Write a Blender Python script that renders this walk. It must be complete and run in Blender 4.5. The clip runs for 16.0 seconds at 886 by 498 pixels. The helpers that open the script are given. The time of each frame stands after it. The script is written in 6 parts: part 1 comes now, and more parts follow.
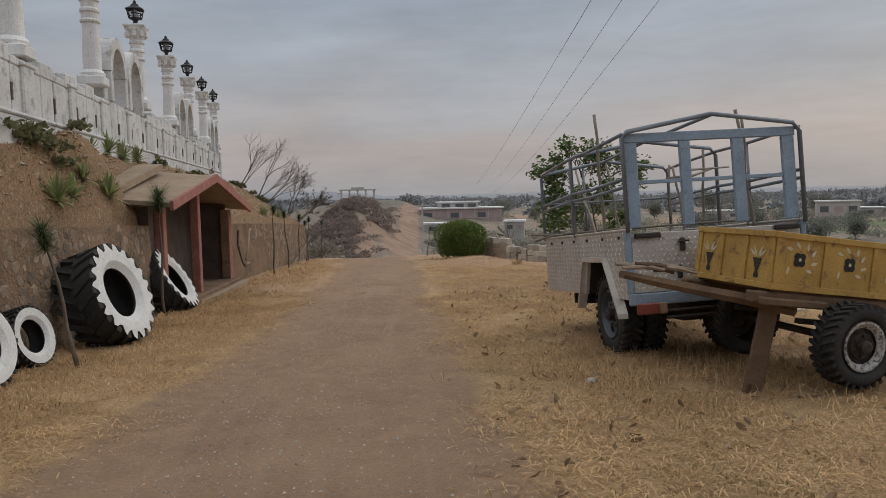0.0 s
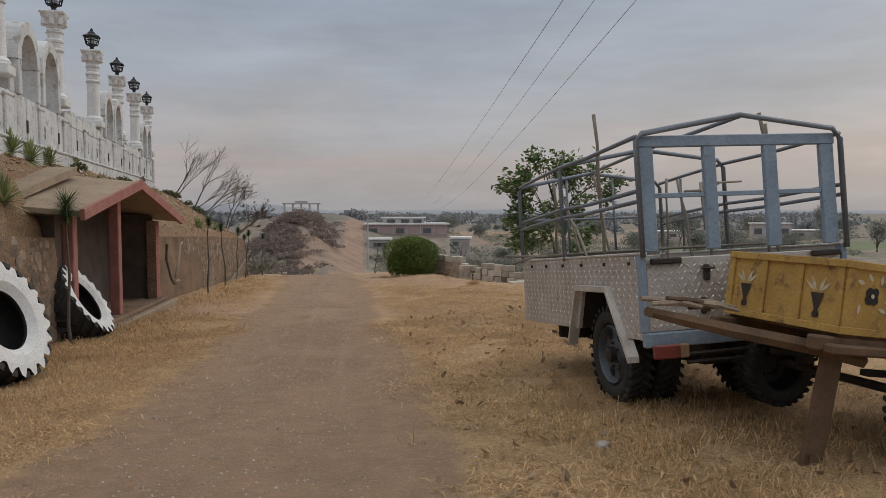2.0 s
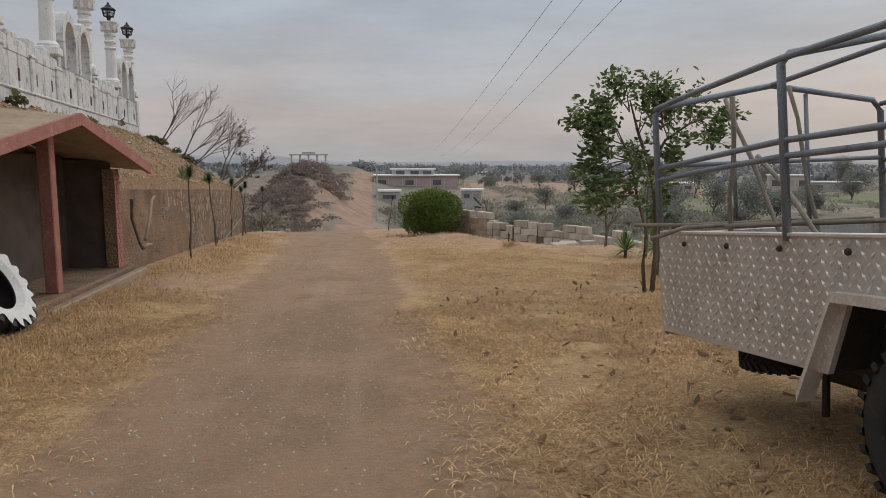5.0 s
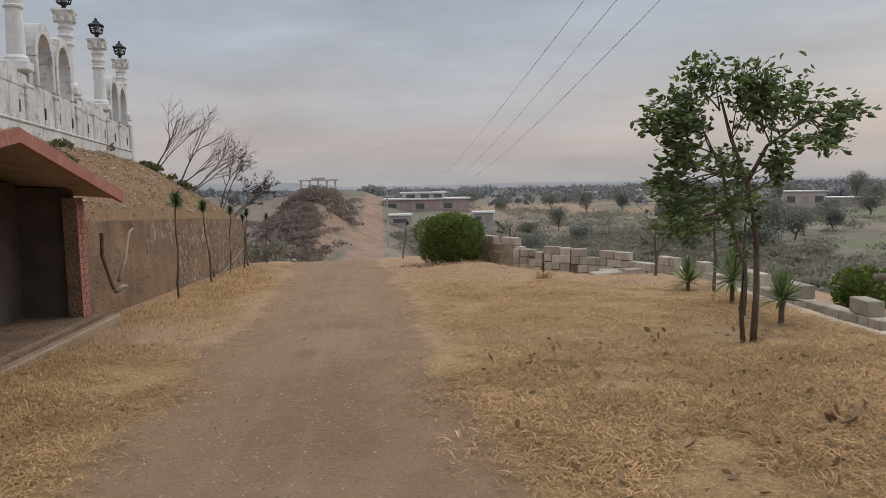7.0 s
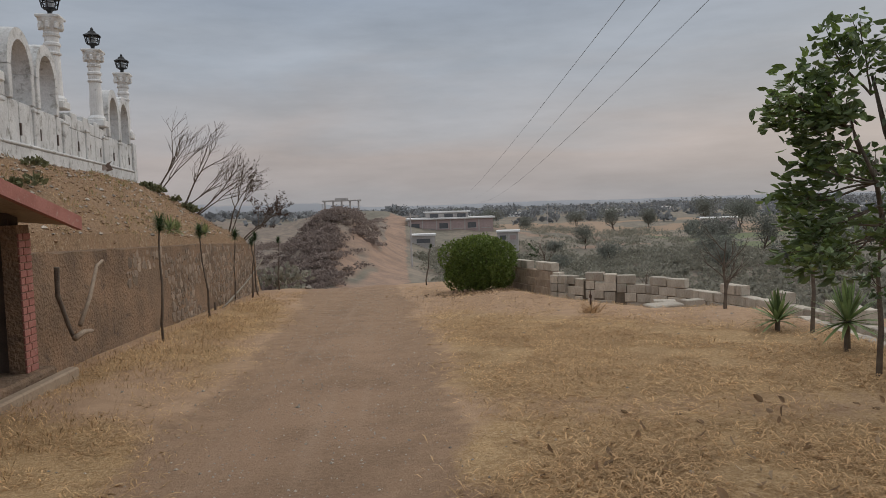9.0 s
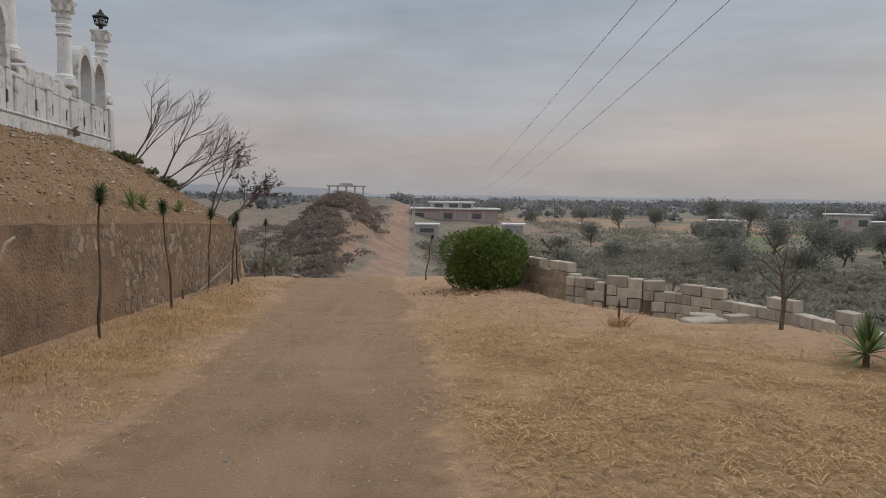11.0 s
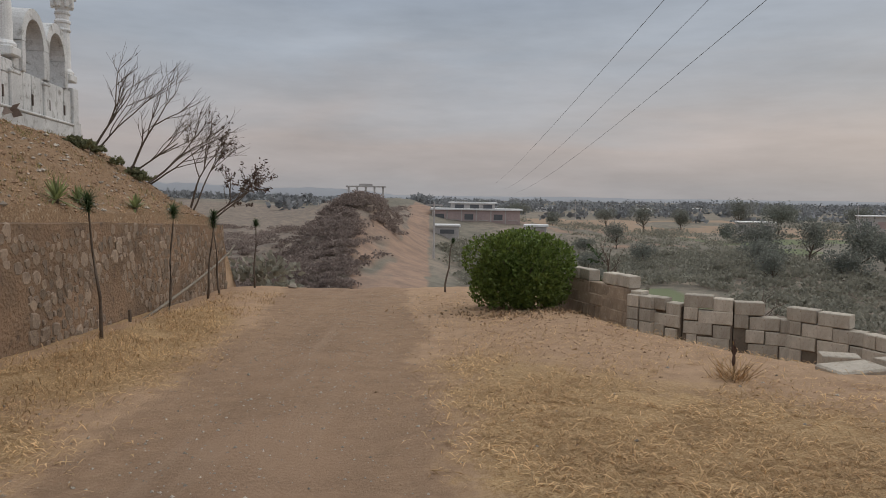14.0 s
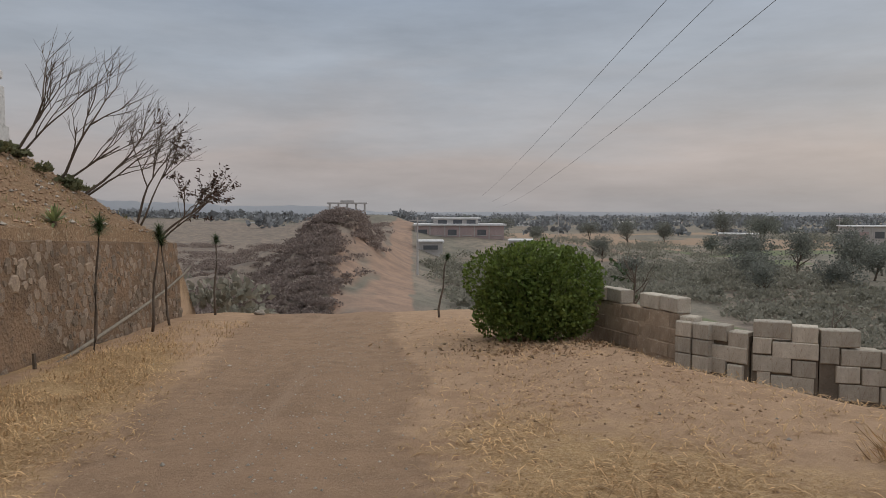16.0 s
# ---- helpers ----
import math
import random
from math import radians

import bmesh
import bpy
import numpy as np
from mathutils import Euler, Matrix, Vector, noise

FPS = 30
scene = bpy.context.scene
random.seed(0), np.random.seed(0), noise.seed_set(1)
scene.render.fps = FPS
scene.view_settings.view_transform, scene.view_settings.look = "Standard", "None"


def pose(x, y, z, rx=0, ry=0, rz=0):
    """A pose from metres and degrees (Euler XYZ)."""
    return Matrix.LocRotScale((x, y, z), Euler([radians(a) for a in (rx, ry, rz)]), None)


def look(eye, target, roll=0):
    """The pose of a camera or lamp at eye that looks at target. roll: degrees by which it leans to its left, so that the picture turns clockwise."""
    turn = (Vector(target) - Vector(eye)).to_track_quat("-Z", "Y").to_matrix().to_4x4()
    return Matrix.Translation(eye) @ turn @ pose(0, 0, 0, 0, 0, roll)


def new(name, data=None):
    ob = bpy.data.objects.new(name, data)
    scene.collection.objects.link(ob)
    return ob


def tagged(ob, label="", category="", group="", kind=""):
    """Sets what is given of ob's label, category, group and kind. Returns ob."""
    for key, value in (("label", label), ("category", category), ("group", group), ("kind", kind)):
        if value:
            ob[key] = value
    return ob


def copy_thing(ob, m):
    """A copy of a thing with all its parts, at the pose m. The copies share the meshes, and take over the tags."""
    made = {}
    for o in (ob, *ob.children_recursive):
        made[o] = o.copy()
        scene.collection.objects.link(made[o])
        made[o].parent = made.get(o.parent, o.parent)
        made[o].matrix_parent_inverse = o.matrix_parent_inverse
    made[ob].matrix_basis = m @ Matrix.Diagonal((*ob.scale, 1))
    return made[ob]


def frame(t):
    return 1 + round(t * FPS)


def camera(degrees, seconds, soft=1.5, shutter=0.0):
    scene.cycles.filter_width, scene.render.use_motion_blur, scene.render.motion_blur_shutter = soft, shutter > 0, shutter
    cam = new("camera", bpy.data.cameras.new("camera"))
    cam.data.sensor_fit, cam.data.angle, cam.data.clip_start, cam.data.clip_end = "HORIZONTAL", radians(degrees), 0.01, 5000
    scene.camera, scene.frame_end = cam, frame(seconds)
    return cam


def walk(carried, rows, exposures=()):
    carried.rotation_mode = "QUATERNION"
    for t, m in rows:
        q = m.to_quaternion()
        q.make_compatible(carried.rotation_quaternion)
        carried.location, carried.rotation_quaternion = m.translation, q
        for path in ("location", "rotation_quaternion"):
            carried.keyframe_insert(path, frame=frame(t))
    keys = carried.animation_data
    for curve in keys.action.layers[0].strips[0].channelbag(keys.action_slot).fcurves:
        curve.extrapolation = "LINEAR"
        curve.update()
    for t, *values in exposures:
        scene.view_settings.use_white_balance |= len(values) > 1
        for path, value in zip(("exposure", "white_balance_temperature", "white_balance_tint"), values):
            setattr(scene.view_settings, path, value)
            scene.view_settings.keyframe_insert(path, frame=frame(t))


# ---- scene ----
cam = camera(63.9, 16.0, soft=0.8)
METRES, EYE, TILT, LEAN, TURN = 16.1, 1.5, -6.0, -2.7, -1.9
ROWS = [
    (0.0, 0.0, 0.0, 0.0, 0.11, 1.69, 3.87),
    (0.5, -0.0006, 0.0184, 0.0018, -0.0, 1.86, 3.9),
    (1.0, 0.0, 0.0394, 0.0035, -0.17, 1.84, 3.76),
    (1.5, -0.0076, 0.0585, 0.0066, -2.45, 2.26, 3.19),
    (2.0, -0.0115, 0.0816, 0.0074, -4.43, 2.7, 3.23),
    (2.5, -0.0154, 0.1095, 0.0085, -4.78, 2.55, 3.16),
    (3.0, -0.0184, 0.1432, 0.0103, -5.28, 1.99, 3.44),
    (3.5, -0.0186, 0.1768, 0.0114, -5.27, -0.92, 2.43),
    (4.0, -0.0214, 0.2106, 0.0157, -5.58, -1.48, 2.53),
    (4.5, -0.0236, 0.2447, 0.0194, -4.34, -1.41, 2.59),
    (7.0, -0.0342, 0.4039, 0.0338, -2.91, 0.76, 4.23),
    (7.5, -0.0346, 0.4336, 0.0361, -1.87, 0.87, 4.86),
    (8.0, -0.0334, 0.4651, 0.039, -1.32, 0.95, 4.83),
    (8.5, -0.0348, 0.4949, 0.0431, -1.13, 1.45, 4.87),
    (9.0, -0.0326, 0.5265, 0.0471, -0.97, 2.45, 4.66),
    (11.5, -0.028, 0.679, 0.0551, -0.81, 0.86, 1.75),
    (12.0, -0.0254, 0.7117, 0.0564, -0.85, -0.37, 2.15),
    (12.5, -0.0223, 0.7434, 0.0608, -0.81, 0.19, 1.55),
    (13.0, -0.0228, 0.775, 0.064, -0.81, 1.78, 1.26),
    (13.5, -0.0235, 0.8091, 0.0663, 0.49, 2.13, 1.08),
    (14.0, -0.0294, 0.8473, 0.0677, 0.82, 1.81, 1.75),
    (14.5, -0.0331, 0.8833, 0.0705, 0.92, 1.86, 2.62),
    (15.0, -0.039, 0.9178, 0.0733, 0.66, 2.2, 2.64),
    (15.5, -0.0406, 0.9523, 0.0744, 0.56, 2.99, 2.43),
    (16.0, -0.0432, 0.9915, 0.0745, -0.56, 3.05, 2.67),
]
walk(cam, [(t, pose(0, 0, EYE, TILT, LEAN, TURN) @ pose(METRES * x, METRES * y, METRES * z, 90 + pitch, roll, yaw)) for t, x, y, z, yaw, pitch, roll in ROWS],
     exposures=[(0.0, 0.0), (2.5, 0.03), (3.5, 0.14), (4.5, 0.18), (7.0, 0.2), (8.0, 0.15), (8.5, 0.14), (9.0, 0.0), (12.0, 0.05), (16.0, 0.0)])

# ---- world and light ----
world = bpy.data.worlds.new("overcast_sky")
scene.world = world
world.use_nodes = True
wn, wl = world.node_tree.nodes, world.node_tree.links
wn.clear()


def wnode(kind, **values):
    n = wn.new(kind)
    for key, value in values.items():
        n.inputs[key].default_value = value
    return n


sky = wn.new("ShaderNodeTexSky")
sky.sky_type, sky.sun_disc = "NISHITA", False
sky.sun_elevation, sky.sun_rotation = radians(24), radians(60)
sky.air_density, sky.dust_density = 1.2, 3.0
sky_bg = wnode("ShaderNodeBackground", Strength=0.05)
wl.new(sky.outputs[0], sky_bg.inputs[0])
where = wn.new("ShaderNodeTexCoord")
split = wn.new("ShaderNodeSeparateXYZ")
wl.new(where.outputs["Generated"], split.inputs[0])
# cloud deck: banded noise stretched along the horizon
stretch = wn.new("ShaderNodeMapping")
stretch.inputs["Scale"].default_value = (1.1, 1.1, 5.5)
stretch.inputs["Rotation"].default_value = (0.06, 0.10, 0.4)
wl.new(where.outputs["Generated"], stretch.inputs[0])
cloud = wnode("ShaderNodeTexNoise", Scale=1.7, Detail=5.0, Roughness=0.55, Distortion=0.4)
wl.new(stretch.outputs[0], cloud.inputs["Vector"])
lift = wn.new("ShaderNodeMath")
lift.operation = "MULTIPLY_ADD"
lift.inputs[1].default_value, lift.inputs[2].default_value = 0.17, -0.085
wl.new(cloud.outputs[0], lift.inputs[0])
height = wn.new("ShaderNodeMath")
height.operation = "ADD"
wl.new(split.outputs[2], height.inputs[0])
wl.new(lift.outputs[0], height.inputs[1])
deck = wn.new("ShaderNodeValToRGB")
wl.new(height.outputs[0], deck.inputs[0])
SKY = [(0.0, (0.385, 0.375, 0.385)), (0.035, (0.415, 0.385, 0.385)), (0.085, (0.475, 0.425, 0.415)), (0.13, (0.425, 0.42, 0.44)),
       (0.20, (0.385, 0.42, 0.475)), (0.34, (0.325, 0.385, 0.475)), (0.55, (0.66, 0.70, 0.76)), (1.0, (1.22, 1.22, 1.22))]
while len(deck.color_ramp.elements) < len(SKY):
    deck.color_ramp.elements.new(0.5)
for e, (p, c) in zip(deck.color_ramp.elements, SKY):
    e.position, e.color = p, (*c, 1)
puff = wnode("ShaderNodeTexNoise", Scale=3.2, Detail=6.0, Roughness=0.6)
wl.new(stretch.outputs[0], puff.inputs["Vector"])
puff_ramp = wn.new("ShaderNodeMapRange")
for i, v in ((1, 0.3), (2, 0.75), (3, 0.86), (4, 1.16)):
    puff_ramp.inputs[i].default_value = v
wl.new(puff.outputs[0], puff_ramp.inputs[0])
deck_bg = wn.new("ShaderNodeBackground")
wl.new(deck.outputs[0], deck_bg.inputs[0])
wl.new(puff_ramp.outputs[0], deck_bg.inputs[1])
both = wn.new("ShaderNodeMixShader")
both.inputs[0].default_value = 0.88
wl.new(sky_bg.outputs[0], both.inputs[1])
wl.new(deck_bg.outputs[0], both.inputs[2])
wout = wn.new("ShaderNodeOutputWorld")
wl.new(both.outputs[0], wout.inputs[0])

sun = new("sun", bpy.data.lights.new("sun", "SUN"))
sun.data.energy, sun.data.angle, sun.data.color = 0.75, radians(50), (1.0, 0.93, 0.84)
sun.matrix_world = look((30, 20, 24), (0, 0, 0))


# ---- materials ----
def mat(name, c1, c2, scale=4.0, rough=0.85, metal=0.0, bump=0.3, fine=60.0, c3=None, stain=0.0, rnd=0.0, spec=0.3, bdist=0.01, wave=None):
    """A surface with two scales of variation: broad stains from c1 to c2 and fine grain, and c3 as worn patches."""
    m = bpy.data.materials.new(name)
    m.use_nodes = True
    n, l = m.node_tree.nodes, m.node_tree.links
    b = n["Principled BSDF"]
    b.inputs["Roughness"].default_value, b.inputs["Metallic"].default_value = rough, metal
    b.inputs["Specular IOR Level"].default_value = spec
    tc = n.new("ShaderNodeTexCoord")
    big = n.new("ShaderNodeTexNoise")
    big.inputs["Scale"].default_value, big.inputs["Detail"].default_value = scale, 5
    l.new(tc.outputs["Object"], big.inputs["Vector"])
    ramp = n.new("ShaderNodeMapRange")
    ramp.inputs[1].default_value, ramp.inputs[2].default_value = 0.32, 0.68
    l.new(big.outputs[0], ramp.inputs[0])
    mix = n.new("ShaderNodeMix")
    mix.data_type = "RGBA"
    mix.inputs[6].default_value, mix.inputs[7].default_value = (*c1, 1), (*c2, 1)
    l.new(ramp.outputs[0], mix.inputs[0])
    out = mix.outputs[2]
    if c3:
        pat = n.new("ShaderNodeTexNoise")
        pat.inputs["Scale"].default_value, pat.inputs["Detail"].default_value = scale * 2.7, 8
        pat.inputs["Roughness"].default_value = 0.7
        l.new(tc.outputs["Object"], pat.inputs["Vector"])
        pr = n.new("ShaderNodeMapRange")
        pr.inputs[1].default_value, pr.inputs[2].default_value = 0.62 - stain * 0.3, 0.72 - stain * 0.2
        l.new(pat.outputs[0], pr.inputs[0])
        m2 = n.new("ShaderNodeMix")
        m2.data_type = "RGBA"
        m2.inputs[7].default_value = (*c3, 1)
        l.new(pr.outputs[0], m2.inputs[0])
        l.new(out, m2.inputs[6])
        out = m2.outputs[2]
    gr = n.new("ShaderNodeTexNoise")
    gr.inputs["Scale"].default_value, gr.inputs["Detail"].default_value = fine, 3
    l.new(tc.outputs["Object"], gr.inputs["Vector"])
    hv = n.new("ShaderNodeHueSaturation")
    gm = n.new("ShaderNodeMapRange")
    gm.inputs[3].default_value, gm.inputs[4].default_value = 0.72, 1.28
    l.new(gr.outputs[0], gm.inputs[0])
    val = gm.outputs[0]
    if rnd:
        oi = n.new("ShaderNodeObjectInfo")
        ge = n.new("ShaderNodeNewGeometry")
        ad = n.new("ShaderNodeMath")
        ad.operation = "ADD"
        l.new(oi.outputs["Random"], ad.inputs[0])
        l.new(ge.outputs["Random Per Island"], ad.inputs[1])
        fr = n.new("ShaderNodeMath")
        fr.operation = "FRACT"
        l.new(ad.outputs[0], fr.inputs[0])
        rm = n.new("ShaderNodeMapRange")
        rm.inputs[3].default_value, rm.inputs[4].default_value = 1 - rnd, 1 + rnd
        l.new(fr.outputs[0], rm.inputs[0])
        mu = n.new("ShaderNodeMath")
        mu.operation = "MULTIPLY"
        l.new(val, mu.inputs[0])
        l.new(rm.outputs[0], mu.inputs[1])
        val = mu.outputs[0]
    l.new(val, hv.inputs["Value"])
    l.new(out, hv.inputs["Color"])
    l.new(hv.outputs[0], b.inputs["Base Color"])
    if bump:
        bp = n.new("ShaderNodeBump")
        bp.inputs["Strength"].default_value, bp.inputs["Distance"].default_value = bump, bdist
        l.new(gr.outputs[0], bp.inputs["Height"])
        l.new(bp.outputs[0], b.inputs["Normal"])
    return m


def leaf_mat(name, c1, c2, rough=0.55, rnd=0.4):
    m = mat(name, c1, c2, scale=1.5, rough=rough, bump=0.0, fine=25, rnd=rnd, spec=0.35)
    n, l = m.node_tree.nodes, m.node_tree.links
    b, out = n["Principled BSDF"], n["Material Output"]
    tr = n.new("ShaderNodeBsdfTranslucent")
    src = b.inputs["Base Color"].links[0].from_socket
    l.new(src, tr.inputs[0])
    mx = n.new("ShaderNodeMixShader")
    mx.inputs[0].default_value = 0.3
    l.new(b.outputs[0], mx.inputs[1])
    l.new(tr.outputs[0], mx.inputs[2])
    l.new(mx.outputs[0], out.inputs[0])
    return m


M_WHITE = mat("weathered_whitewash", (0.66, 0.66, 0.655), (0.53, 0.53, 0.525), 1.6, 0.9, c3=(0.30, 0.29, 0.27), stain=0.32, fine=30, bump=0.5)
M_WHITE2 = mat("column_whitewash", (0.76, 0.76, 0.75), (0.64, 0.64, 0.63), 3, 0.85, c3=(0.42, 0.41, 0.39), stain=0.1, fine=40)
M_BLACK = mat("black_lantern_paint", (0.015, 0.015, 0.016), (0.03, 0.03, 0.03), 8, 0.5)
M_GLASS = mat("milky_lantern_glass", (0.5, 0.55, 0.6), (0.4, 0.45, 0.5), 6, 0.2, spec=0.5)
M_STONE = mat("rubble_stone", (0.315, 0.24, 0.175), (0.20, 0.155, 0.12), 5, 0.92, c3=(0.36, 0.29, 0.225), stain=0.15, fine=35, bump=0.8, rnd=0.3)
M_MUD = mat("mud_mortar", (0.275, 0.18, 0.115), (0.17, 0.118, 0.08), 1.6, 0.95, c3=(0.125, 0.09, 0.066), stain=0.22, fine=22, bump=1.0, bdist=0.04)
M_BLOCK = mat("concrete_block", (0.53, 0.475, 0.40), (0.42, 0.37, 0.305), 5, 0.9, c3=(0.33, 0.26, 0.20), stain=0.25, fine=60, bump=0.8, rnd=0.22)
M_BLOCKMUD = mat("earth_stained_block", (0.42, 0.325, 0.24), (0.30, 0.225, 0.165), 5, 0.92, c3=(0.52, 0.45, 0.37), stain=0.2, fine=60, bump=0.8, rnd=0.18)
M_JOINT = mat("dark_recessed_joint", (0.20, 0.165, 0.13), (0.14, 0.115, 0.09), 6, 0.95, fine=40)
M_TERRA = mat("faded_red_paint", (0.38, 0.17, 0.14), (0.30, 0.125, 0.10), 5, 0.8, c3=(0.42, 0.30, 0.25), stain=0.15, fine=50)
M_ROOF = mat("dusty_concrete_roof", (0.36, 0.28, 0.20), (0.28, 0.21, 0.15), 3, 0.92, c3=(0.20, 0.15, 0.11), stain=0.15, fine=30)
# Dark brown plaster for the shed walls and the boundary wall's slits.
M_DARKWALL = mat("dark_plaster", (0.12, 0.092, 0.076), (0.075, 0.058, 0.05), 3, 0.9, c3=(0.11, 0.08, 0.065), stain=0.1)
M_RUBBER = mat("tyre_rubber", (0.028, 0.028, 0.028), (0.045, 0.042, 0.038), 6, 0.8, c3=(0.10, 0.085, 0.065), stain=0.08, fine=50)
M_TYREWHITE = mat("chalky_white_tyre_paint", (0.72, 0.72, 0.71), (0.62, 0.62, 0.60), 7, 0.8, c3=(0.3, 0.3, 0.29), stain=0.08)
M_BLUE = mat("dull_blue_paint", (0.27, 0.345, 0.425), (0.215, 0.275, 0.345), 5, 0.5, c3=(0.16, 0.14, 0.12), stain=0.1, fine=50, spec=0.4)
M_PLATE = mat("tread_plate_aluminium", (0.56, 0.52, 0.475), (0.45, 0.41, 0.37), 3, 0.5, metal=0.3, c3=(0.26, 0.21, 0.165), stain=0.15, fine=40, bump=0.15)
M_STEEL = mat("dark_greasy_steel", (0.045, 0.042, 0.04), (0.07, 0.055, 0.045), 6, 0.6, metal=0.4, c3=(0.11, 0.065, 0.04), stain=0.1)
M_PIPE = mat("grey_pipe_steel", (0.22, 0.245, 0.275), (0.165, 0.185, 0.21), 5, 0.45, metal=0.2, c3=(0.13, 0.085, 0.055), stain=0.1)
M_TRIM = mat("bare_metal_strip", (0.68, 0.65, 0.61), (0.55, 0.52, 0.48), 6, 0.4, metal=0.35)
M_RED = mat("red_reflector", (0.22, 0.045, 0.03), (0.17, 0.035, 0.025), 9, 0.35, spec=0.6)
M_AMBER = mat("faded_amber_reflector", (0.33, 0.22, 0.14), (0.26, 0.17, 0.10), 9, 0.4)
M_YELLOW = mat("ochre_cart_paint", (0.52, 0.33, 0.095), (0.39, 0.235, 0.065), 3, 0.7, c3=(0.19, 0.11, 0.06), stain=0.28, fine=50)
M_CREAM = mat("cream_flower_paint", (0.62, 0.55, 0.40), (0.52, 0.45, 0.30), 9, 0.7)
M_FLAKE = mat("flaking_white_paint", (0.55, 0.53, 0.50), (0.35, 0.33, 0.31), 14, 0.8, c3=(0.05, 0.048, 0.045), stain=0.5, fine=60)
M_WOOD = mat("weathered_timber", (0.17, 0.105, 0.062), (0.105, 0.068, 0.044), 6, 0.85, c3=(0.10, 0.06, 0.04), stain=0.1, fine=70)
M_PALEWOOD = mat("pale_barked_stick", (0.34, 0.27, 0.20), (0.25, 0.19, 0.14), 9, 0.85)
M_BAMBOO = mat("grey_bamboo", (0.26, 0.225, 0.175), (0.19, 0.16, 0.125), 9, 0.7)
M_BARK = mat("grey_brown_bark", (0.165, 0.13, 0.10), (0.11, 0.086, 0.068), 9, 0.9, fine=50, bump=0.7)
M_LEAF = leaf_mat("broad_green_leaf", (0.105, 0.15, 0.062), (0.15, 0.20, 0.08), 0.4)
M_LEAFLIGHT = leaf_mat("young_leaf", (0.19, 0.26, 0.075), (0.14, 0.20, 0.058))
M_BUSH = leaf_mat("clipped_hedge_leaf", (0.115, 0.165, 0.036), (0.16, 0.205, 0.05))
M_PALM = leaf_mat("yucca_leaf", (0.19, 0.25, 0.10), (0.135, 0.19, 0.07))
M_AGAVE = leaf_mat("dusty_agave_leaf", (0.30, 0.33, 0.15), (0.22, 0.26, 0.11))
M_PINE = leaf_mat("dusty_pine_needle", (0.085, 0.125, 0.05), (0.06, 0.095, 0.042))
M_DEADLEAF = leaf_mat("withered_leaf", (0.10, 0.06, 0.045), (0.07, 0.045, 0.035))
M_LITTER = leaf_mat("fallen_leaf", (0.40, 0.30, 0.20), (0.26, 0.16, 0.09), 0.8)
M_STRAW = leaf_mat("dry_straw", (0.62, 0.43, 0.235), (0.42, 0.275, 0.145), 0.8)
M_PEBBLE = mat("pale_pebble", (0.46, 0.41, 0.35), (0.34, 0.295, 0.245), 9, 0.9, rnd=0.35)
M_WIRE = mat("power_line", (0.10, 0.10, 0.11), (0.13, 0.13, 0.135), 3, 0.6)
# Distance haze is put into these three base colours as paler, flatter tones.
M_BRUSH = leaf_mat("haze_paled_thorn_scrub", (0.32, 0.30, 0.24), (0.245, 0.24, 0.195), 0.9, 0.18)
M_BRUSH2 = leaf_mat("haze_greyed_thorn_scrub", (0.315, 0.25, 0.218), (0.235, 0.188, 0.165), 0.9, 0.2)
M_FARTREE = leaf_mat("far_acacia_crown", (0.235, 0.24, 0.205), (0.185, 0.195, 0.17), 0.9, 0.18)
# Some haze is mixed into the far building colours as well.
M_FARWALL = mat("far_plaster", (0.50, 0.47, 0.45), (0.42, 0.39, 0.375), 0.6, 0.9, fine=8)
M_FARPINK = mat("far_pink_brick", (0.46, 0.35, 0.33), (0.40, 0.31, 0.295), 0.6, 0.9, fine=8)
M_FARWHITE = mat("far_white_slab", (0.78, 0.77, 0.76), (0.68, 0.67, 0.66), 0.6, 0.9, fine=8)
M_FARDARK = mat("far_dark_opening", (0.10, 0.105, 0.115), (0.13, 0.13, 0.135), 0.6, 0.6, fine=8)
M_RIM = mat("dark_slate_rim", (0.12, 0.135, 0.155), (0.085, 0.097, 0.112), 6, 0.5, metal=0.3, c3=(0.12, 0.10, 0.08), stain=0.1)
M_CLOD = mat("dry_earth_clod", (0.40, 0.265, 0.17), (0.30, 0.20, 0.13), 9, 0.95, rnd=0.25)
M_SLOT = mat("rim_slot_black", (0.02, 0.02, 0.022), (0.035, 0.033, 0.03), 8, 0.9)


# ---- building helpers ----
def part(name, bm, material, parent=None, label="", smooth=False):
    me = bpy.data.meshes.new(name)
    bm.normal_update()
    bm.to_mesh(me)
    bm.free()
    if smooth:
        me.polygons.foreach_set("use_smooth", [True] * len(me.polygons))
    me.materials.append(material)
    ob = new(name, me)
    if parent:
        ob.parent = parent
    if label:
        ob["label"] = label
    return ob


def thing(name, m, label, category, group="", kind=""):
    ob = new(name)
    ob.matrix_world = m
    return tagged(ob, label, category, group, kind)


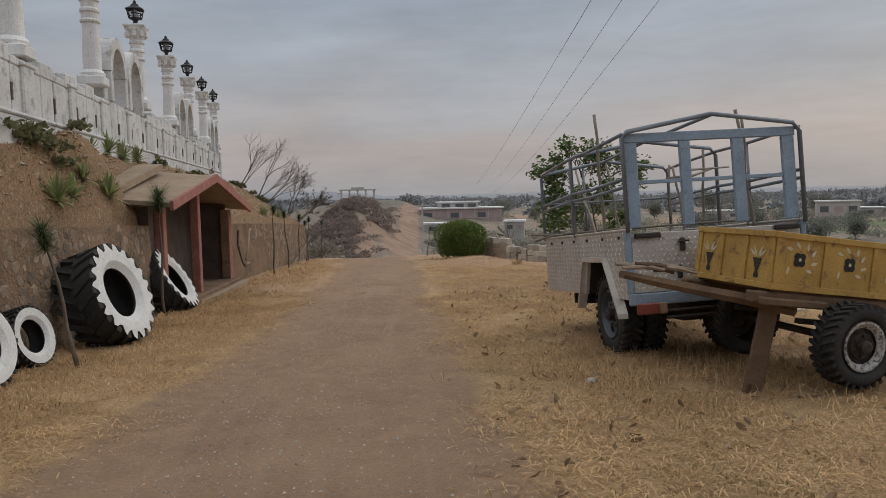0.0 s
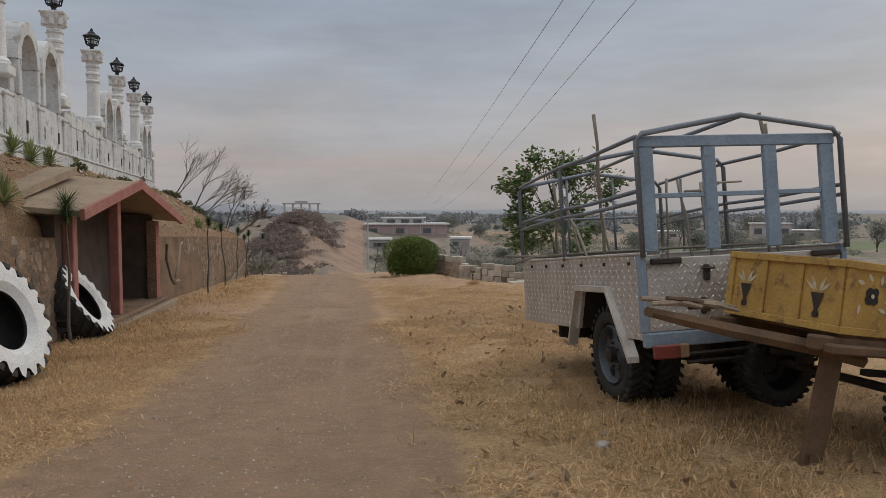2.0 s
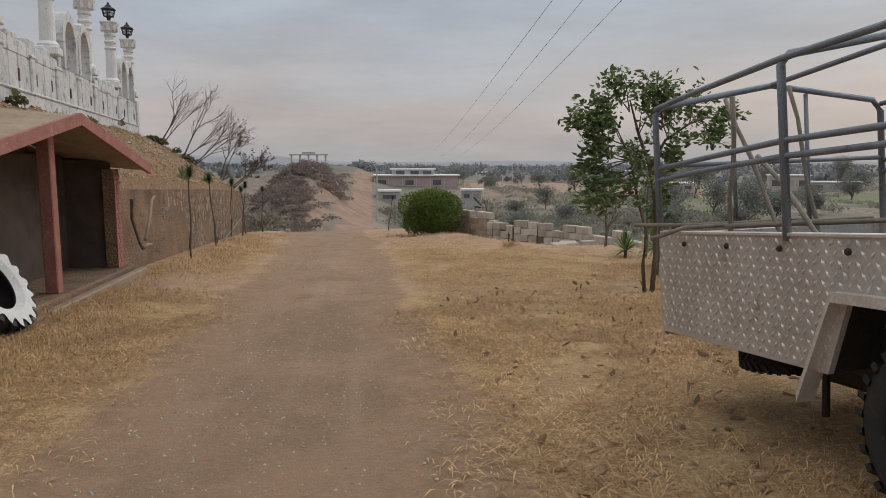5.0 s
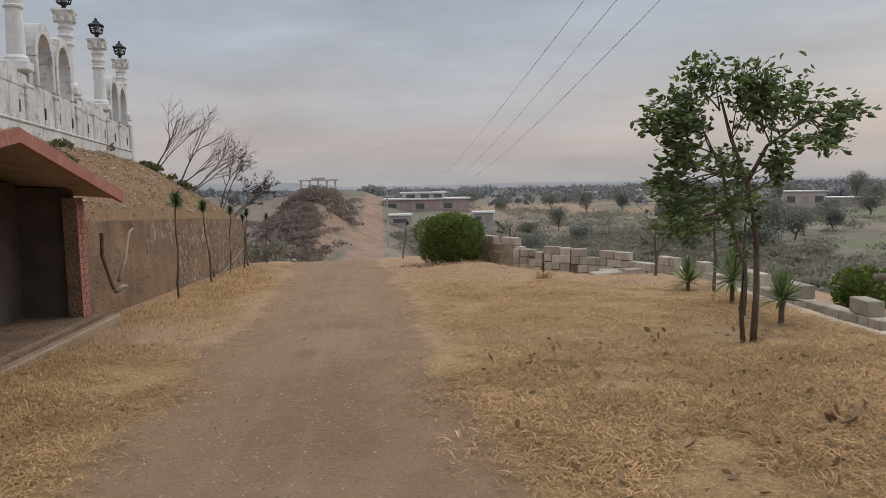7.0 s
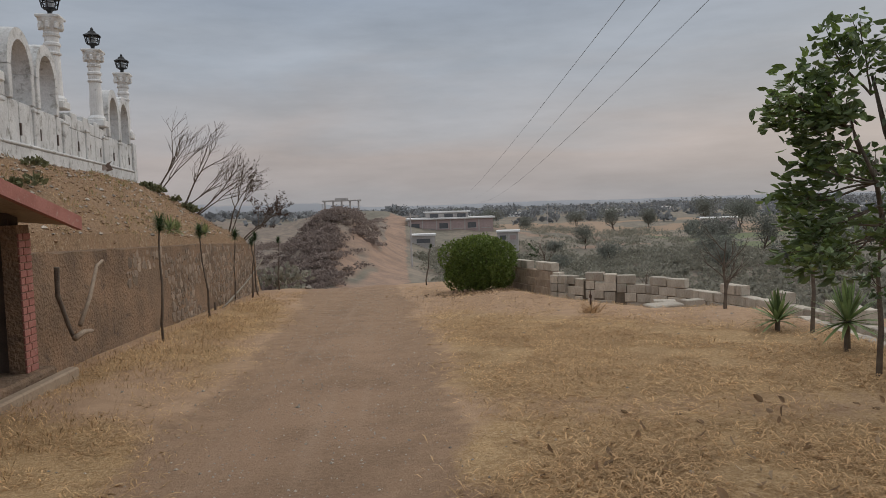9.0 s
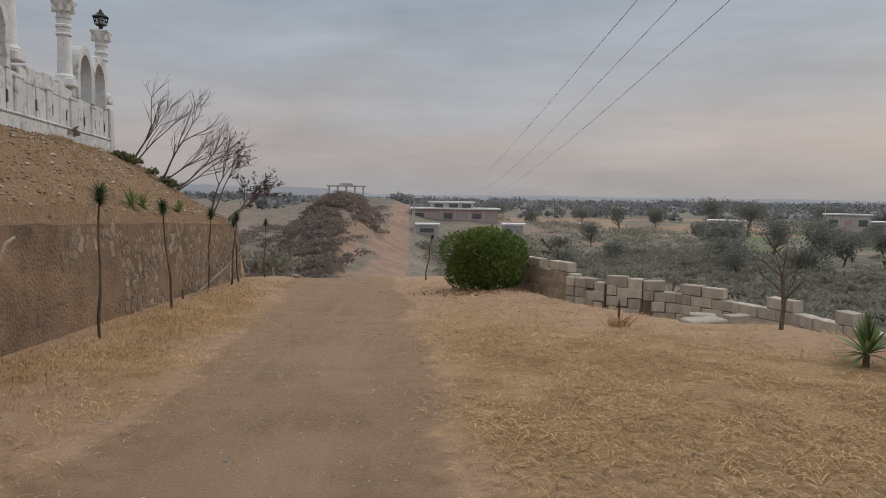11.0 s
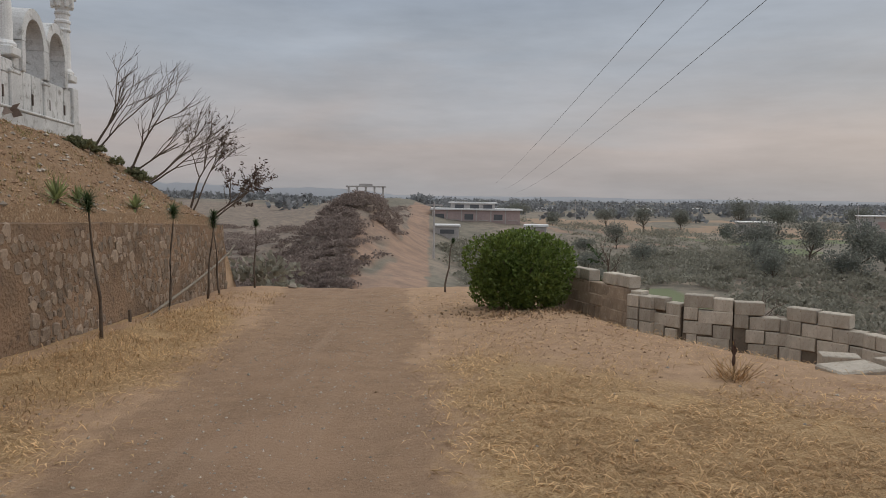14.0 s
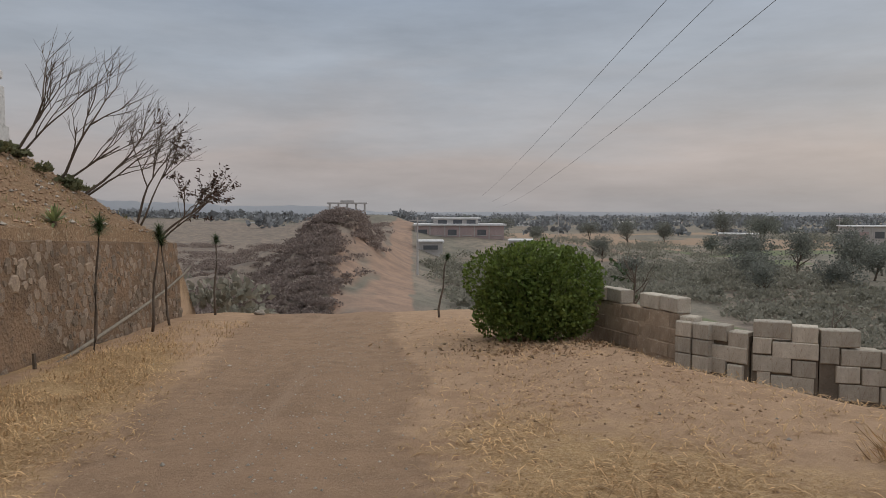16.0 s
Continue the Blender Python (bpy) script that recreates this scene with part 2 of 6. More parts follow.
def box(bm, x0, x1, y0, y1, z0, z1, bevel=0.0, m=None):
    vs = [bm.verts.new(v) for v in ((x0, y0, z0), (x1, y0, z0), (x1, y1, z0), (x0, y1, z0), (x0, y0, z1), (x1, y0, z1), (x1, y1, z1), (x0, y1, z1))]
    fs = [bm.faces.new([vs[i] for i in q]) for q in ((3, 2, 1, 0), (4, 5, 6, 7), (0, 1, 5, 4), (1, 2, 6, 5), (2, 3, 7, 6), (3, 0, 4, 7))]
    if bevel:
        es = list({e for f in fs for e in f.edges})
        r = bmesh.ops.bevel(bm, geom=es, offset=bevel, segments=1, affect="EDGES")
        vs = list({v for f in r["faces"] for v in f.verts} | {v for v in vs if v.is_valid})
    if m is not None:
        for v in vs:
            v.co = m @ v.co
    return vs


def tube(bm, pts, radii, sides=8, cap=True):
    """A tapering round bar through the given points."""
    pts = [Vector(p) for p in pts]
    rings = []
    for i, p in enumerate(pts):
        d = (pts[min(i + 1, len(pts) - 1)] - pts[max(i - 1, 0)]).normalized()
        a = d.cross(Vector((0, 0, 1)))
        if a.length < 0.1:
            a = d.cross(Vector((0, 1, 0)))
        a.normalize()
        b = d.cross(a)
        r = radii[i] if isinstance(radii, (list, tuple)) else radii
        rings.append([bm.verts.new(p + (a * math.cos(2 * math.pi * k / sides) + b * math.sin(2 * math.pi * k / sides)) * r) for k in range(sides)])
    for q, w in zip(rings, rings[1:]):
        for k in range(sides):
            bm.faces.new((q[k], w[k], w[(k + 1) % sides], q[(k + 1) % sides]))
    if cap:
        bm.faces.new(rings[0][::1])
        bm.faces.new(rings[-1][::-1])


def lathe(bm, profile, sides=24, axis="Z", close=False, caps=True):
    """Turns a profile of (radius, height) about an axis."""
    rings = []
    for r, h in profile:
        ring = []
        for k in range(sides):
            c, s = r * math.cos(2 * math.pi * k / sides), r * math.sin(2 * math.pi * k / sides)
            ring.append(bm.verts.new((c, s, h) if axis == "Z" else (h, c, s)))
        rings.append(ring)
    pairs = list(zip(rings, rings[1:])) + ([(rings[-1], rings[0])] if close else [])
    for q, w in pairs:
        for k in range(sides):
            bm.faces.new((q[k], q[(k + 1) % sides], w[(k + 1) % sides], w[k]))
    if caps and not close:
        if profile[0][0] > 0.001:
            bm.faces.new(rings[0][::-1])
        if profile[-1][0] > 0.001:
            bm.faces.new(rings[-1])


def mesh_of(name, verts, faces, material, parent=None, smooth=False):
    me = bpy.data.meshes.new(name)
    me.from_pydata(verts, [], faces)
    if smooth:
        me.polygons.foreach_set("use_smooth", [True] * len(faces))
    me.materials.append(material)
    ob = new(name, me)
    if parent:
        ob.parent = parent
    return ob


def lerp(v, xs, ys):
    return float(np.interp(v, xs, ys))


def smooth(v, a, b):
    t = min(1.0, max(0.0, (v - a) / (b - a)))
    return t * t * (3 - 2 * t)


# ---- the lie of the land ----
def road_z(x, y):
    return lerp(y, (-20, 0, 6, 13, 19, 25, 30, 34), (0.1, 0, -0.1, -0.35, -0.52, -0.78, -1.02, -1.3)) + 0.02 * max(-6, min(7, x))


def wall_x(y):
    """The line of the white boundary wall."""
    return -6.4 - 0.149 * (y - 17.2)


def retain_x(y):
    return lerp(y, (0, 12, 17, 30), (-4.3, -4.35, -4.5, -4.75))


def retain_top(y):
    return lerp(y, (0, 9, 19, 24, 30), (1.45, 1.2, 0.86, 0.68, 0.40))


def blockwall_x(y):
    return lerp(y, (-14, 10, 13, 16, 18.5, 21.3, 22.6, 23.35, 23.55, 23.85, 24.5, 25.6, 27.5), (5.6, 5.3, 5.3, 5.6, 6.0, 6.1, 5.7, 5.05, 4.35, 3.75, 3.22, 2.85, 2.3))


def track_edges(y):
    """The worn track's middle and half its width."""
    a = lerp(y, (-10, 4, 7, 18, 22.6, 25.3, 29), (-2.3, -2.25, -2.05, -2.12, -2.3, -2.6, -3.1))
    b = lerp(y, (-10, 4, 7, 10, 13, 18, 21, 24, 27, 30), (0.5, 0.43, 0.32, 0.24, 0.12, 0.1, -0.08, -0.2, -0.4, -0.5))
    return (a + b) / 2, (b - a) / 2


def far_z(x, y):
    """Valley, brushy hill, road ridge and the plain beyond."""
    z = -8.0 + 0.5 * math.sin(x * 0.05 + 1) * math.sin(y * 0.04)
    yy = min(y, 240)
    z += smooth(y, 44, 72) * math.exp(-((x + 3.3) / (5.0 + 0.02 * yy)) ** 2) * lerp(y, (45, 75, 230, 300, 500), (0.2, 1.6, 4.7, 4.6, 4.0))
    z += 6.6 * math.exp(-((x + 10.6) / 5.5) ** 2 - ((y - 112) / 26) ** 2)
    z += 1.9 * math.exp(-((x + 6.6) / 3.2) ** 2 - ((y - 140) / 40) ** 2)
    z += 3.0 * math.exp(-((x + 20) / 8) ** 2 - ((y - 135) / 30) ** 2)
    z += 8.6 * math.exp(-((x + 22) / 17) ** 2 - ((y - 255) / 34) ** 2)
    z += 5.5 * smooth(-x, 15, 90) * smooth(y, 110, 260) * (1 - smooth(y, 420, 700))
    z += 4.0 * math.exp(-((x - 14) / 22) ** 2 - ((y - 185) / 30) ** 2)
    z += (noise.noise((x * 0.16, y * 0.11, 6.0)) * 1.3 + noise.noise((x * 0.45, y * 0.3, 8.0)) * 0.5) * smooth(-x, 3.2, 6.0) * smooth(y, 40, 60) * (1 - smooth(y, 160, 220))
    z += (noise.noise((x * 0.06, y * 0.06, 2.0)) * 0.9 + noise.noise((x * 0.2, y * 0.2, 5.0)) * 0.3) * smooth(abs(x) + max(0, y), 30, 90)
    return z


def ground_z(x, y):
    near = road_z(x, y)
    # low spoil mound beside the bush and ruts along the track
    near += 0.16 * math.exp(-((x - 2.0) / 0.9) ** 2 - ((y - 23.6) / 1.5) ** 2)
    near -= 0.035 * (math.exp(-((x + 1.75) / 0.35) ** 2) + math.exp(-((x + 0.45) / 0.35) ** 2)) * smooth(y, -6, 2)
    near += 0.05 * smooth(-x, 2.6, 4.2)
    near -= 0.62 * smooth(x - blockwall_x(y), -2.9, -0.35) * math.exp(-((y - 22.7) / (1.1 if y > 22.7 else 1.6)) ** 2) + 0.16 * smooth(x - blockwall_x(y), -0.8, -0.1) * smooth(y, 10, 13)
    near += 0.02 * noise.noise((x * 1.3, y * 1.3, 0.0)) + 0.012 * noise.noise((x * 4.5, y * 4.5, 3.0))
    far = far_z(x, y)
    drop = max((x - blockwall_x(y) - 0.25) if y < 27 else (x - 2.3 + (y - 27) * 0.05), y - 31.0)
    rx = retain_x(y)
    wx = wall_x(y)
    if -5.12 < x < rx + 0.05 and 11.8 < y < 16.5:
        return -0.45
    if x < rx - 0.17:
        # bank up to the foot of the boundary wall, rounded off at its far nose
        top, foot = 2.42, retain_top(y) - 0.03
        bank = foot + (top - foot) * smooth((rx - x) / (rx - wx), -0.18, 1.05) if wx < rx else top
        bank += 0.5 * math.exp(-((y - 11.1) / 0.75) ** 2) * smooth(rx - x, 0.1, 0.7) * (1 - smooth(rx - x, 0.7, 1.1))
        bank += (0.10 * noise.noise((x * 1.1, y * 1.1, 7.0)) + 0.05 * noise.noise((x * 3.5, y * 3.5, 1.0))) * smooth(rx - x, 0, 0.6)
        near, drop = bank, -9
        drop = max((y - 29.9) + 0.30 * (-4.8 - x) * (1 if x > wx - 1 else 0.4), (-14 - x))
    if drop <= 0:
        return near
    t = smooth(drop, 0, 14 if x > -4.6 else 8)
    return near * (1 - t) + far * t - 0.0


def axis_steps(points):
    out = []
    for a, b, step in points:
        out += list(np.arange(a, b - 1e-6, step))
    return out


# ---- ground ----
gx = axis_steps([(-2600, -600, 250), (-600, -200, 50), (-200, -60, 6), (-60, -16, 2), (-16, -9, 0.5), (-9, 7, 0.16), (7, 14, 0.5), (14, 80, 2), (80, 200, 8), (200, 600, 50), (600, 2601, 250)])
gy = axis_steps([(-400, -40, 60), (-40, -10, 3), (-10, 0, 0.5), (0, 33, 0.16), (33, 50, 0.6), (50, 130, 2), (130, 300, 4), (300, 600, 20), (600, 3001, 200)])
gv = [(x, y, ground_z(x, y)) for y in gy for x in gx]
nx = len(gx)
gf = [(j * nx + i, j * nx + i + 1, (j + 1) * nx + i + 1, (j + 1) * nx + i) for j in range(len(gy) - 1) for i in range(nx - 1)]


def ground_material():
    m = bpy.data.materials.new("earth_and_dry_grass")
    m.use_nodes = True
    n, l = m.node_tree.nodes, m.node_tree.links
    b = n["Principled BSDF"]
    b.inputs["Roughness"].default_value, b.inputs["Specular IOR Level"].default_value = 0.95, 0.15
    tc = n.new("ShaderNodeTexCoord")

    def tex(scale, detail=5, rough=0.6):
        t = n.new("ShaderNodeTexNoise")
        t.inputs["Scale"].default_value, t.inputs["Detail"].default_value, t.inputs["Roughness"].default_value = scale, detail, rough
        l.new(tc.outputs["Object"], t.inputs["Vector"])
        return t.outputs[0]

    def rng(s, a, b_, c=0.0, d=1.0):
        r = n.new("ShaderNodeMapRange")
        for i, v in ((1, a), (2, b_), (3, c), (4, d)):
            r.inputs[i].default_value = v
        l.new(s, r.inputs[0])
        return r.outputs[0]

    def mix(f, a, c):
        x = n.new("ShaderNodeMix")
        x.data_type = "RGBA"
        if isinstance(f, float):
            x.inputs[0].default_value = f
        else:
            l.new(f, x.inputs[0])
        for i, v in ((6, a), (7, c)):
            if isinstance(v, tuple):
                x.inputs[i].default_value = (*v, 1)
            else:
                l.new(v, x.inputs[i])
        return x.outputs[2]

    def mth(op, a, c):
        x = n.new("ShaderNodeMath")
        x.operation = op
        for i, v in ((0, a), (1, c)):
            if isinstance(v, float):
                x.inputs[i].default_value = v
            else:
                l.new(v, x.inputs[i])
        return x.outputs[0]

    def zone(name):
        a = n.new("ShaderNodeAttribute")
        a.attribute_name = name
        return a.outputs["Fac"]

    def streak():
        mp = n.new("ShaderNodeMapping")
        mp.inputs["Scale"].default_value = (5.0, 0.35, 1.0)
        l.new(tc.outputs["Object"], mp.inputs[0])
        t = n.new("ShaderNodeTexNoise")
        t.inputs["Scale"].default_value, t.inputs["Detail"].default_value = 1.0, 6
        l.new(mp.outputs[0], t.inputs["Vector"])
        return t.outputs[0]

    n5 = streak()
    n1, n2, n3, n4 = tex(0.9), tex(5.0), tex(30.0, 6, 0.72), tex(160.0, 2)
    straw = mix(rng(n2, 0.35, 0.65), (0.475, 0.314, 0.163), (0.345, 0.222, 0.112))
    straw = mix(rng(n3, 0.46, 0.62), straw, (0.580, 0.415, 0.235))
    straw = mix(rng(tex(75.0, 4, 0.75), 0.5, 0.62, 0, 0.7), straw, (0.175, 0.108, 0.056))
    straw = mix(rng(n1, 0.5, 0.75, 0, 0.55), straw, (0.232, 0.148, 0.080))
    dirt = mix(rng(n2, 0.35, 0.7), (0.350, 0.232, 0.150), (0.270, 0.180, 0.116))
    dirt = mix(rng(n3, 0.52, 0.75, 0, 0.6), dirt, (0.499, 0.357, 0.249))
    gravel = mix(rng(n3, 0.36, 0.66), (0.215, 0.142, 0.092), (0.320, 0.214, 0.140))
    gravel = mix(rng(n1, 0.42, 0.62, 0, 0.7), gravel, (0.385, 0.255, 0.168))
    gravel = mix(rng(n5, 0.5, 0.72, 0, 0.6), gravel, (0.384, 0.268, 0.185))
    gravel = mix(rng(n4, 0.62, 0.75, 0, 0.4), gravel, (0.461, 0.371, 0.289))
    sand = mix(rng(n2, 0.35, 0.7), (0.480, 0.325, 0.210), (0.375, 0.250, 0.160))
    sand = mix(rng(n3, 0.55, 0.75, 0, 0.5), sand, (0.480, 0.352, 0.240))
    sand = mix(rng(n1, 0.55, 0.75, 0, 0.6), sand, (0.264, 0.160, 0.100))
    red = mix(rng(n2, 0.35, 0.65), (0.240, 0.144, 0.084), (0.176, 0.112, 0.068))
    bank = mix(rng(n3, 0.42, 0.6), red, (0.345, 0.235, 0.145))
    bank = mix(rng(tex(14.0, 6, 0.7), 0.56, 0.64), bank, (0.40, 0.31, 0.215))
    # Valley and plain earth are lightened in colour to suggest haze.
    scrub = mix(rng(tex(0.5, 8, 0.75), 0.42, 0.6), (0.185, 0.155, 0.13), (0.28, 0.225, 0.18))
    farm = mix(rng(tex(0.035, 3), 0.42, 0.58), (0.225, 0.20, 0.16), (0.30, 0.245, 0.195))
    farm = mix(rng(tex(0.4, 8, 0.75), 0.42, 0.6, 0, 0.85), farm, (0.15, 0.142, 0.115))
    cut = mix(rng(tex(0.35, 8, 0.7), 0.38, 0.62), (0.37, 0.25, 0.182), (0.25, 0.178, 0.138))

    def fuzzy(name, amount, soft=0.18):
        w = mth("ADD", zone(name), mth("MULTIPLY", mth("SUBTRACT", mth("ADD", mth("MULTIPLY", n2, 0.6), mth("MULTIPLY", n3, 0.4)), 0.5), amount))
        return rng(w, 0.5 - soft, 0.5 + soft)

    col = mix(fuzzy("bare", 1.3), straw, sand)
    col = mix(fuzzy("track", 1.0), col, dirt)
    col = mix(fuzzy("gravel", 1.1), col, gravel)
    col = mix(fuzzy("bank", 0.8), col, bank)
    col = mix(fuzzy("valley", 0.5), col, scrub)
    col = mix(fuzzy("plain", 0.6), col, farm)
    col = mix(fuzzy("tangrass", 0.5), col, (0.33, 0.24, 0.17))
    col = mix(fuzzy("green", 0.4), col, (0.165, 0.185, 0.105))
    col = mix(fuzzy("cut", 0.5), col, cut)
    l.new(col, b.inputs["Base Color"])
    hgt = mth("ADD", mth("MULTIPLY", n3, 0.8), mth("MULTIPLY", n4, 0.12))
    bp = n.new("ShaderNodeBump")
    bp.inputs["Strength"].default_value, bp.inputs["Distance"].default_value = 1.0, 0.03
    l.new(hgt, bp.inputs["Height"])
    l.new(bp.outputs[0], b.inputs["Normal"])
    return m


def far_road_x(y):
    return lerp(y, (40, 75, 150, 230), (-1.6, -1.5, -1.5, -1.6))


def zones(x, y):
    near = (retain_x(y) - 0.1 < x < blockwall_x(min(y, 27)) + 1.5) and y < 34
    on_bank = x <= retain_x(y) - 0.1 and y < 34
    mid, half = track_edges(y)
    wob = 0.26 * noise.noise((x * 0.5, y * 0.45, 11)) + 0.2 * noise.noise((x * 1.6, y * 1.2, 5))
    d_track = abs(x - mid) - half + wob
    track = (1 - smooth(d_track, -0.3, 0.42)) if near else 0
    gravel = (1 - smooth(d_track, -0.75, 0.12)) * (0.74 + 0.75 * noise.noise((x * 0.7, y * 0.22, 4))) * (1 - 0.35 * smooth(y, 20, 27)) if near else 0
    bare = 0.0
    if near:
        bare = 0.92 * smooth(y + 1.1 * x, 20.0, 24.5) + 0.5 * math.exp(-((y - 14.6 + 0.25 * x) / 0.7) ** 2) * (1 if x < 4 else 0.3) + 0.5 * math.exp(-((y - 19.2) / 0.6) ** 2) * (x < 0)
        bare += (0.35 + 0.25 * smooth(y, 12, 18)) * (1 - smooth(d_track, 0.0, 0.5 + 0.5 * smooth(y, 13, 20)))
        bare += 0.7 * math.exp(-((x + 4.3) / 0.25) ** 2) + 0.45 * smooth(x, 2.0, 3.0) * math.exp(-((y - 6.8) / 2.0) ** 2)
        bare += 0.75 * smooth(x - blockwall_x(y), -2.0, -0.7) * smooth(y, 20.3, 22) + 0.8 * math.exp(-((y - 16.4) / 1.5) ** 2) * (1 - smooth(x, -3.4 + 0.5 * wob, -1.8)) * smooth(x, -4.2, -3.3)
    valley = 1.0 if not near and not on_bank else 0.0
    if x > -4.8 and y > 29:
        valley = smooth(y, 33, 36)
    plain = smooth(max(y - 60, (x - 30) * 1.3), 0, 30) if (y > 30 or x > 10) else 0
    hill = math.exp(-((x + 12) / 16) ** 2 - ((y - 140) / 60) ** 2)
    plain = plain * (1 - smooth(hill, 0.3, 0.7))
    if y < 330:
        plain *= smooth(x + 0.05 * y, -9, -2)
    tan = 1.0 if 190 < y < 330 and 30 < x < 130 and noise.noise((x * 0.03, y * 0.02, 1)) > -0.25 else 0.0
    green = 0.0
    if 60 < x < 160 and 85 < y < 190 and noise.noise((x * 0.03, y * 0.03, 4)) > -0.05:
        green = 1.0
    if 12 < x < 26 and 52 < y < 85:
        green = 0.8
    rd = abs(x - far_road_x(y)) + 0.5 * noise.noise((x * 0.5, y * 0.25, 7)) + 0.3 * noise.noise((x * 1.6, y * 0.8, 2))
    cut = (1 - smooth(rd, 0.7 + 0.003 * y, 1.9 + 0.006 * y)) if 38 < y < 250 else 0.0
    if 40 < y < 104 and -0.09 * y < x < -1:
        cut = max(cut, smooth(x, -0.105 * y, -0.08 * y) * (0.66 + 0.7 * noise.noise((x * 0.35, y * 0.12, 3))))
    if 60 < y < 215 and -0.095 * y < x < -1:
        cut = max(cut, 0.34 + 0.8 * noise.noise((x * 0.4, y * 0.09, 13)))
    if 20 < x < 60 and 140 < y < 240 and noise.noise((x * 0.08, y * 0.06, 8)) > 0.12:
        cut = max(cut, 0.6)
    return track, gravel, min(1, bare), 1.0 if on_bank else 0.0, valley, plain, tan, green, cut


floor_ob = mesh_of("ground", gv, gf, ground_material(), smooth=True)
tagged(floor_ob, "dirt track through trampled dry straw grass, falling to a scrub valley", "ground", kind="structure")
zz = [zones(x, y) for x, y, _ in gv]
for k, nm in enumerate(("track", "gravel", "bare", "bank", "valley", "plain", "tangrass", "green", "cut")):
    at = floor_ob.data.attributes.new(nm, "FLOAT", "POINT")
    at.data.foreach_set("value", [float(z[k]) for z in zz])
SHEET_X, SHEET_Y = np.array(gx), np.array(gy)
SHEET_Z = np.array([p[2] for p in gv]).reshape(len(gy), nx)
SHEET_BARE = np.array([z[2] for z in zz]).reshape(len(gy), nx)


def on_sheet(values, xs, ys):
    """Values of the ground sheet at many places at once."""
    xs, ys = np.asarray(xs, float), np.asarray(ys, float)
    i = np.clip(np.searchsorted(SHEET_X, xs) - 1, 0, len(SHEET_X) - 2)
    j = np.clip(np.searchsorted(SHEET_Y, ys) - 1, 0, len(SHEET_Y) - 2)
    u = (xs - SHEET_X[i]) / (SHEET_X[i + 1] - SHEET_X[i])
    w = (ys - SHEET_Y[j]) / (SHEET_Y[j + 1] - SHEET_Y[j])
    return (values[j, i] * (1 - u) + values[j, i + 1] * u) * (1 - w) + (values[j + 1, i] * (1 - u) + values[j + 1, i + 1] * u) * w


# ---- stone retaining wall ----
def build_retaining_wall(y0, y1, name):
    w = thing(name, Matrix(), "rough mud-plastered rubble stone retaining wall", "wall", kind="structure")
    bm = bmesh.new()
    n = max(2, int((y1 - y0) / 0.4))
    rows = []
    for i in range(n + 1):
        y = y0 + (y1 - y0) * i / n
        xf, zt = retain_x(y), retain_top(y)
        zb = road_z(xf, y) - 0.5
        col = []
        for k in range(8):
            z = zb + (zt - zb) * k / 7
            bulge = 0.05 * noise.noise((y * 0.9, z * 1.4, 9)) + 0.02 * noise.noise((y * 4, z * 4, 2))
            col.append(bm.verts.new((xf + 0.12 * (1 - k / 7) + bulge, y, z + (0.05 * noise.noise((y * 2.3, 0, 5)) if k == 7 else 0))))
        col.append(bm.verts.new((xf - 0.4, y, zt + 0.02)))
        col.append(bm.verts.new((xf - 0.4, y, zb)))
        rows.append(col)
    for a, b in zip(rows, rows[1:]):
        for k in range(len(a) - 1):
            bm.faces.new((a[k], b[k], b[k + 1], a[k + 1]))
    bm.faces.new(rows[0])
    bm.faces.new(rows[-1][::-1])
    part("wall_core", bm, M_MUD, w, "earth-smeared wall face")
    return w


retain_near = build_retaining_wall(-6, 11.75, "wall_retaining_1")
retain_far = build_retaining_wall(16.35, 30.3, "wall_retaining_2")

# ---- white boundary wall with arches and lantern columns ----
WALL_DIR = Vector((-0.149, 1, 0)).normalized()
WALL_TURN = math.degrees(math.atan2(0.149, 1))


def on_wall(y, z, out=0.0):
    """A pose on the wall's line, local x along the wall, local y towards the bank's inside."""
    return pose(wall_x(y), y, z, 0, 0, 90 + WALL_TURN)


COLUMNS = [6.2, 9.8, 13.4, 17.0, 20.6, 24.1, 27.3, 30.4]
white = thing("wall_white", Matrix(), "weathered white-painted block boundary wall with arches", "wall", kind="structure")
Z0, ZT = 2.05, 3.66


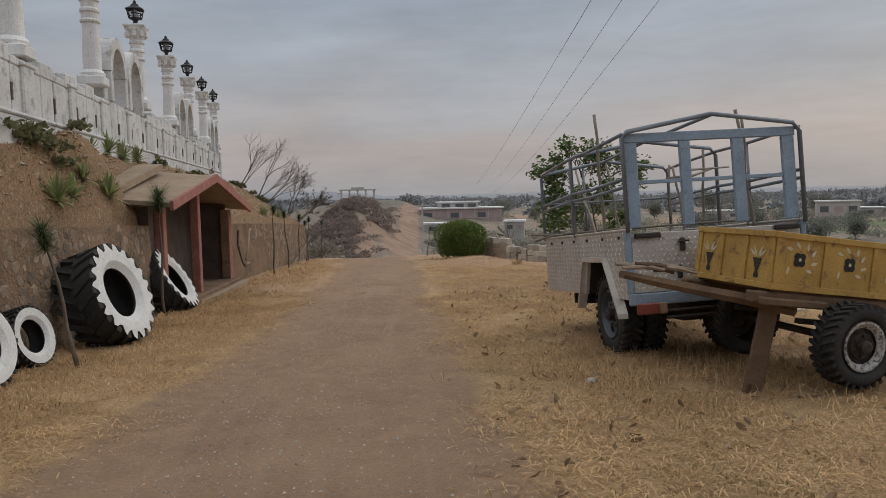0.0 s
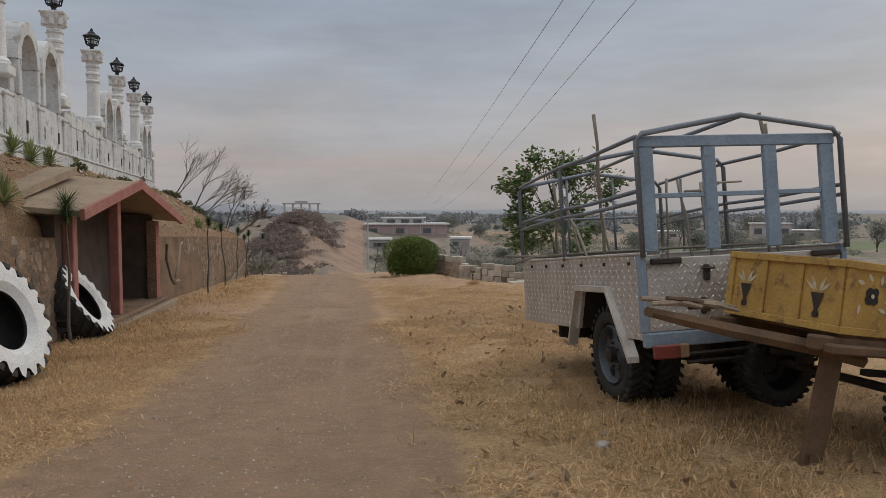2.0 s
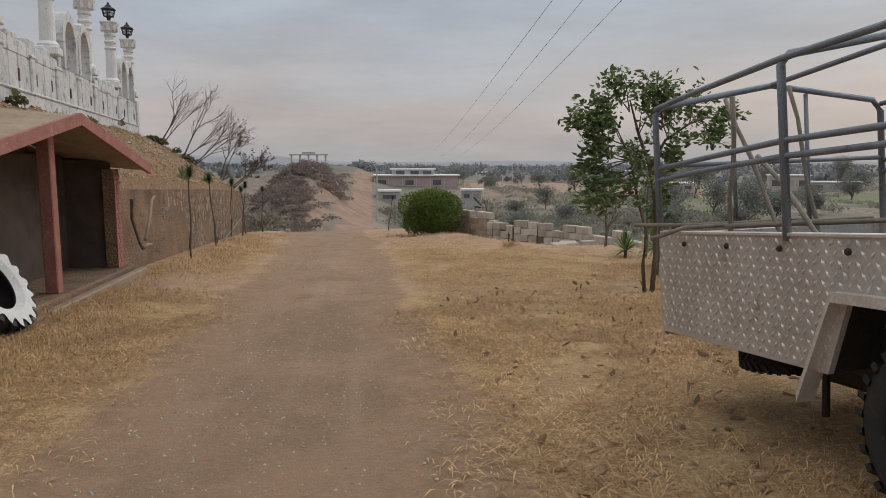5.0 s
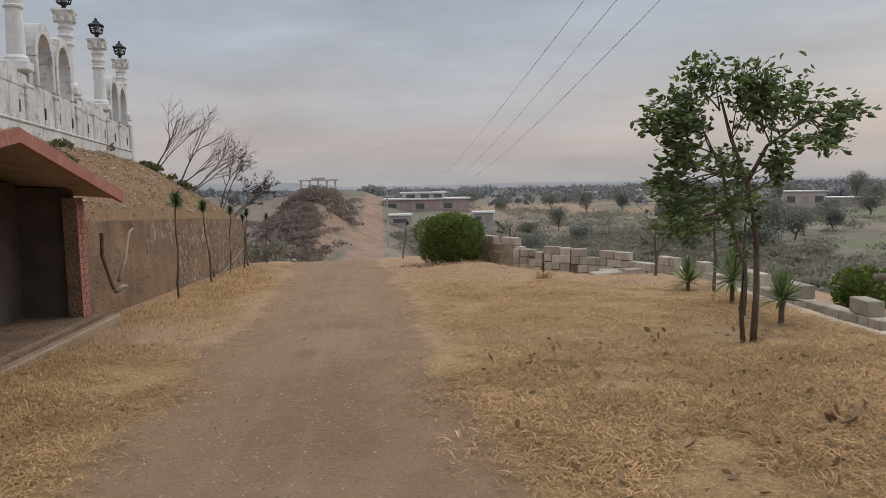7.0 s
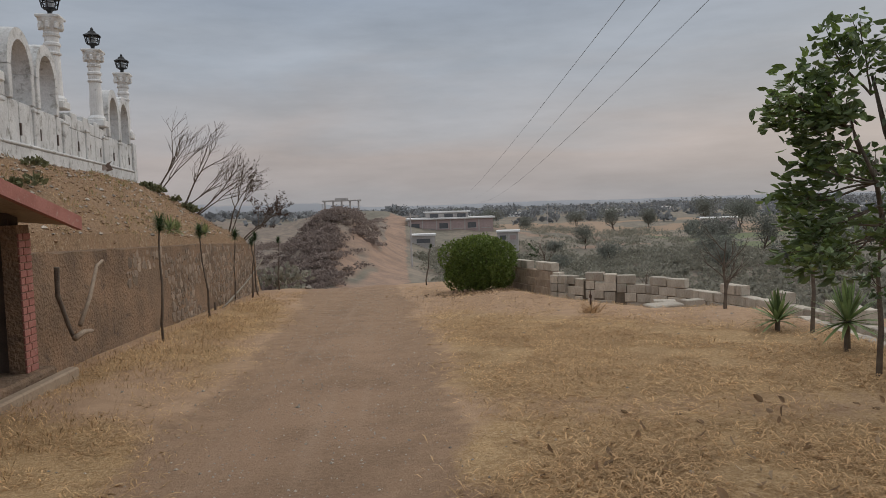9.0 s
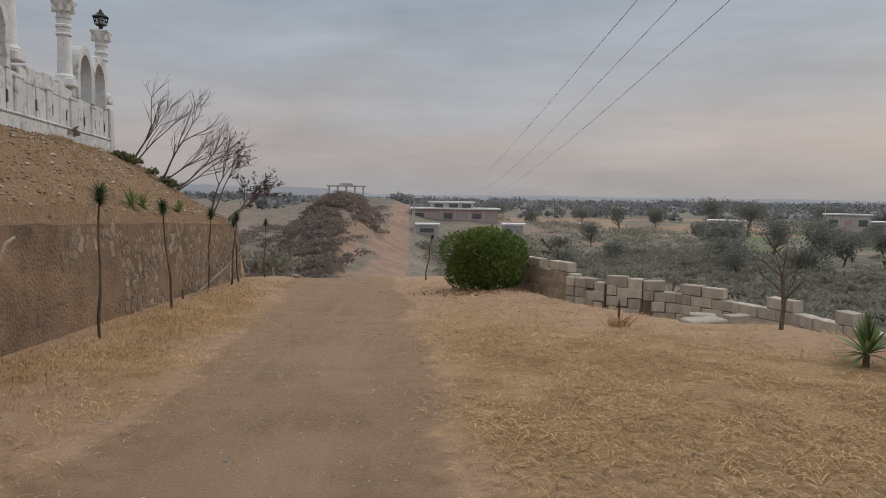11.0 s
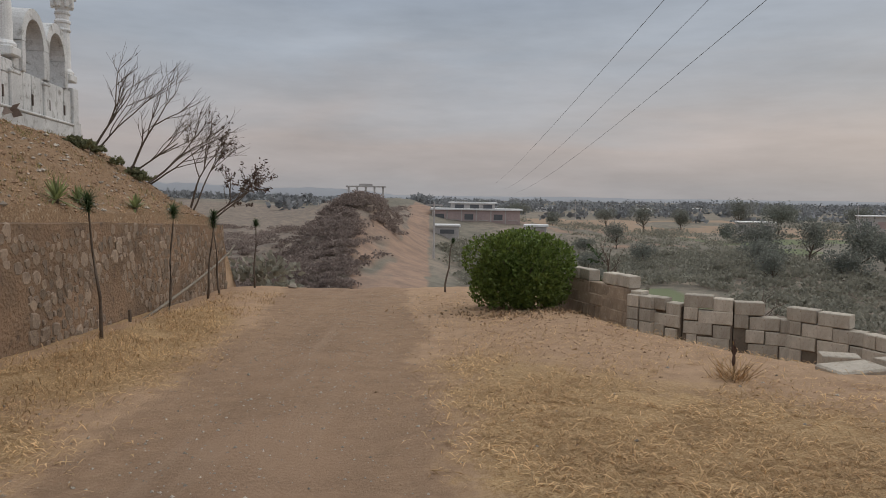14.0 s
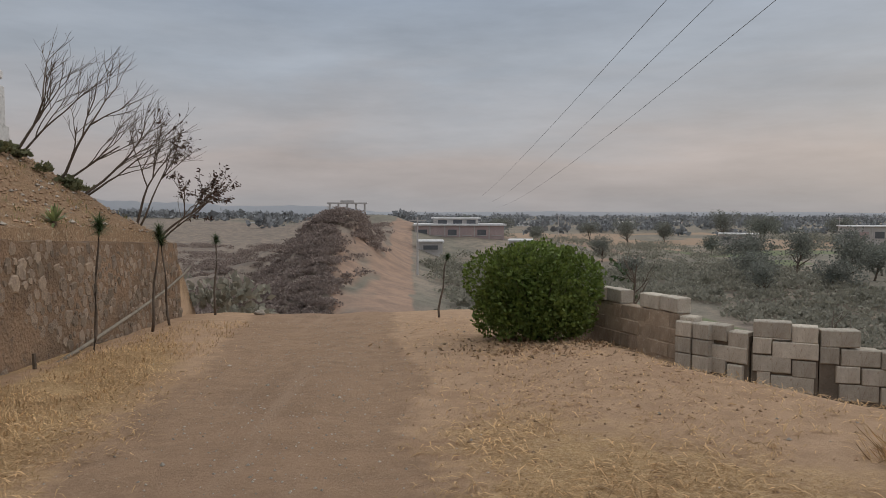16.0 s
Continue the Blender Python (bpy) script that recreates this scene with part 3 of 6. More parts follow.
def wall_bay(i, arched):
    m = on_wall(COLUMNS[i], 0)
    bm = bmesh.new()
    L = (COLUMNS[i + 1] - COLUMNS[i]) / WALL_DIR.y
    # plinth
    box(bm, 0, L, -0.19, 0.19, Z0, 2.62, 0.015, m)
    n = 7
    for k in range(n):
        a, b = L * k / n, L * (k + 1) / n
        step = (0.0, 0.10, 0.0, 0.12, 0.02, 0.11, 0.0)[k] if not arched else 0
        gap = 0.035 if k % 2 else 0.0
        if arched:
            box(bm, a + 0.004, b - gap - 0.004, -0.14, 0.14, 2.62, 3.42, 0.012, m)
        else:
            box(bm, a + 0.004, b - gap - 0.004, -0.14 - 0.006 * (k % 3), 0.14, 2.62, 3.28, 0.012, m)
            box(bm, a + 0.002, b - 0.012, -0.15, 0.15, 3.282, ZT - 0.12 + step - (0.14 if i < 2 else 0.0), 0.02, m)
    # moulded ledge over the plinth
    box(bm, 0, L, -0.215, 0.215, 2.622, 2.68, 0.02, m)
    # slits stand open between the blocks, closed behind
    box(bm, 0.02, L - 0.02, -0.06, 0.05, 2.62, 3.3, 0, m)
    part("bay", bm, M_WHITE, white)
    if arched:
        bm = bmesh.new()
        for c in (L * 0.31, L * 0.70):
            r, th, spring, foot = 0.46, 0.16, 4.0, 3.42
            for side in (-1, 1):
                box(bm, c + side * r - (th if side < 0 else 0), c + side * r + (th if side > 0 else 0), -0.19, 0.19, foot, spring, 0.012, m)
            seg = 14
            for s in range(seg):
                a0, a1 = math.pi * s / seg, math.pi * (s + 1) / seg
                q = []
                for yy in (-0.19, 0.19):
                    for a, rr in ((a0, r), (a1, r), (a1, r + th * 1.15), (a0, r + th * 1.15)):
                        q.append(bm.verts.new(m @ Vector((c + rr * math.cos(a), yy, spring + rr * math.sin(a) * 1.12))))
                for f in ((0, 1, 2, 3), (7, 6, 5, 4), (1, 0, 4, 5), (3, 2, 6, 7)):
                    bm.faces.new([q[j] for j in f])
        # spandrel between the two arches and the shoulders
        box(bm, L * 0.31 + 0.52, L * 0.70 - 0.52, -0.118, 0.118, 3.42, 4.18, 0.012, m)
        box(bm, L * 0.70 + 0.6, L * 0.70 + 0.86, -0.12, 0.12, 3.42, 3.86, 0.02, m)
        box(bm, L * 0.31 - 0.88, L * 0.31 - 0.6, -0.12, 0.12, 3.42, 3.72, 0.02, m)
        part("arch_pair", bm, M_WHITE, white)
    # dark drain slots in the face and stains from them
    bm = bmesh.new()
    for k in (1, 3, 5):
        u = L * (k + 0.97) / 7
        box(bm, u - 0.03, u + 0.012, -0.012, 0.03, 2.78, 3.12, 0, m @ pose(0, 0.145, 0))
        box(bm, u - 0.03, u + 0.03, -0.163, -0.14, 2.82, 3.1 - 0.06 * (k % 2), 0.004, m)
    part("slot", bm, M_DARKWALL, white, "dark slit openings in the wall")
    # pilasters with a bevelled cap, standing proud of the face
    bm = bmesh.new()
    for u, w in ((0.0, 0.2), (L * 0.5, 0.13)):
        box(bm, u - w, u + w, -0.185, -0.05, Z0, 3.36, 0.02, m)
        box(bm, u - w, u + w, 0.05, 0.185, Z0, 3.36, 0.02, m)
        box(bm, u - w - 0.04, u + w + 0.03, -0.205, 0.205, 3.3, 3.37, 0.02, m)
    part("pilaster", bm, M_WHITE, white)


for i in range(7):
    wall_bay(i, i in (2, 4, 6))
bm = bmesh.new()
mm = on_wall(COLUMNS[7] + 0.0, 0)
box(bm, -0.02, 0.35, -0.2, 0.2, Z0, 3.5, 0.02, mm)
box(bm, 0.35, 0.7, -0.14, 0.14, Z0, 2.75, 0.02, mm)
part("end_pier", bm, M_WHITE, white)
# return of the wall along the terrace's far end
bm = bmesh.new()
box(bm, -0.12, 0.12, 0.2, 9, Z0, 3.5, 0.02, mm)
part("end_return", bm, M_WHITE, white)


def lantern_column():
    col = new("lamp_column")
    bm = bmesh.new()
    box(bm, -0.17, 0.17, -0.17, 0.17, 0, 0.16, 0.02)
    lathe(bm, [(0.16, 0.16), (0.165, 0.2), (0.14, 0.24), (0.12, 0.26), (0.118, 0.5), (0.105, 1.02), (0.125, 1.03), (0.13, 1.06), (0.11, 1.09), (0.112, 1.18), (0.128, 1.2), (0.128, 1.24), (0.105, 1.27), (0.11, 1.36), (0.13, 1.38)], 20)
    part("shaft", bm, M_WHITE2, col, smooth=False)
    bm = bmesh.new()
    lathe(bm, [(0.125, 1.38), (0.135, 1.42), (0.12, 1.45), (0.15, 1.56), (0.20, 1.64), (0.215, 1.70)], 16)
    for k in range(8):
        a = 2 * math.pi * k / 8
        box(bm, 0.12, 0.21, -0.035, 0.035, 1.5, 1.63, 0.015, pose(0, 0, 0, 0, 0, math.degrees(a)))
    box(bm, -0.2, 0.2, -0.2, 0.2, 1.70, 1.76, 0.015)
    part("capital", bm, M_WHITE2, col, "carved leaf capital")
    lan = part("lantern", (lambda b: (lathe(b, [(0.05, 1.76), (0.04, 1.84), (0.07, 1.88), (0.12, 1.9)], 8), b)[1])(bmesh.new()), M_BLACK, col, "black lantern")
    bm = bmesh.new()
    for k in range(6):
        a = 2 * math.pi * k / 6
        c, s = math.cos(a), math.sin(a)
        tube(bm, [(0.12 * c, 0.12 * s, 1.9), (0.16 * c, 0.16 * s, 2.08)], 0.012, 4)
        a2 = 2 * math.pi * (k + 1) / 6
        for r, z in ((0.12, 1.9), (0.16, 2.08), (0.14, 1.99)):
            tube(bm, [(r * c, r * s, z), (r * math.cos(a2), r * math.sin(a2), z)], 0.011, 4)
    part("cage", bm, M_BLACK, lan)
    bm = bmesh.new()
    lathe(bm, [(0.19, 2.08), (0.18, 2.1), (0.09, 2.15), (0.07, 2.19), (0.035, 2.21), (0.03, 2.25), (0.012, 2.28)], 6)
    part("cap", bm, M_BLACK, lan)
    bm = bmesh.new()
    lathe(bm, [(0.06, 1.9), (0.075, 1.96), (0.075, 2.04), (0.06, 2.08)], 8)
    part("glass", bm, M_GLASS, lan, "pale lantern glass")
    return tagged(col, "tall white fluted lamp column with a black lantern", "lamp column", "lamp columns on the boundary wall")


first_column = lantern_column()
for o in first_column.children_recursive:
    wide = 1.32 if o.name.startswith("shaft") else 1.18
    o.data.transform(Matrix.Diagonal((wide, wide, 1.1, 1)))
first_column.matrix_world = on_wall(COLUMNS[1], 3.42)
for y in COLUMNS[2:]:
    copy_thing(first_column, on_wall(y, 3.62))
# the far row of columns on the terrace's other side, lower down
for x, y in ((-13.0, 33.4), (-14.0, 39.5)):
    copy_thing(first_column, pose(x, y, 2.55, 0, 0, 8))

# ---- open shed let into the bank ----
SHED_Y0, SHED_Y1, SHED_YM, SHED_X = 12.1, 16.2, 13.95, -4.3
shed = thing("shed", Matrix(), "low open shed with faded red posts and gabled roof", "shed")
SZ = -0.28


def build_shed():
    bm = bmesh.new()
    box(bm, -5.1, SHED_X + 0.2, 11.75, 16.55, -0.75, SZ, 0.03)
    part("plinth", bm, M_MUD, shed, "worn concrete plinth")
    bm = bmesh.new()
    box(bm, SHED_X + 0.21, SHED_X + 0.34, 11.9, 16.75, -0.7, SZ - 0.07, 0.02)
    part("kerb", bm, M_ROOF, shed, "chipped kerb along the front")
    bm = bmesh.new()
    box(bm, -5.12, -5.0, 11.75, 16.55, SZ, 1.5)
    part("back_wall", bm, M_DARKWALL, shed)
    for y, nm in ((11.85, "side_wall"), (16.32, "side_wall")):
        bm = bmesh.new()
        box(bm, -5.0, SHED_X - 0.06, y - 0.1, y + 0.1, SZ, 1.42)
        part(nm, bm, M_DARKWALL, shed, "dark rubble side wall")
    for y, x in ((SHED_Y0, SHED_X), (SHED_YM, SHED_X + 0.02)):
        bm = bmesh.new()
        zt = 1.42 if y != SHED_YM else 1.78
        box(bm, x - 0.08, x + 0.08, y - 0.08, y + 0.08, SZ, zt, 0.012)
        part("post", bm, M_TERRA, shed)
    # brick pier at the far corner
    pier = part("pier", (lambda b: (box(b, SHED_X - 0.1, SHED_X + 0.07, 16.14, 16.38, SZ, 1.28), b)[1])(bmesh.new()), M_MUD, shed)
    for k in range(20):
        z = SZ + 0.078 * k
        if z > 1.2:
            break
        bm = bmesh.new()
        for a, b in (((16.14, 16.26), (16.27, 16.38)) if k % 2 else ((16.14, 16.22), (16.23, 16.38))):
            box(bm, SHED_X + 0.06, SHED_X + 0.085, a, b - 0.004, z, z + 0.068, 0.004)
        part("brick", bm, M_TERRA, pier)
    # roof: two slopes with a thick painted front edge
    XF, XB = SHED_X + 0.42, -5.15
    for (ya, za), (yb, zb) in (((11.4, 1.40), (SHED_YM, 1.90)), ((SHED_YM, 1.90), (16.7, 1.25))):
        bm = bmesh.new()
        q = []
        for x in (XF, XB):
            for y, z in ((ya, za), (yb, zb), (yb, zb + 0.07), (ya, za + 0.07)):
                q.append(bm.verts.new((x, y, z + (0.12 if x == XB else 0))))
        for f in ((0, 1, 2, 3), (7, 6, 5, 4), (1, 0, 4, 5), (3, 2, 6, 7), (0, 3, 7, 4), (2, 1, 5, 6)):
            bm.faces.new([q[j] for j in f])
        part("roof_slope", bm, M_ROOF, shed, "dusty concrete roof slab")
        bm = bmesh.new()
        q = []
        for x in (XF + 0.002, XF + 0.06):
            for y, z in ((ya - 0.02 if ya < 12 else ya, za - 0.05), (yb + (0.02 if yb > 15 else 0), zb - 0.05), (yb + (0.02 if yb > 15 else 0), zb + 0.10), (ya - 0.02 if ya < 12 else ya, za + 0.10)):
                q.append(bm.verts.new((x, y, z)))
        for f in ((3, 2, 1, 0), (4, 5, 6, 7), (0, 1, 5, 4), (2, 3, 7, 6), (0, 4, 7, 3), (1, 2, 6, 5)):
            bm.faces.new([q[j] for j in f])
        part("fascia", bm, M_TERRA, shed, "faded red painted roof edge")
    bm = bmesh.new()
    q = [bm.verts.new(v) for v in ((XB, 11.5, 1.45), (XB, SHED_YM, 2.0), (XB, 16.7, 1.33), (XB, 16.7, 1.0), (XB, 11.5, 1.0))]
    bm.faces.new(q)
    part("rear_gable", bm, M_MUD, shed)
    # raised slab step on the roof next to the bank
    bm = bmesh.new()
    q = []
    for x in (-4.75, -5.2):
        for y, z in ((11.5, 1.50), (SHED_YM - 0.3, 1.98), (SHED_YM - 0.3, 2.10), (11.5, 1.62)):
            q.append(bm.verts.new((x, y, z + 0.1)))
    for f in ((0, 1, 2, 3), (7, 6, 5, 4), (1, 0, 4, 5), (3, 2, 6, 7), (0, 3, 7, 4), (2, 1, 5, 6)):
        bm.faces.new([q[j] for j in f])
    part("roof_step", bm, M_ROOF, shed)


build_shed()


# ---- tyres painted white along the bank ----
def tyre(R, r, w, lugs, teeth, name="tyre", painted=True):
    """A tyre about its own axle (local x), the painted side towards +x."""
    t = new(name)
    bm = bmesh.new()
    h = w / 2
    lathe(bm, [(r, -h * 0.72), (r + (R - r) * 0.25, -h * 0.98), (R * 0.84, -h), (R * 0.925, -h * 0.86), (R * 0.94, 0), (R * 0.925, h * 0.86), (R * 0.84, h), (r + (R - r) * 0.25, h * 0.98), (r, h * 0.72), (r * 1.04, h * 0.55), (R * 0.86, h * 0.4), (R * 0.88, 0), (R * 0.86, -h * 0.4), (r * 1.04, -h * 0.55)], 48, "X", close=True)
    part("carcass", bm, M_RUBBER, t, smooth=True)
    bm = bmesh.new()
    lone = bool(teeth)
    for k in range(1 if lone else lugs):
        for side in (-1, 1):
            a = 2 * math.pi * (k + (0.5 if side > 0 else 0)) / lugs
            da = 2 * math.pi / lugs
            q = []
            for u, sh in ((0.03, 0.75), (1.0, 0.0)):
                for rr in (R * 0.90, R * 1.0):
                    for d in (-0.2, 0.2):
                        ang = a + (sh + d) * da
                        hh = side * h * u * (0.98 if rr > R * 0.95 else 1.02)
                        q.append(bm.verts.new((hh, rr * math.cos(ang), rr * math.sin(ang))))
            for f in ((0, 1, 3, 2), (4, 6, 7, 5), (2, 3, 7, 6), (0, 2, 6, 4), (1, 5, 7, 3)):
                bm.faces.new([q[j] for j in (f if side > 0 else f[::-1])])
    lug = part("lug" if lone else "tread", bm, M_RUBBER, t, "raised tread lugs")
    if lone:
        for k in range(1, lugs):
            o = new("lug", lug.data)
            o.parent = t
            o.matrix_basis = Matrix.Rotation(2 * math.pi * k / lugs, 4, "X")
    else:
        tagged(lug, kind="stuff")
    if painted:
        bm = bmesh.new()
        n = teeth * 4 if teeth else 48
        rings = []
        for k in range(n):
            a = 2 * math.pi * k / n
            out = R * (0.90 if not teeth else (0.97 + 0.03 * math.sin(k * 1.9) if k % 4 in (0, 1) else 0.85 + 0.02 * math.sin(k * 2.7)))
            c, s = math.cos(a), math.sin(a)
            pr = [(r * 0.99, h * 0.74), (r + (R - r) * 0.25, h * 1.0), (R * 0.80, h * 1.035), (out, h * (1.0 if out > R * 0.95 else 1.03))]
            rings.append([bm.verts.new((x + 0.004, rr * c, rr * s)) for rr, x in pr])
        for k in range(n):
            a, b = rings[k], rings[(k + 1) % n]
            for j in range(3):
                bm.faces.new((a[j], a[j + 1], b[j + 1], b[j]))
        part("painted_sidewall", bm, M_TYREWHITE, t, "white-painted sidewall")
    return t


def lean(t, x, y, R, yaw, tilt, label):
    """Stands a tyre at x, y leaning back against the bank."""
    z = ground_z(x, y)
    t.matrix_world = pose(x, y, z - 0.03) @ pose(0, 0, 0, 0, 0, yaw) @ pose(0, 0, 0, 0, -tilt, 0) @ pose(0, 0, R)
    tagged(t, label, "tyre", "tyres along the bank")


lean(tyre(0.63, 0.32, 0.5, 20, 20), -3.64, 8.85, 0.63, -6, 20, "huge tractor tyre with white-painted toothed sidewall leaning on bank")
lean(tyre(0.58, 0.34, 0.40, 20, 20), -3.9, 12.05, 0.58, 3, 32, "tractor tyre with white-painted rim edge leaning beside the shed")
lean(tyre(0.33, 0.18, 0.24, 30, 0), -3.98, 7.4, 0.33, -6, 16, "small car tyre with white-painted sidewall leaning on bank")
lean(tyre(0.42, 0.23, 0.28, 24, 0), -3.85, 6.35, 0.42, -6, 16, "lorry tyre with white-painted sidewall leaning on bank")


# ---- steel-plated farm trailer ----
trailer = thing("farm_trailer", Matrix(), "two-wheel farm trailer with tread-plate sides and tube canopy frame", "trailer")
W, LN, ZB, ZR = 1.68, 2.78, 0.54, 1.16
T = pose(1.91, 6.13, 0.0, -5, -2.0, 4.8)
trailer.matrix_world = T


def tpart(name, bm, material, label="", smooth=False, parent=None):
    """Links a mesh given in the trailer's own frame: x across, y along from the tailgate."""
    return part(name, bm, material, parent or trailer, label, smooth)


def slab(bm, outline, x0, x1):
    """A plate cut to an outline of (y, z), between x0 and x1."""
    a = [bm.verts.new((x0, y, z)) for y, z in outline]
    b = [bm.verts.new((x1, y, z)) for y, z in outline]
    bm.faces.new(a[::-1])
    bm.faces.new(b)
    for k in range(len(a)):
        j = (k + 1) % len(a)
        bm.faces.new((a[k], a[j], b[j], b[k]))
    bmesh.ops.recalc_face_normals(bm, faces=bm.faces)


bm = bmesh.new()
box(bm, 0.44, W - 0.44, 0.04, LN - 0.04, ZB, ZB + 0.05)
for xa in (0.04, W - 0.439):
    box(bm, xa, xa + 0.399, 1.42, LN - 0.04, ZB, ZB + 0.05)
tpart("floor_pan", bm, M_STEEL)
ARCH = ((0.0, ZB), (0.33, ZB), (0.60, 0.87), (1.12, 0.87), (1.25, ZB), (LN, ZB - 0.02), (LN, ZR), (0.0, ZR))


def lozenges(spots, x, out, name, parent):
    """Raised tread bars in a leaning grid on a plate standing at x."""
    v, f = [], []
    for y, z, s in spots:
        i = len(v)
        a = 0.9 * s
        c, d = math.cos(a), math.sin(a)
        for u, w, h in ((-0.023, 0, 0), (0, -0.0105, 0), (0.023, 0, 0), (0, 0.0105, 0), (0, 0, 1)):
            v.append((x + out * (0.0075 * h + 0.001), y + u * c - w * d, z + u * d + w * c))
        f += [(i, i + 1, i + 4), (i + 1, i + 2, i + 4), (i + 2, i + 3, i + 4), (i + 3, i, i + 4)]
    ob = mesh_of(name, v, f, M_TRIM, parent)
    return tagged(ob, "raised shiny tread lozenges", kind="stuff")


def in_arch(y, z):
    return 0.2 < y < 1.32 and z < 0.93 and z < 0.93 - max(0, 0.6 - y) * 1.3 - max(0, y - 1.12) * 2.2


for x0, x1, out in ((0, 0.03, -1), (W - 0.03, W, 1)):
    bm = bmesh.new()
    slab(bm, ARCH, x0, x1)
    plate = tpart("side_plate", bm, M_PLATE, "dusty aluminium tread-plate side")
    spots = []
    for r in range(13):
        for c in range(52):
            y, z = 0.04 + 0.053 * (c + 0.5 * (r % 2)), ZB + 0.032 + 0.047 * r
            if y < LN - 0.03 and not in_arch(y, z):
                spots.append((y, z, 1 if (r + c) % 2 else -1))
    lozenges(spots, x0 if out < 0 else x1, out, "tread_pattern", plate)
    for y in (0.18, 0.62, 1.1, 1.55, 2.0, 2.45):
        bm = bmesh.new()
        lathe(bm, [(0.016, 0), (0.016, 0.012), (0.008, 0.018)], 8, "X")
        bmesh.ops.transform(bm, matrix=pose(x0 - 0.002 if out < 0 else x1 + 0.002, y, ZR - 0.06, 0, 0, 180 if out < 0 else 0), verts=bm.verts)
        tpart("bolt", bm, M_STEEL, parent=plate)
    bm = bmesh.new()
    box(bm, x0 - 0.012, x1 + 0.012, -0.02, LN + 0.01, ZR, ZR + 0.018, 0.004)
    tpart("top_rail", bm, M_TRIM)
    # bent mudguard and the dark well behind it
    bm = bmesh.new()
    pts = ((0.20, 0.36), (0.55, 0.88), (1.16, 0.88), (1.40, 0.38))
    xa, xb = (x0 - 0.055, x0 + 0.04) if out < 0 else (x1 - 0.04, x1 + 0.055)
    rows = []
    for y, z in pts:
        rows.append([bm.verts.new((xx, y, z + dz)) for xx, dz in ((xa, 0), (xb, 0), (xb, 0.045), (xa, 0.045))])
    for a, b in zip(rows, rows[1:]):
        for k in range(4):
            bm.faces.new((a[k], a[(k + 1) % 4], b[(k + 1) % 4], b[k]))
    bm.faces.new(rows[0])
    bm.faces.new(rows[-1][::-1])
    bmesh.ops.recalc_face_normals(bm, faces=bm.faces)
    tpart("mudguard", bm, M_TRIM, "bent pale metal mudguard edge")
    bm = bmesh.new()
    xi0, xi1 = (0.032, 0.42) if out < 0 else (W - 0.42, W - 0.032)
    slab(bm, ((0.3, ZB), (0.57, 0.875), (1.14, 0.875), (1.27, ZB), (1.30, ZB), (1.17, 0.90), (0.54, 0.90), (0.27, ZB)), xi0, xi1)
    tpart("wheel_well", bm, M_STEEL)

bm = bmesh.new()
box(bm, 0.034, W - 0.034, -0.005, 0.025, ZB + 0.06, ZR - 0.03, 0.006)
gate_ob = tpart("tailgate", bm, M_PLATE, "tread-plate tailgate")
v, f = [], []
for r in range(10):
    for c in range(29):
        x, z = 0.07 + 0.053 * (c + 0.5 * (r % 2)), ZB + 0.10 + 0.047 * r
        i, s = len(v), (1 if (r + c) % 2 else -1)
        cc, d = math.cos(0.9 * s), math.sin(0.9 * s)
        for u, w, h in ((-0.023, 0, 0), (0, -0.0105, 0), (0.023, 0, 0), (0, 0.0105, 0), (0, 0, 1)):
            v.append((x + u * cc - w * d, -0.006 - 0.0065 * h, z + u * d + w * cc))
        f += [(i, i + 1, i + 4), (i + 1, i + 2, i + 4), (i + 2, i + 3, i + 4), (i + 3, i, i + 4)]
tagged(mesh_of("tread_pattern", v, f, M_TRIM, gate_ob), "raised shiny tread lozenges", kind="stuff")
for x, z in ((0.5, 1.02), (0.46, 0.78)):
    bm = bmesh.new()
    box(bm, x - 0.025, x + 0.025, -0.04, -0.008, z - 0.07, z + 0.05, 0.012)
    tube(bm, [(x - 0.05, -0.05, z + 0.02), (x + 0.05, -0.05, z + 0.02)], 0.01, 6)
    tpart("latch", bm, M_STEEL, parent=gate_ob)
for x in (0.06, W - 0.3):
    bm = bmesh.new()
    box(bm, x, x + 0.24, -0.045, -0.008, ZR - 0.075, ZR - 0.03, 0.008)
    tpart("hinge", bm, M_STEEL, parent=gate_ob)
bm = bmesh.new()
box(bm, 0.034, W - 0.034, LN - 0.03, LN, ZB, ZR, 0.006)
tpart("front_plate", bm, M_PLATE)
bm = bmesh.new()
box(bm, -0.01, W + 0.01, -0.03, 0.033, ZB - 0.05, ZB + 0.055, 0.008)
tpart("tail_beam", bm, M_BLUE, "blue-painted tail beam")
bm = bmesh.new()
box(bm, -0.012, 0.032, -0.018, 0.06, ZB + 0.056, ZR - 0.001, 0.006)
tpart("corner_upright", bm, M_BLUE)
bm = bmesh.new()
box(bm, W - 0.032, W + 0.012, -0.018, 0.06, ZB + 0.056, ZR - 0.001, 0.006)
tpart("corner_upright", bm, M_BLUE)
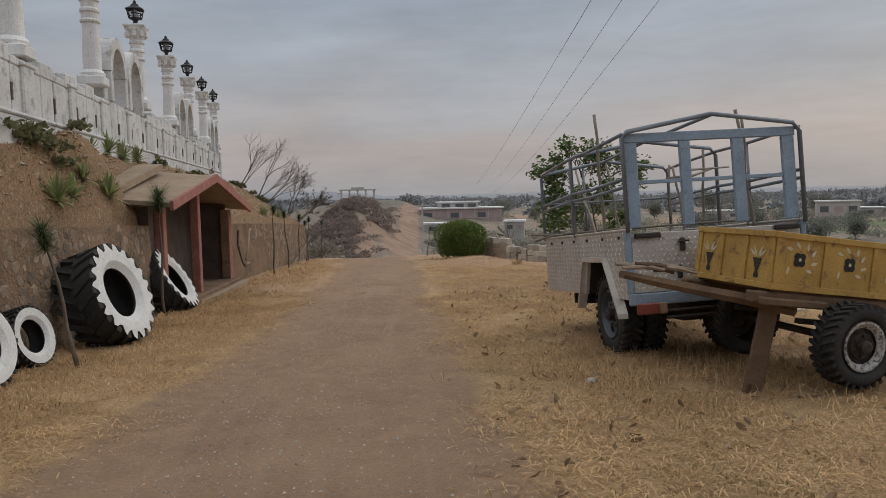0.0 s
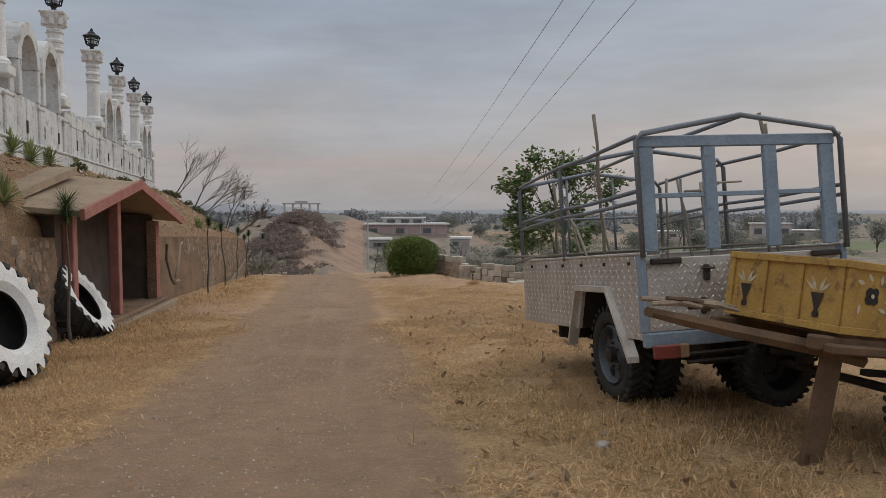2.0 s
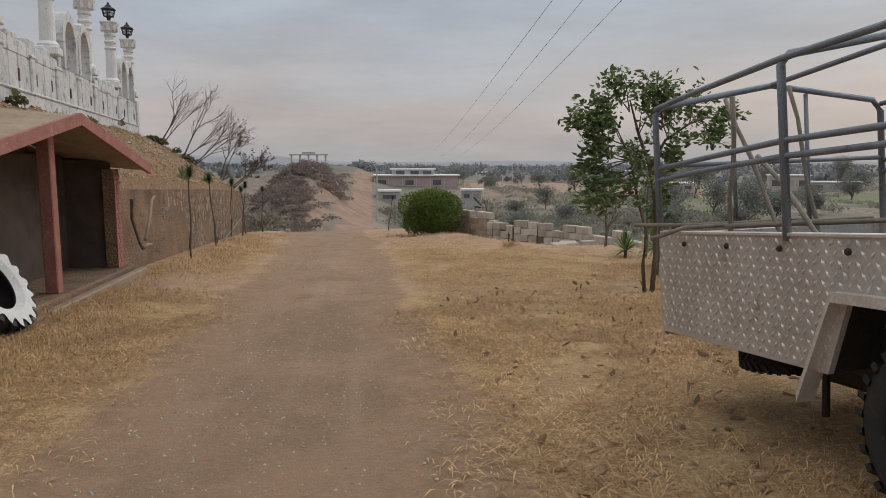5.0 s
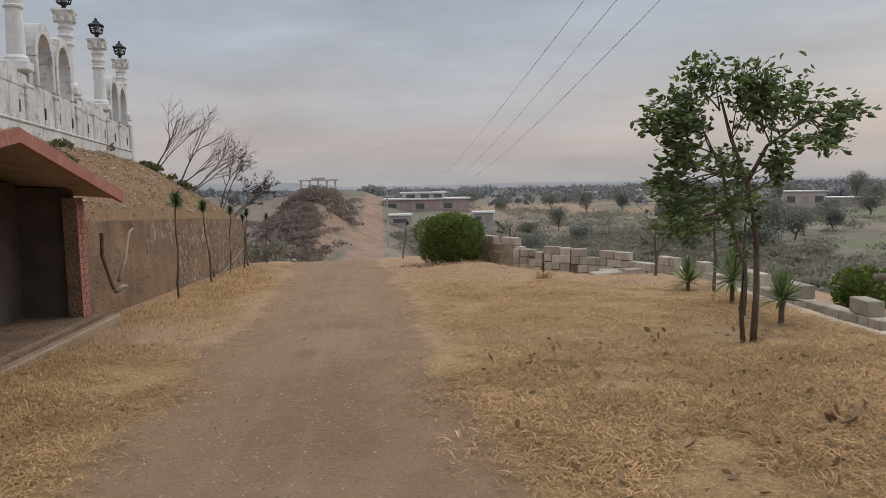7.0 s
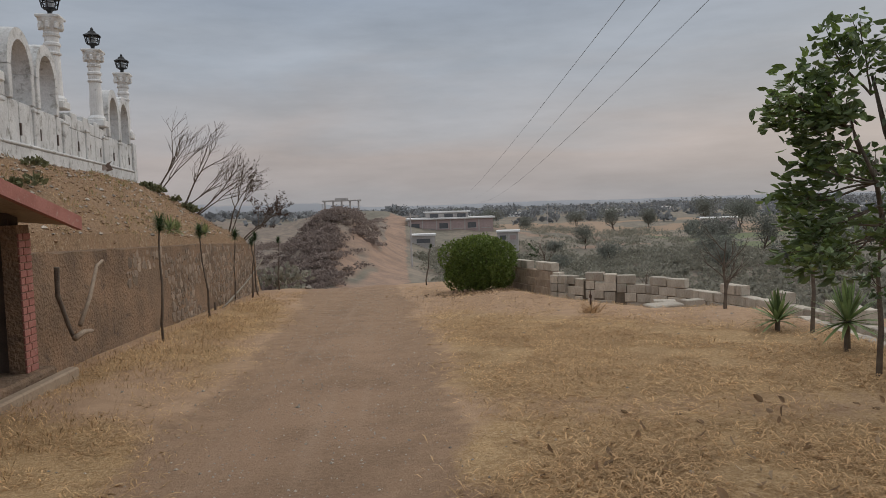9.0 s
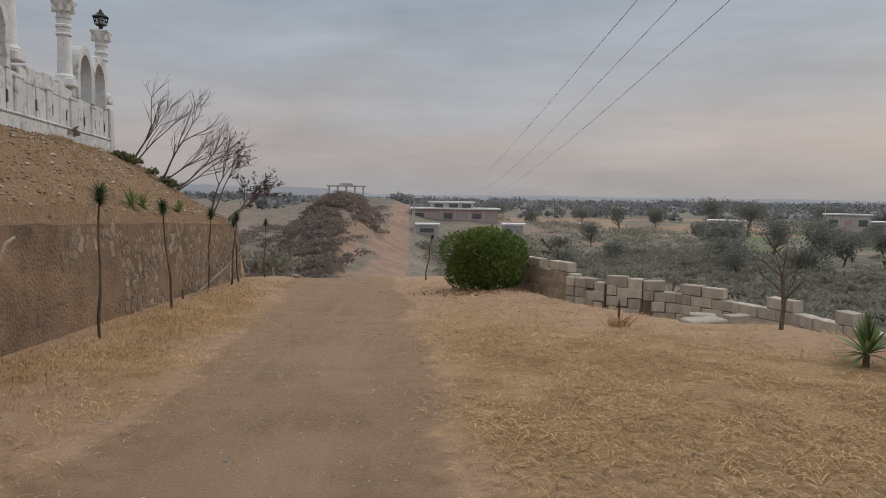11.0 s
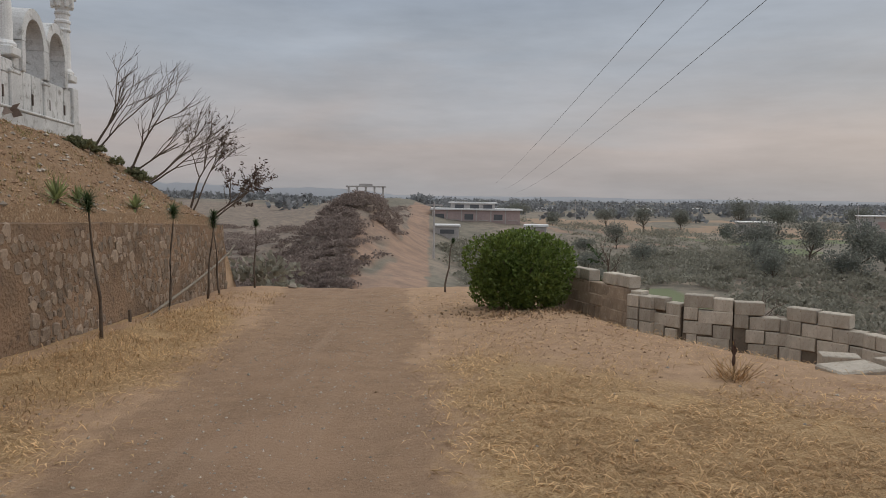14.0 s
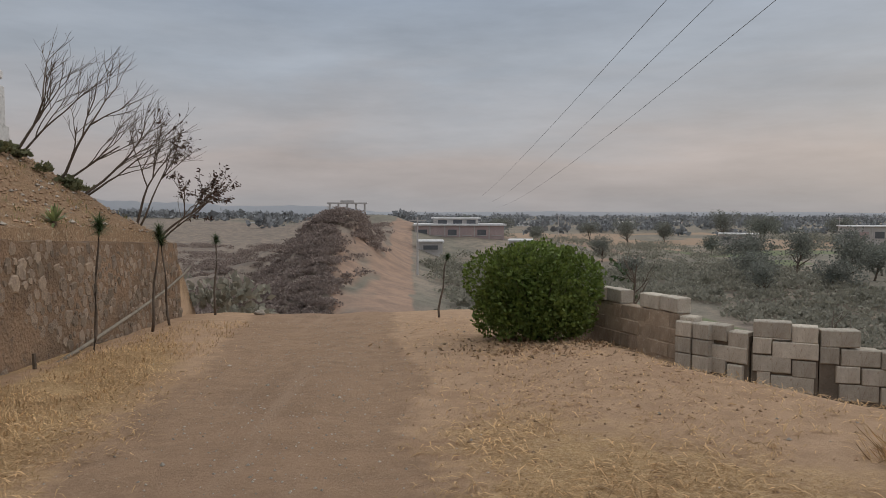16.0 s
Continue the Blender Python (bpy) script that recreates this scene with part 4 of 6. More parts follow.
# blue flat-bar frame over the tailgate
for x0, x1 in ((0.02, 0.14), (0.54, 0.64), (1.04, 1.15), (1.52, 1.64)):
    bm = bmesh.new()
    box(bm, x0, x1, -0.01, 0.03, ZR + 0.019, 1.935, 0.006)
    tpart("frame_upright", bm, M_BLUE)
bm = bmesh.new()
box(bm, 0.015, W - 0.03, -0.012, 0.032, 1.936, 2.02, 0.006)
tpart("frame_header", bm, M_BLUE)
for x0, x1 in ((0.141, 0.539), (0.641, 1.039), (1.151, 1.519)):
    bm = bmesh.new()
    box(bm, x0, x1, 0.0, 0.02, 1.565, 1.6, 0.004)
    tpart("frame_bar", bm, M_BLUE)
# tube canopy
for y in (-0.035, 1.5, LN - 0.02):
    bm = bmesh.new()
    zt = 2.03 if y < 2 else 1.98
    tube(bm, [(0.0, y, ZR - 0.02), (-0.005, y, zt - 0.05), (0.04, y, zt), (W * 0.5, y, zt + 0.13), (W - 0.06, y, zt + 0.02), (W, y, zt - 0.06), (W, y, ZR - 0.02)], 0.021, 8)
    tpart("bow", bm, M_PIPE, "bent steel tube bow", True)
for x in (0.0, W):
    for z, bend in ((2.01, 0.0), (1.62, 0.012), (1.545, -0.01)):
        bm = bmesh.new()
        tube(bm, [(x, -0.03, z), (x + bend, 0.9, z - 0.012), (x, 1.5, z), (x + bend, 2.3, z - 0.02), (x, LN - 0.02, z - 0.04)], 0.017, 6)
        tpart("side_rail", bm, M_PIPE, "", True)
bm = bmesh.new()
tube(bm, [(W * 0.5, -0.03, 2.15), (W * 0.5, 1.5, 2.15), (W * 0.5, LN, 2.11)], 0.017, 6)
tpart("ridge_rail", bm, M_PIPE, "", True)
for x0, y0, x1, y1, z0, z1 in ((W, 0.85, W, 0.85, ZR, 2.0), (W, 2.3, W, 2.3, ZR, 1.97), (0.55, LN - 0.02, 0.55, LN - 0.02, ZR, 2.05), (1.1, LN - 0.02, 1.1, LN - 0.02, ZR, 2.05)):
    bm = bmesh.new()
    tube(bm, [(x0, y0, z0 + 0.01), (x1, y1, z1)], 0.015, 6)
    tpart("stanchion", bm, M_PIPE, "", True)
bm = bmesh.new()
tube(bm, [(0.0, LN - 0.02, 1.6), (W, LN - 0.02, 1.6)], 0.016, 6)
tpart("front_rail", bm, M_PIPE, "", True)
# lamps, chassis, axle and stand
for x, mt, lb in ((0.03, M_RED, "red rear reflector"), (0.232, M_AMBER, "faded amber reflector")):
    bm = bmesh.new()
    box(bm, x, x + (0.2 if mt is M_RED else 0.07), -0.075, -0.032, ZB - 0.13, ZB - 0.03, 0.01)
    tpart("rear_light", bm, mt, lb)
for x in (0.45, W - 0.5):
    bm = bmesh.new()
    box(bm, x, x + 0.07, 0.02, LN, ZB - 0.12, ZB - 0.002, 0.006)
    tpart("chassis_rail", bm, M_STEEL)
for z in (ZB - 0.17, ZB - 0.11):
    bm = bmesh.new()
    tube(bm, [(0.3, -0.03, z), (W - 0.1, -0.03, z + 0.02)], 0.014, 6)
    tpart("tow_bar", bm, M_STEEL)
# Dark box added under the floor to block light there; no real part.
bm = bmesh.new()
box(bm, 0.56, W - 0.56, 0.2, LN - 0.3, 0.30, ZB - 0.03, 0.02)
tpart("shade_filler", bm, M_STEEL, "added dark box deepening the shade under the trailer")
bm = bmesh.new()
tube(bm, [(0.1, 0.72, 0.35), (W - 0.1, 0.72, 0.35)], 0.045, 8)
tpart("axle", bm, M_STEEL)
for x in (0.5, W - 0.46):
    for k in range(4):
        bm = bmesh.new()
        box(bm, x - 0.03, x + 0.03, 0.72 - 0.4 + 0.07 * k, 0.72 + 0.4 - 0.07 * k, 0.41 - 0.017 * k, 0.425 - 0.017 * k, 0.003)
        tpart("leaf_spring", bm, M_STEEL)
bm = bmesh.new()
tube(bm, [(0.42, 1.78, ZB - 0.02), (0.42, 1.8, 0.16)], 0.022, 6)
tpart("stand_leg", bm, M_STEEL)
bm = bmesh.new()
tube(bm, [(0.5, LN - 0.1, ZB - 0.06), (W / 2, LN + 0.35, ZB - 0.02), (W - 0.5, LN - 0.1, ZB - 0.06)], 0.04, 6)
tpart("drawbar", bm, M_STEEL)


def road_wheel(R, x_out, mirror, rim_mat, w=0.2):
    """A treaded wheel about local x with a dished, slotted rim on its outer side."""
    t = tyre(R, R * 0.6, w, 30, 0, "wheel", False)
    rim = bmesh.new()
    s = w / 2
    r = R * 0.6
    lathe(rim, [(r * 1.02, s * 0.75), (r * 0.97, s * 0.95), (r * 0.93, s * 0.8), (r * 0.86, s * 0.35), (r * 0.55, s * 0.42), (r * 0.5, s * 0.62), (r * 0.25, s * 0.62)], 24, "X", caps=False)
    rm = part("rim", rim, rim_mat, t, "dark steel rim with oval slots")
    hub = bmesh.new()
    lathe(hub, [(r * 0.28, s * 0.6), (r * 0.26, s * 1.1), (r * 0.14, s * 1.2), (0.0, s * 1.2)], 12, "X")
    part("hub", hub, M_STEEL, rm, "greasy hub")
    for k in range(6):
        a = 2 * math.pi * k / 6
        # Near-black discs stand in for the shade inside the open slots.
        sl = bmesh.new()
        lathe(sl, [(r * 0.18, 0), (r * 0.16, 0.006), (0.0, 0.006)], 12, "X")
        bmesh.ops.transform(sl, matrix=Matrix.Translation((s * 0.40, r * 0.70 * math.cos(a), r * 0.70 * math.sin(a))), verts=sl.verts)
        part("slot", sl, M_SLOT, rm, "dark slot in the rim")
        nut = bmesh.new()
        lathe(nut, [(0.013, 0), (0.013, 0.02), (0.0, 0.022)], 6, "X")
        b = a + 0.5
        bmesh.ops.transform(nut, matrix=Matrix.Translation((s * 0.62, r * 0.4 * math.cos(b), r * 0.4 * math.sin(b))), verts=nut.verts)
        part("nut", nut, M_STEEL, rm)
    return t


for x, flip in ((0.155, 1), (0.40, 1), (W - 0.155, 0), (W - 0.40, 0)):
    t = road_wheel(0.40, x, flip, M_RIM)
    t.parent = trailer
    t.matrix_basis = pose(x, 0.76, 0.355, 0, 0, 180 if flip else 0)
spare = road_wheel(0.24, 0, 0, M_STEEL, 0.11)
spare.name = "spare_wheel"
spare.parent = trailer
spare.matrix_basis = pose(0.36, 2.05, ZB - 0.1, 0, 90, 0)

# bamboo poles left standing in the trailer
POLES = ((0.12, 0.86, 0.05, 0.78, 2.35, 0.015), (0.3, 2.5, 0.2, 2.2, 1.95, 0.014), (0.9, 2.3, 0.75, 2.45, 2.05, 0.013), (1.15, 1.1, 1.1, 1.35, 1.85, 0.013), (1.6, 0.6, 1.36, 0.45, 2.28, 0.015),
         (1.62, 0.85, 1.45, 0.5, 2.2, 0.013), (1.45, 1.5, 1.38, 1.2, 2.0, 0.013), (1.3, 2.0, 1.4, 2.1, 1.95, 0.013), (0.5, 1.9, 0.4, 2.6, 2.0, 0.013), (0.25, 1.0, 0.35, 2.2, 1.6, 0.014))
for x0, y0, x1, y1, z1, r in POLES:
    bm = bmesh.new()
    a, b = Vector((x0, y0, ZB + 0.052)), Vector((x1, y1, z1))
    n = 7
    tube(bm, [a.lerp(b, k / n) + Vector((0.008 * math.sin(k * 2.1 + x0 * 9), 0.008 * math.cos(k * 1.7), 0)) for k in range(n + 1)], [r * (1.15 if k % 2 else 0.95) for k in range(n + 1)], 6)
    ob = part("bamboo_pole", bm, M_BAMBOO, None, "", True)
    ob.matrix_world = T
    tagged(ob, "thin grey bamboo pole standing loose in the trailer", "pole", "bamboo poles in the trailer")
for pts in (((-0.2, 2.72, 1.225), (0.2, 2.66, 1.205), (0.95, 2.6, 1.21)), ((-0.2, 2.5, 1.14), (0.02, 2.48, 1.20), (1.1, 2.2, 1.205)), ((0.05, 2.1, 1.205), (0.9, 1.2, 1.21), (1.6, 0.6, 1.205))):
    bm = bmesh.new()
    tube(bm, pts, [0.016, 0.014, 0.01], 6)
    ob = part("branch", bm, M_BAMBOO, None, "", True)
    ob.matrix_world = T
    tagged(ob, "crooked dry branch lying across the trailer's top edge", "branch", "branches on the trailer")
# long crooked poles laid across the canopy tubes
for pts in (((0.5, 0.2, 1.62), (1.1, 0.9, 1.7), (1.62, 1.5, 1.82)), ((0.75, 0.35, 1.35), (1.0, 0.8, 1.75), (1.66, 1.2, 1.8))):
    bm = bmesh.new()
    tube(bm, pts, [0.017, 0.014, 0.01], 6)
    ob = part("branch", bm, M_BAMBOO, None, "", True)
    ob.matrix_world = T
    tagged(ob, "crooked dry branch wedged in the canopy tubes", "branch", "branches on the trailer")

# ---- painted wooden cart with a drawbar propped on a plank ----
C = pose(2.50, 5.08, 0.0, 0, 7.5, 13)
cart = thing("wooden_cart", C, "ochre-painted wooden farm cart with flower panels and two wheels", "cart")
CL, CW, CZ0, CZ1 = 2.3, 0.92, 0.78, 1.19
for nm, dims in (("side_board", (0.0, CL, 0.0, 0.03)), ("side_board", (0.0, CL, CW - 0.03, CW))):
    bm = bmesh.new()
    box(bm, dims[0], dims[1], dims[2], dims[3], CZ0, CZ1, 0.006)
    part(nm, bm, M_YELLOW, cart)
for x in (0.0, CL - 0.03):
    bm = bmesh.new()
    box(bm, x, x + 0.03, 0.031, CW - 0.031, CZ0, CZ1, 0.006)
    part("end_board", bm, M_YELLOW, cart)
bm = bmesh.new()
box(bm, 0.02, CL - 0.02, 0.02, CW - 0.02, CZ0 - 0.03, CZ0 - 0.002)
part("deck", bm, M_WOOD, cart)
for k in range(6):
    x = max(0.0, -0.03 + 0.46 * k)
    bm = bmesh.new()
    box(bm, x, x + 0.055, -0.016, -0.001, CZ0 - 0.01, CZ1 + 0.012, 0.004)
    part("side_batten", bm, M_YELLOW, cart)
for k in range(4):
    y = 0.0 + k * (CW - 0.05) / 3
    bm = bmesh.new()
    box(bm, -0.018, -0.001, y, y + 0.05, CZ0 - 0.01, CZ1 + 0.012, 0.004)
    part("end_batten", bm, M_YELLOW, cart)
for z in (CZ0 - 0.012, CZ1 - 0.035):
    bm = bmesh.new()
    box(bm, -0.024, CL, -0.024, -0.0165, z, z + 0.045, 0.003)
    part("side_rail", bm, M_YELLOW, cart)
    bm = bmesh.new()
    box(bm, -0.026, -0.0185, -0.016, CW, z, z + 0.045, 0.003)
    part("end_rail", bm, M_YELLOW, cart)


def petal(bm, cx, cz, ang, length, wid):
    """A small raised leaf on the cart's long side."""
    q = []
    for u, w in ((0, 0), (0.35, 0.5), (0.7, 0.42), (1, 0), (0.7, -0.42), (0.35, -0.5)):
        a, b = u * length, w * wid
        q.append(bm.verts.new((cx + a * math.cos(ang) - b * math.sin(ang), 0, cz + a * math.sin(ang) + b * math.cos(ang))))
    bm.faces.new(q)


for k in range(5):
    cx, cz = 0.22 + k * 0.46, (CZ0 + CZ1) / 2 + 0.02
    for a in (2.2, 1.6, 0.9, 0.3, 3.8, 5.3, 5.9):
        bm = bmesh.new()
        petal(bm, cx + 0.11 * math.cos(a), cz + 0.085 * math.sin(a), a + 0.7, 0.066, 0.026)
        bmesh.ops.transform(bm, matrix=Matrix.Translation((0, -0.004, 0)), verts=bm.verts)
        part("leaf_motif", bm, M_CREAM, cart, "painted cream leaf")
    bm = bmesh.new()
    for a in (0.78, 2.36, 3.93, 5.5):
        bmesh.ops.create_circle(bm, cap_ends=True, segments=12, radius=0.03, matrix=pose(cx + 0.03 * math.cos(a), -0.006, cz + 0.03 * math.sin(a), 90))
    part("flower_motif", bm, M_BLACK, cart, "painted black four-petal flower")
    bm = bmesh.new()
    bmesh.ops.create_circle(bm, cap_ends=True, segments=10, radius=0.014, matrix=pose(cx, -0.009, cz, 90))
    part("flower_eye", bm, M_CREAM, cart)
for k in (0, 2):
    y = 0.05 + (k + 0.5) * (CW - 0.05) / 3 - 0.02
    bm = bmesh.new()
    q = [bm.verts.new((-0.005, y + a, CZ0 + 0.06 + b)) for a, b in ((-0.02, 0), (0.02, 0), (0.028, 0.02), (0.012, 0.05), (0.05, 0.15), (-0.05, 0.15), (-0.012, 0.05), (-0.028, 0.02))]
    bm.faces.new(q)
    part("vase_motif", bm, M_STEEL, cart, "faded dark vase motif")
    for a in (-0.9, -0.45, 0.45, 0.9):
        bm = bmesh.new()
        qq = []
        for u, w in ((0, 0), (0.4, 0.012), (1, 0), (0.4, -0.012)):
            qq.append(bm.verts.new((-0.005, y + 0.02 * a + u * 0.1 * math.sin(a) + w * math.cos(a), CZ0 + 0.22 + u * 0.1 * math.cos(a) - w * math.sin(a))))
        bm.faces.new(qq)
        part("leaf_motif", bm, M_CREAM, cart)
# frame timbers and the drawbar that runs out past the end
for y in (0.0, CW - 0.1):
    bm = bmesh.new()
    box(bm, -0.15, CL, y, y + 0.09, CZ0 - 0.12, CZ0 - 0.032, 0.012)
    part("frame_timber", bm, M_WOOD, cart, "bare weathered frame timber")
for y0 in (0.05, CW - 0.05):
    bm = bmesh.new()
    a, b = Vector((0.28, y0, CZ0 - 0.16)), Vector((-0.93, CW * 0.55 + 0.05 * (y0 - 0.4), CZ0 - 0.03))
    tube(bm, [a, a.lerp(b, 0.3) + Vector((0, 0, 0.01)), a.lerp(b, 0.65), b], [0.05, 0.05, 0.045, 0.032], 6)
    part("shaft", bm, M_WOOD, cart, "worn timber drawbar shaft")
bm = bmesh.new()
box(bm, -0.1, 0.5, -0.06, 0.02, CZ0 - 0.13, CZ0 - 0.07, 0.012, pose(0, 0, 0, 0, 0, 3))
part("edge_plank", bm, M_WOOD, cart, "splintered bare edge plank")
rng_b = random.Random(4)
for k in range(9):
    bm = bmesh.new()
    u = rng_b.uniform(-0.85, -0.45)
    c0 = Vector((u, CW * 0.55 + rng_b.uniform(-0.06, 0.06), CZ0 + 0.03 + rng_b.uniform(0, 0.03)))
    d = Vector((rng_b.uniform(0.1, 0.22), rng_b.uniform(-0.06, 0.06), rng_b.uniform(-0.02, 0.02)))
    tube(bm, [c0 - d, c0 + Vector((0, 0, 0.01)), c0 + d], [0.015, 0.022, 0.012], 6)
    part("binding", bm, M_WOOD if k % 2 else M_PALEWOOD, cart, "knotted rope and stick binding")
# axle and wheels
AX = 0.66
bm = bmesh.new()
tube(bm, [(AX, -0.12, 0.44), (AX, CW + 0.12, 0.44)], 0.03, 8)
part("axle", bm, M_STEEL, cart)
for y in (0.1, CW - 0.1):
    bm = bmesh.new()
    box(bm, AX - 0.3, AX + 0.3, y - 0.03, y + 0.03, 0.52, 0.56, 0.004)
    box(bm, AX - 0.05, AX + 0.05, y - 0.03, y + 0.03, 0.46, CZ0 - 0.12, 0.004)
    part("spring", bm, M_STEEL, cart)
for y, turn in ((-0.16, -90), (CW + 0.16, 90)):
    t = road_wheel(0.318, 0, 0, M_STEEL, 0.21)
    t.parent = cart
    t.matrix_basis = pose(AX, y, 0.425, 0, 0, turn)
    bm = bmesh.new()
    lathe(bm, [(0.135, 0.062), (0.172, 0.100), (0.190, 0.097), (0.18, 0.088)], 24, "X", close=True)
    part("rim_paint", bm, M_FLAKE, t, "flaking white paint ring")
# plank propping up the cart
bm = bmesh.new()
prop_foot, prop_head = Vector((2.50, 5.22, -0.16)), Vector((2.66, 5.19, 0.60))
box(bm, -0.075, 0.075, -0.02, 0.02, 0, (prop_head - prop_foot).length, 0.008)
prop = part("prop_plank", bm, M_WOOD, None)
prop.matrix_world = Matrix.Translation(prop_foot) @ pose(0, 0, 0, 0, math.degrees(math.atan2(0.16, 0.76)), 8)
tagged(prop, "rough brown plank propping up the wooden cart", "plank")


# ---- plants ----
def limb_points(a, d, length, bend, rnd, n=5):
    """A wandering line from a along d."""
    pts, d = [Vector(a)], Vector(d).normalized()
    for k in range(n):
        d = (d + Vector((rnd.uniform(-1, 1), rnd.uniform(-1, 1), rnd.uniform(-0.6, 0.9))) * bend).normalized()
        pts.append(pts[-1] + d * length / n)
    return pts


def bare_tree_mesh(bm, base, d, length, r, rnd, depth, tips, drift=Vector((0, 0, 0)), split=3):
    pts = limb_points(base, d, length, 0.16, rnd)
    n = len(pts)
    tube(bm, pts, [r * (1 - 0.45 * k / (n - 1)) for k in range(n)], 6 if depth > 1 else (4 if depth else 3), cap=False)
    if depth == 0:
        tips += [(p, (pts[-1] - pts[0]).normalized()) for p in pts[1:]]
        return
    for k in range(split):
        i = rnd.choice((2, 3, 4, 5, 5))
        go = ((pts[i] - pts[i - 1]).normalized() + Vector((rnd.uniform(-1, 1), rnd.uniform(-1, 1), rnd.uniform(-0.4, 0.8))) * 0.75 + drift).normalized()
        bare_tree_mesh(bm, pts[i], go, length * rnd.uniform(0.5, 0.8), r * 0.52, rnd, depth - 1, tips, drift, split)


def leaf_cloud(spots, size, rnd, shape=(1.0, 0.45), droop=0.3):
    """Leaves as small folded blades at the given (place, direction)."""
    v, f = [], []
    for p, d in spots:
        s = size * rnd.uniform(0.65, 1.25)
        a = (Vector(d) + Vector((rnd.uniform(-1, 1), rnd.uniform(-1, 1), rnd.uniform(-1, 0.6) - droop))).normalized()
        b = a.cross(Vector((rnd.uniform(-1, 1), rnd.uniform(-1, 1), rnd.uniform(0.2, 1)))).normalized()
        c = a.cross(b)
        i = len(v)
        L, Wd = s * shape[0], s * shape[1]
        for u, w, h in ((0, 0, 0), (0.35, 0.5, 0.08), (0.75, 0.4, 0.05), (1, 0, -0.1), (0.75, -0.4, 0.05), (0.35, -0.5, 0.08), (0.5, 0, -0.03)):
            v.append(tuple(p + a * (u * L) + b * (w * Wd) + c * (h * L)))
        f += [(i, i + 1, i + 6), (i + 1, i + 2, i + 6), (i + 2, i + 3, i + 6), (i + 3, i + 4, i + 6), (i + 4, i + 5, i + 6), (i + 5, i, i + 6)]
    return v, f


def small_leaves(spots, size, rnd):
    """Cheap two-triangle leaves for dense crowns."""
    v, f = [], []
    for p, d in spots:
        s = size * rnd.uniform(0.6, 1.3)
        a = (Vector(d) * 0.8 + Vector((rnd.uniform(-1, 1), rnd.uniform(-1, 1), rnd.uniform(-0.8, 1)))).normalized()
        b = a.cross(Vector((rnd.uniform(-1, 1), rnd.uniform(-1, 1), rnd.uniform(-1, 1)))).normalized() * 0.38 * s
        i = len(v)
        p = Vector(p)
        v += [tuple(p), tuple(p + a * s * 0.5 + b), tuple(p + a * s), tuple(p + a * s * 0.5 - b)]
        f += [(i, i + 1, i + 2), (i, i + 2, i + 3)]
    return v, f


# the young broad-leaved tree on the grass, two stems
rnd = random.Random(11)
TREE = Vector((3.33, 13.22, ground_z(3.33, 13.22)))
tree = thing("broadleaf_tree", pose(*TREE), "young broad-leaved tree with two thin stems in dry grass", "tree")
bm = bmesh.new()
tube(bm, [(0.03, 0, -0.05), (0.07, 0.02, 0.5), (0.05, 0.0, 1.0), (-0.03, 0.05, 1.6), (-0.18, 0.1, 2.05), (-0.32, 0.05, 2.45)], [0.036, 0.031, 0.028, 0.025, 0.019, 0.009], 8)
tube(bm, [(-0.05, 0.03, -0.05), (-0.10, 0.0, 0.35), (-0.06, 0.03, 0.8), (-0.17, 0.1, 1.25), (-0.28, 0.05, 1.7), (-0.5, 0.0, 2.1)], [0.03, 0.025, 0.023, 0.02, 0.015, 0.007], 8)
tube(bm, [(-0.03, 0.05, 1.6), (0.14, 0.0, 1.95), (0.42, -0.05, 2.15), (0.72, 0.0, 2.25)], [0.024, 0.018, 0.014, 0.006], 6)
part("trunk", bm, M_BARK, tree, smooth=True)
bm = bmesh.new()
twigs = []
for a, d, ln in (((-0.32, 0.05, 2.3), (-0.1, 0, 1), 0.45), ((-0.5, 0, 2.05), (-0.7, 0, 0.6), 0.4), ((-0.28, 0.05, 1.7), (-1, -0.2, 0.1), 0.45), ((-0.18, 0.1, 2.0), (0.4, -0.3, 0.9), 0.5), ((0.18, 0, 1.95), (0.1, 0.2, 1), 0.5),
                 ((0.42, -0.05, 2.15), (0.6, 0.3, 0.5), 0.4), ((0.66, 0, 2.23), (1, 0, 0.1), 0.3), ((-0.2, 0.08, 1.4), (-0.7, 0.3, -0.2), 0.4), ((-0.1, 0.05, 1.6), (0.2, -0.8, 0.1), 0.4), ((-0.3, 0, 1.75), (0.2, 0.9, 0.3), 0.45),
                 ((-0.25, 0, 1.5), (-0.5, -0.5, -0.5), 0.45), ((-0.4, 0.05, 1.9), (-0.5, -0.7, 0.4), 0.4), ((0.3, 0, 2.05), (0.3, -0.5, -0.3), 0.3), ((0.6, 0, 2.2), (0.5, -0.2, -0.7), 0.25), ((-0.45, 0, 2.1), (-0.2, 0.2, 1), 0.4), ((-0.05, 0, 1.5), (0.3, 0.3, 0.1), 0.35), ((-0.05, 0.03, 2.1), (0.3, 0.1, 0.9), 0.45),
                 ((-0.28, 0.05, 1.7), (-1, 0.1, -0.25), 0.6), ((-0.18, 0.08, 1.35), (-1, -0.1, -0.35), 0.65), ((-0.5, 0, 2.08), (-1, 0, 0.05), 0.5), ((0.02, 0, 2.15), (0.15, 0.1, 1), 0.5), ((-0.25, 0, 1.55), (-0.9, 0.4, -0.5), 0.5)):
    for rep in range(2):
        bare_tree_mesh(bm, a, Vector(d) + Vector((rnd.uniform(-0.5, 0.5), rnd.uniform(-0.5, 0.5), rnd.uniform(-0.3, 0.3))), ln * 0.85, 0.009, rnd, 1, twigs, split=3)
part("branch", bm, M_BARK, tree)
sp = []
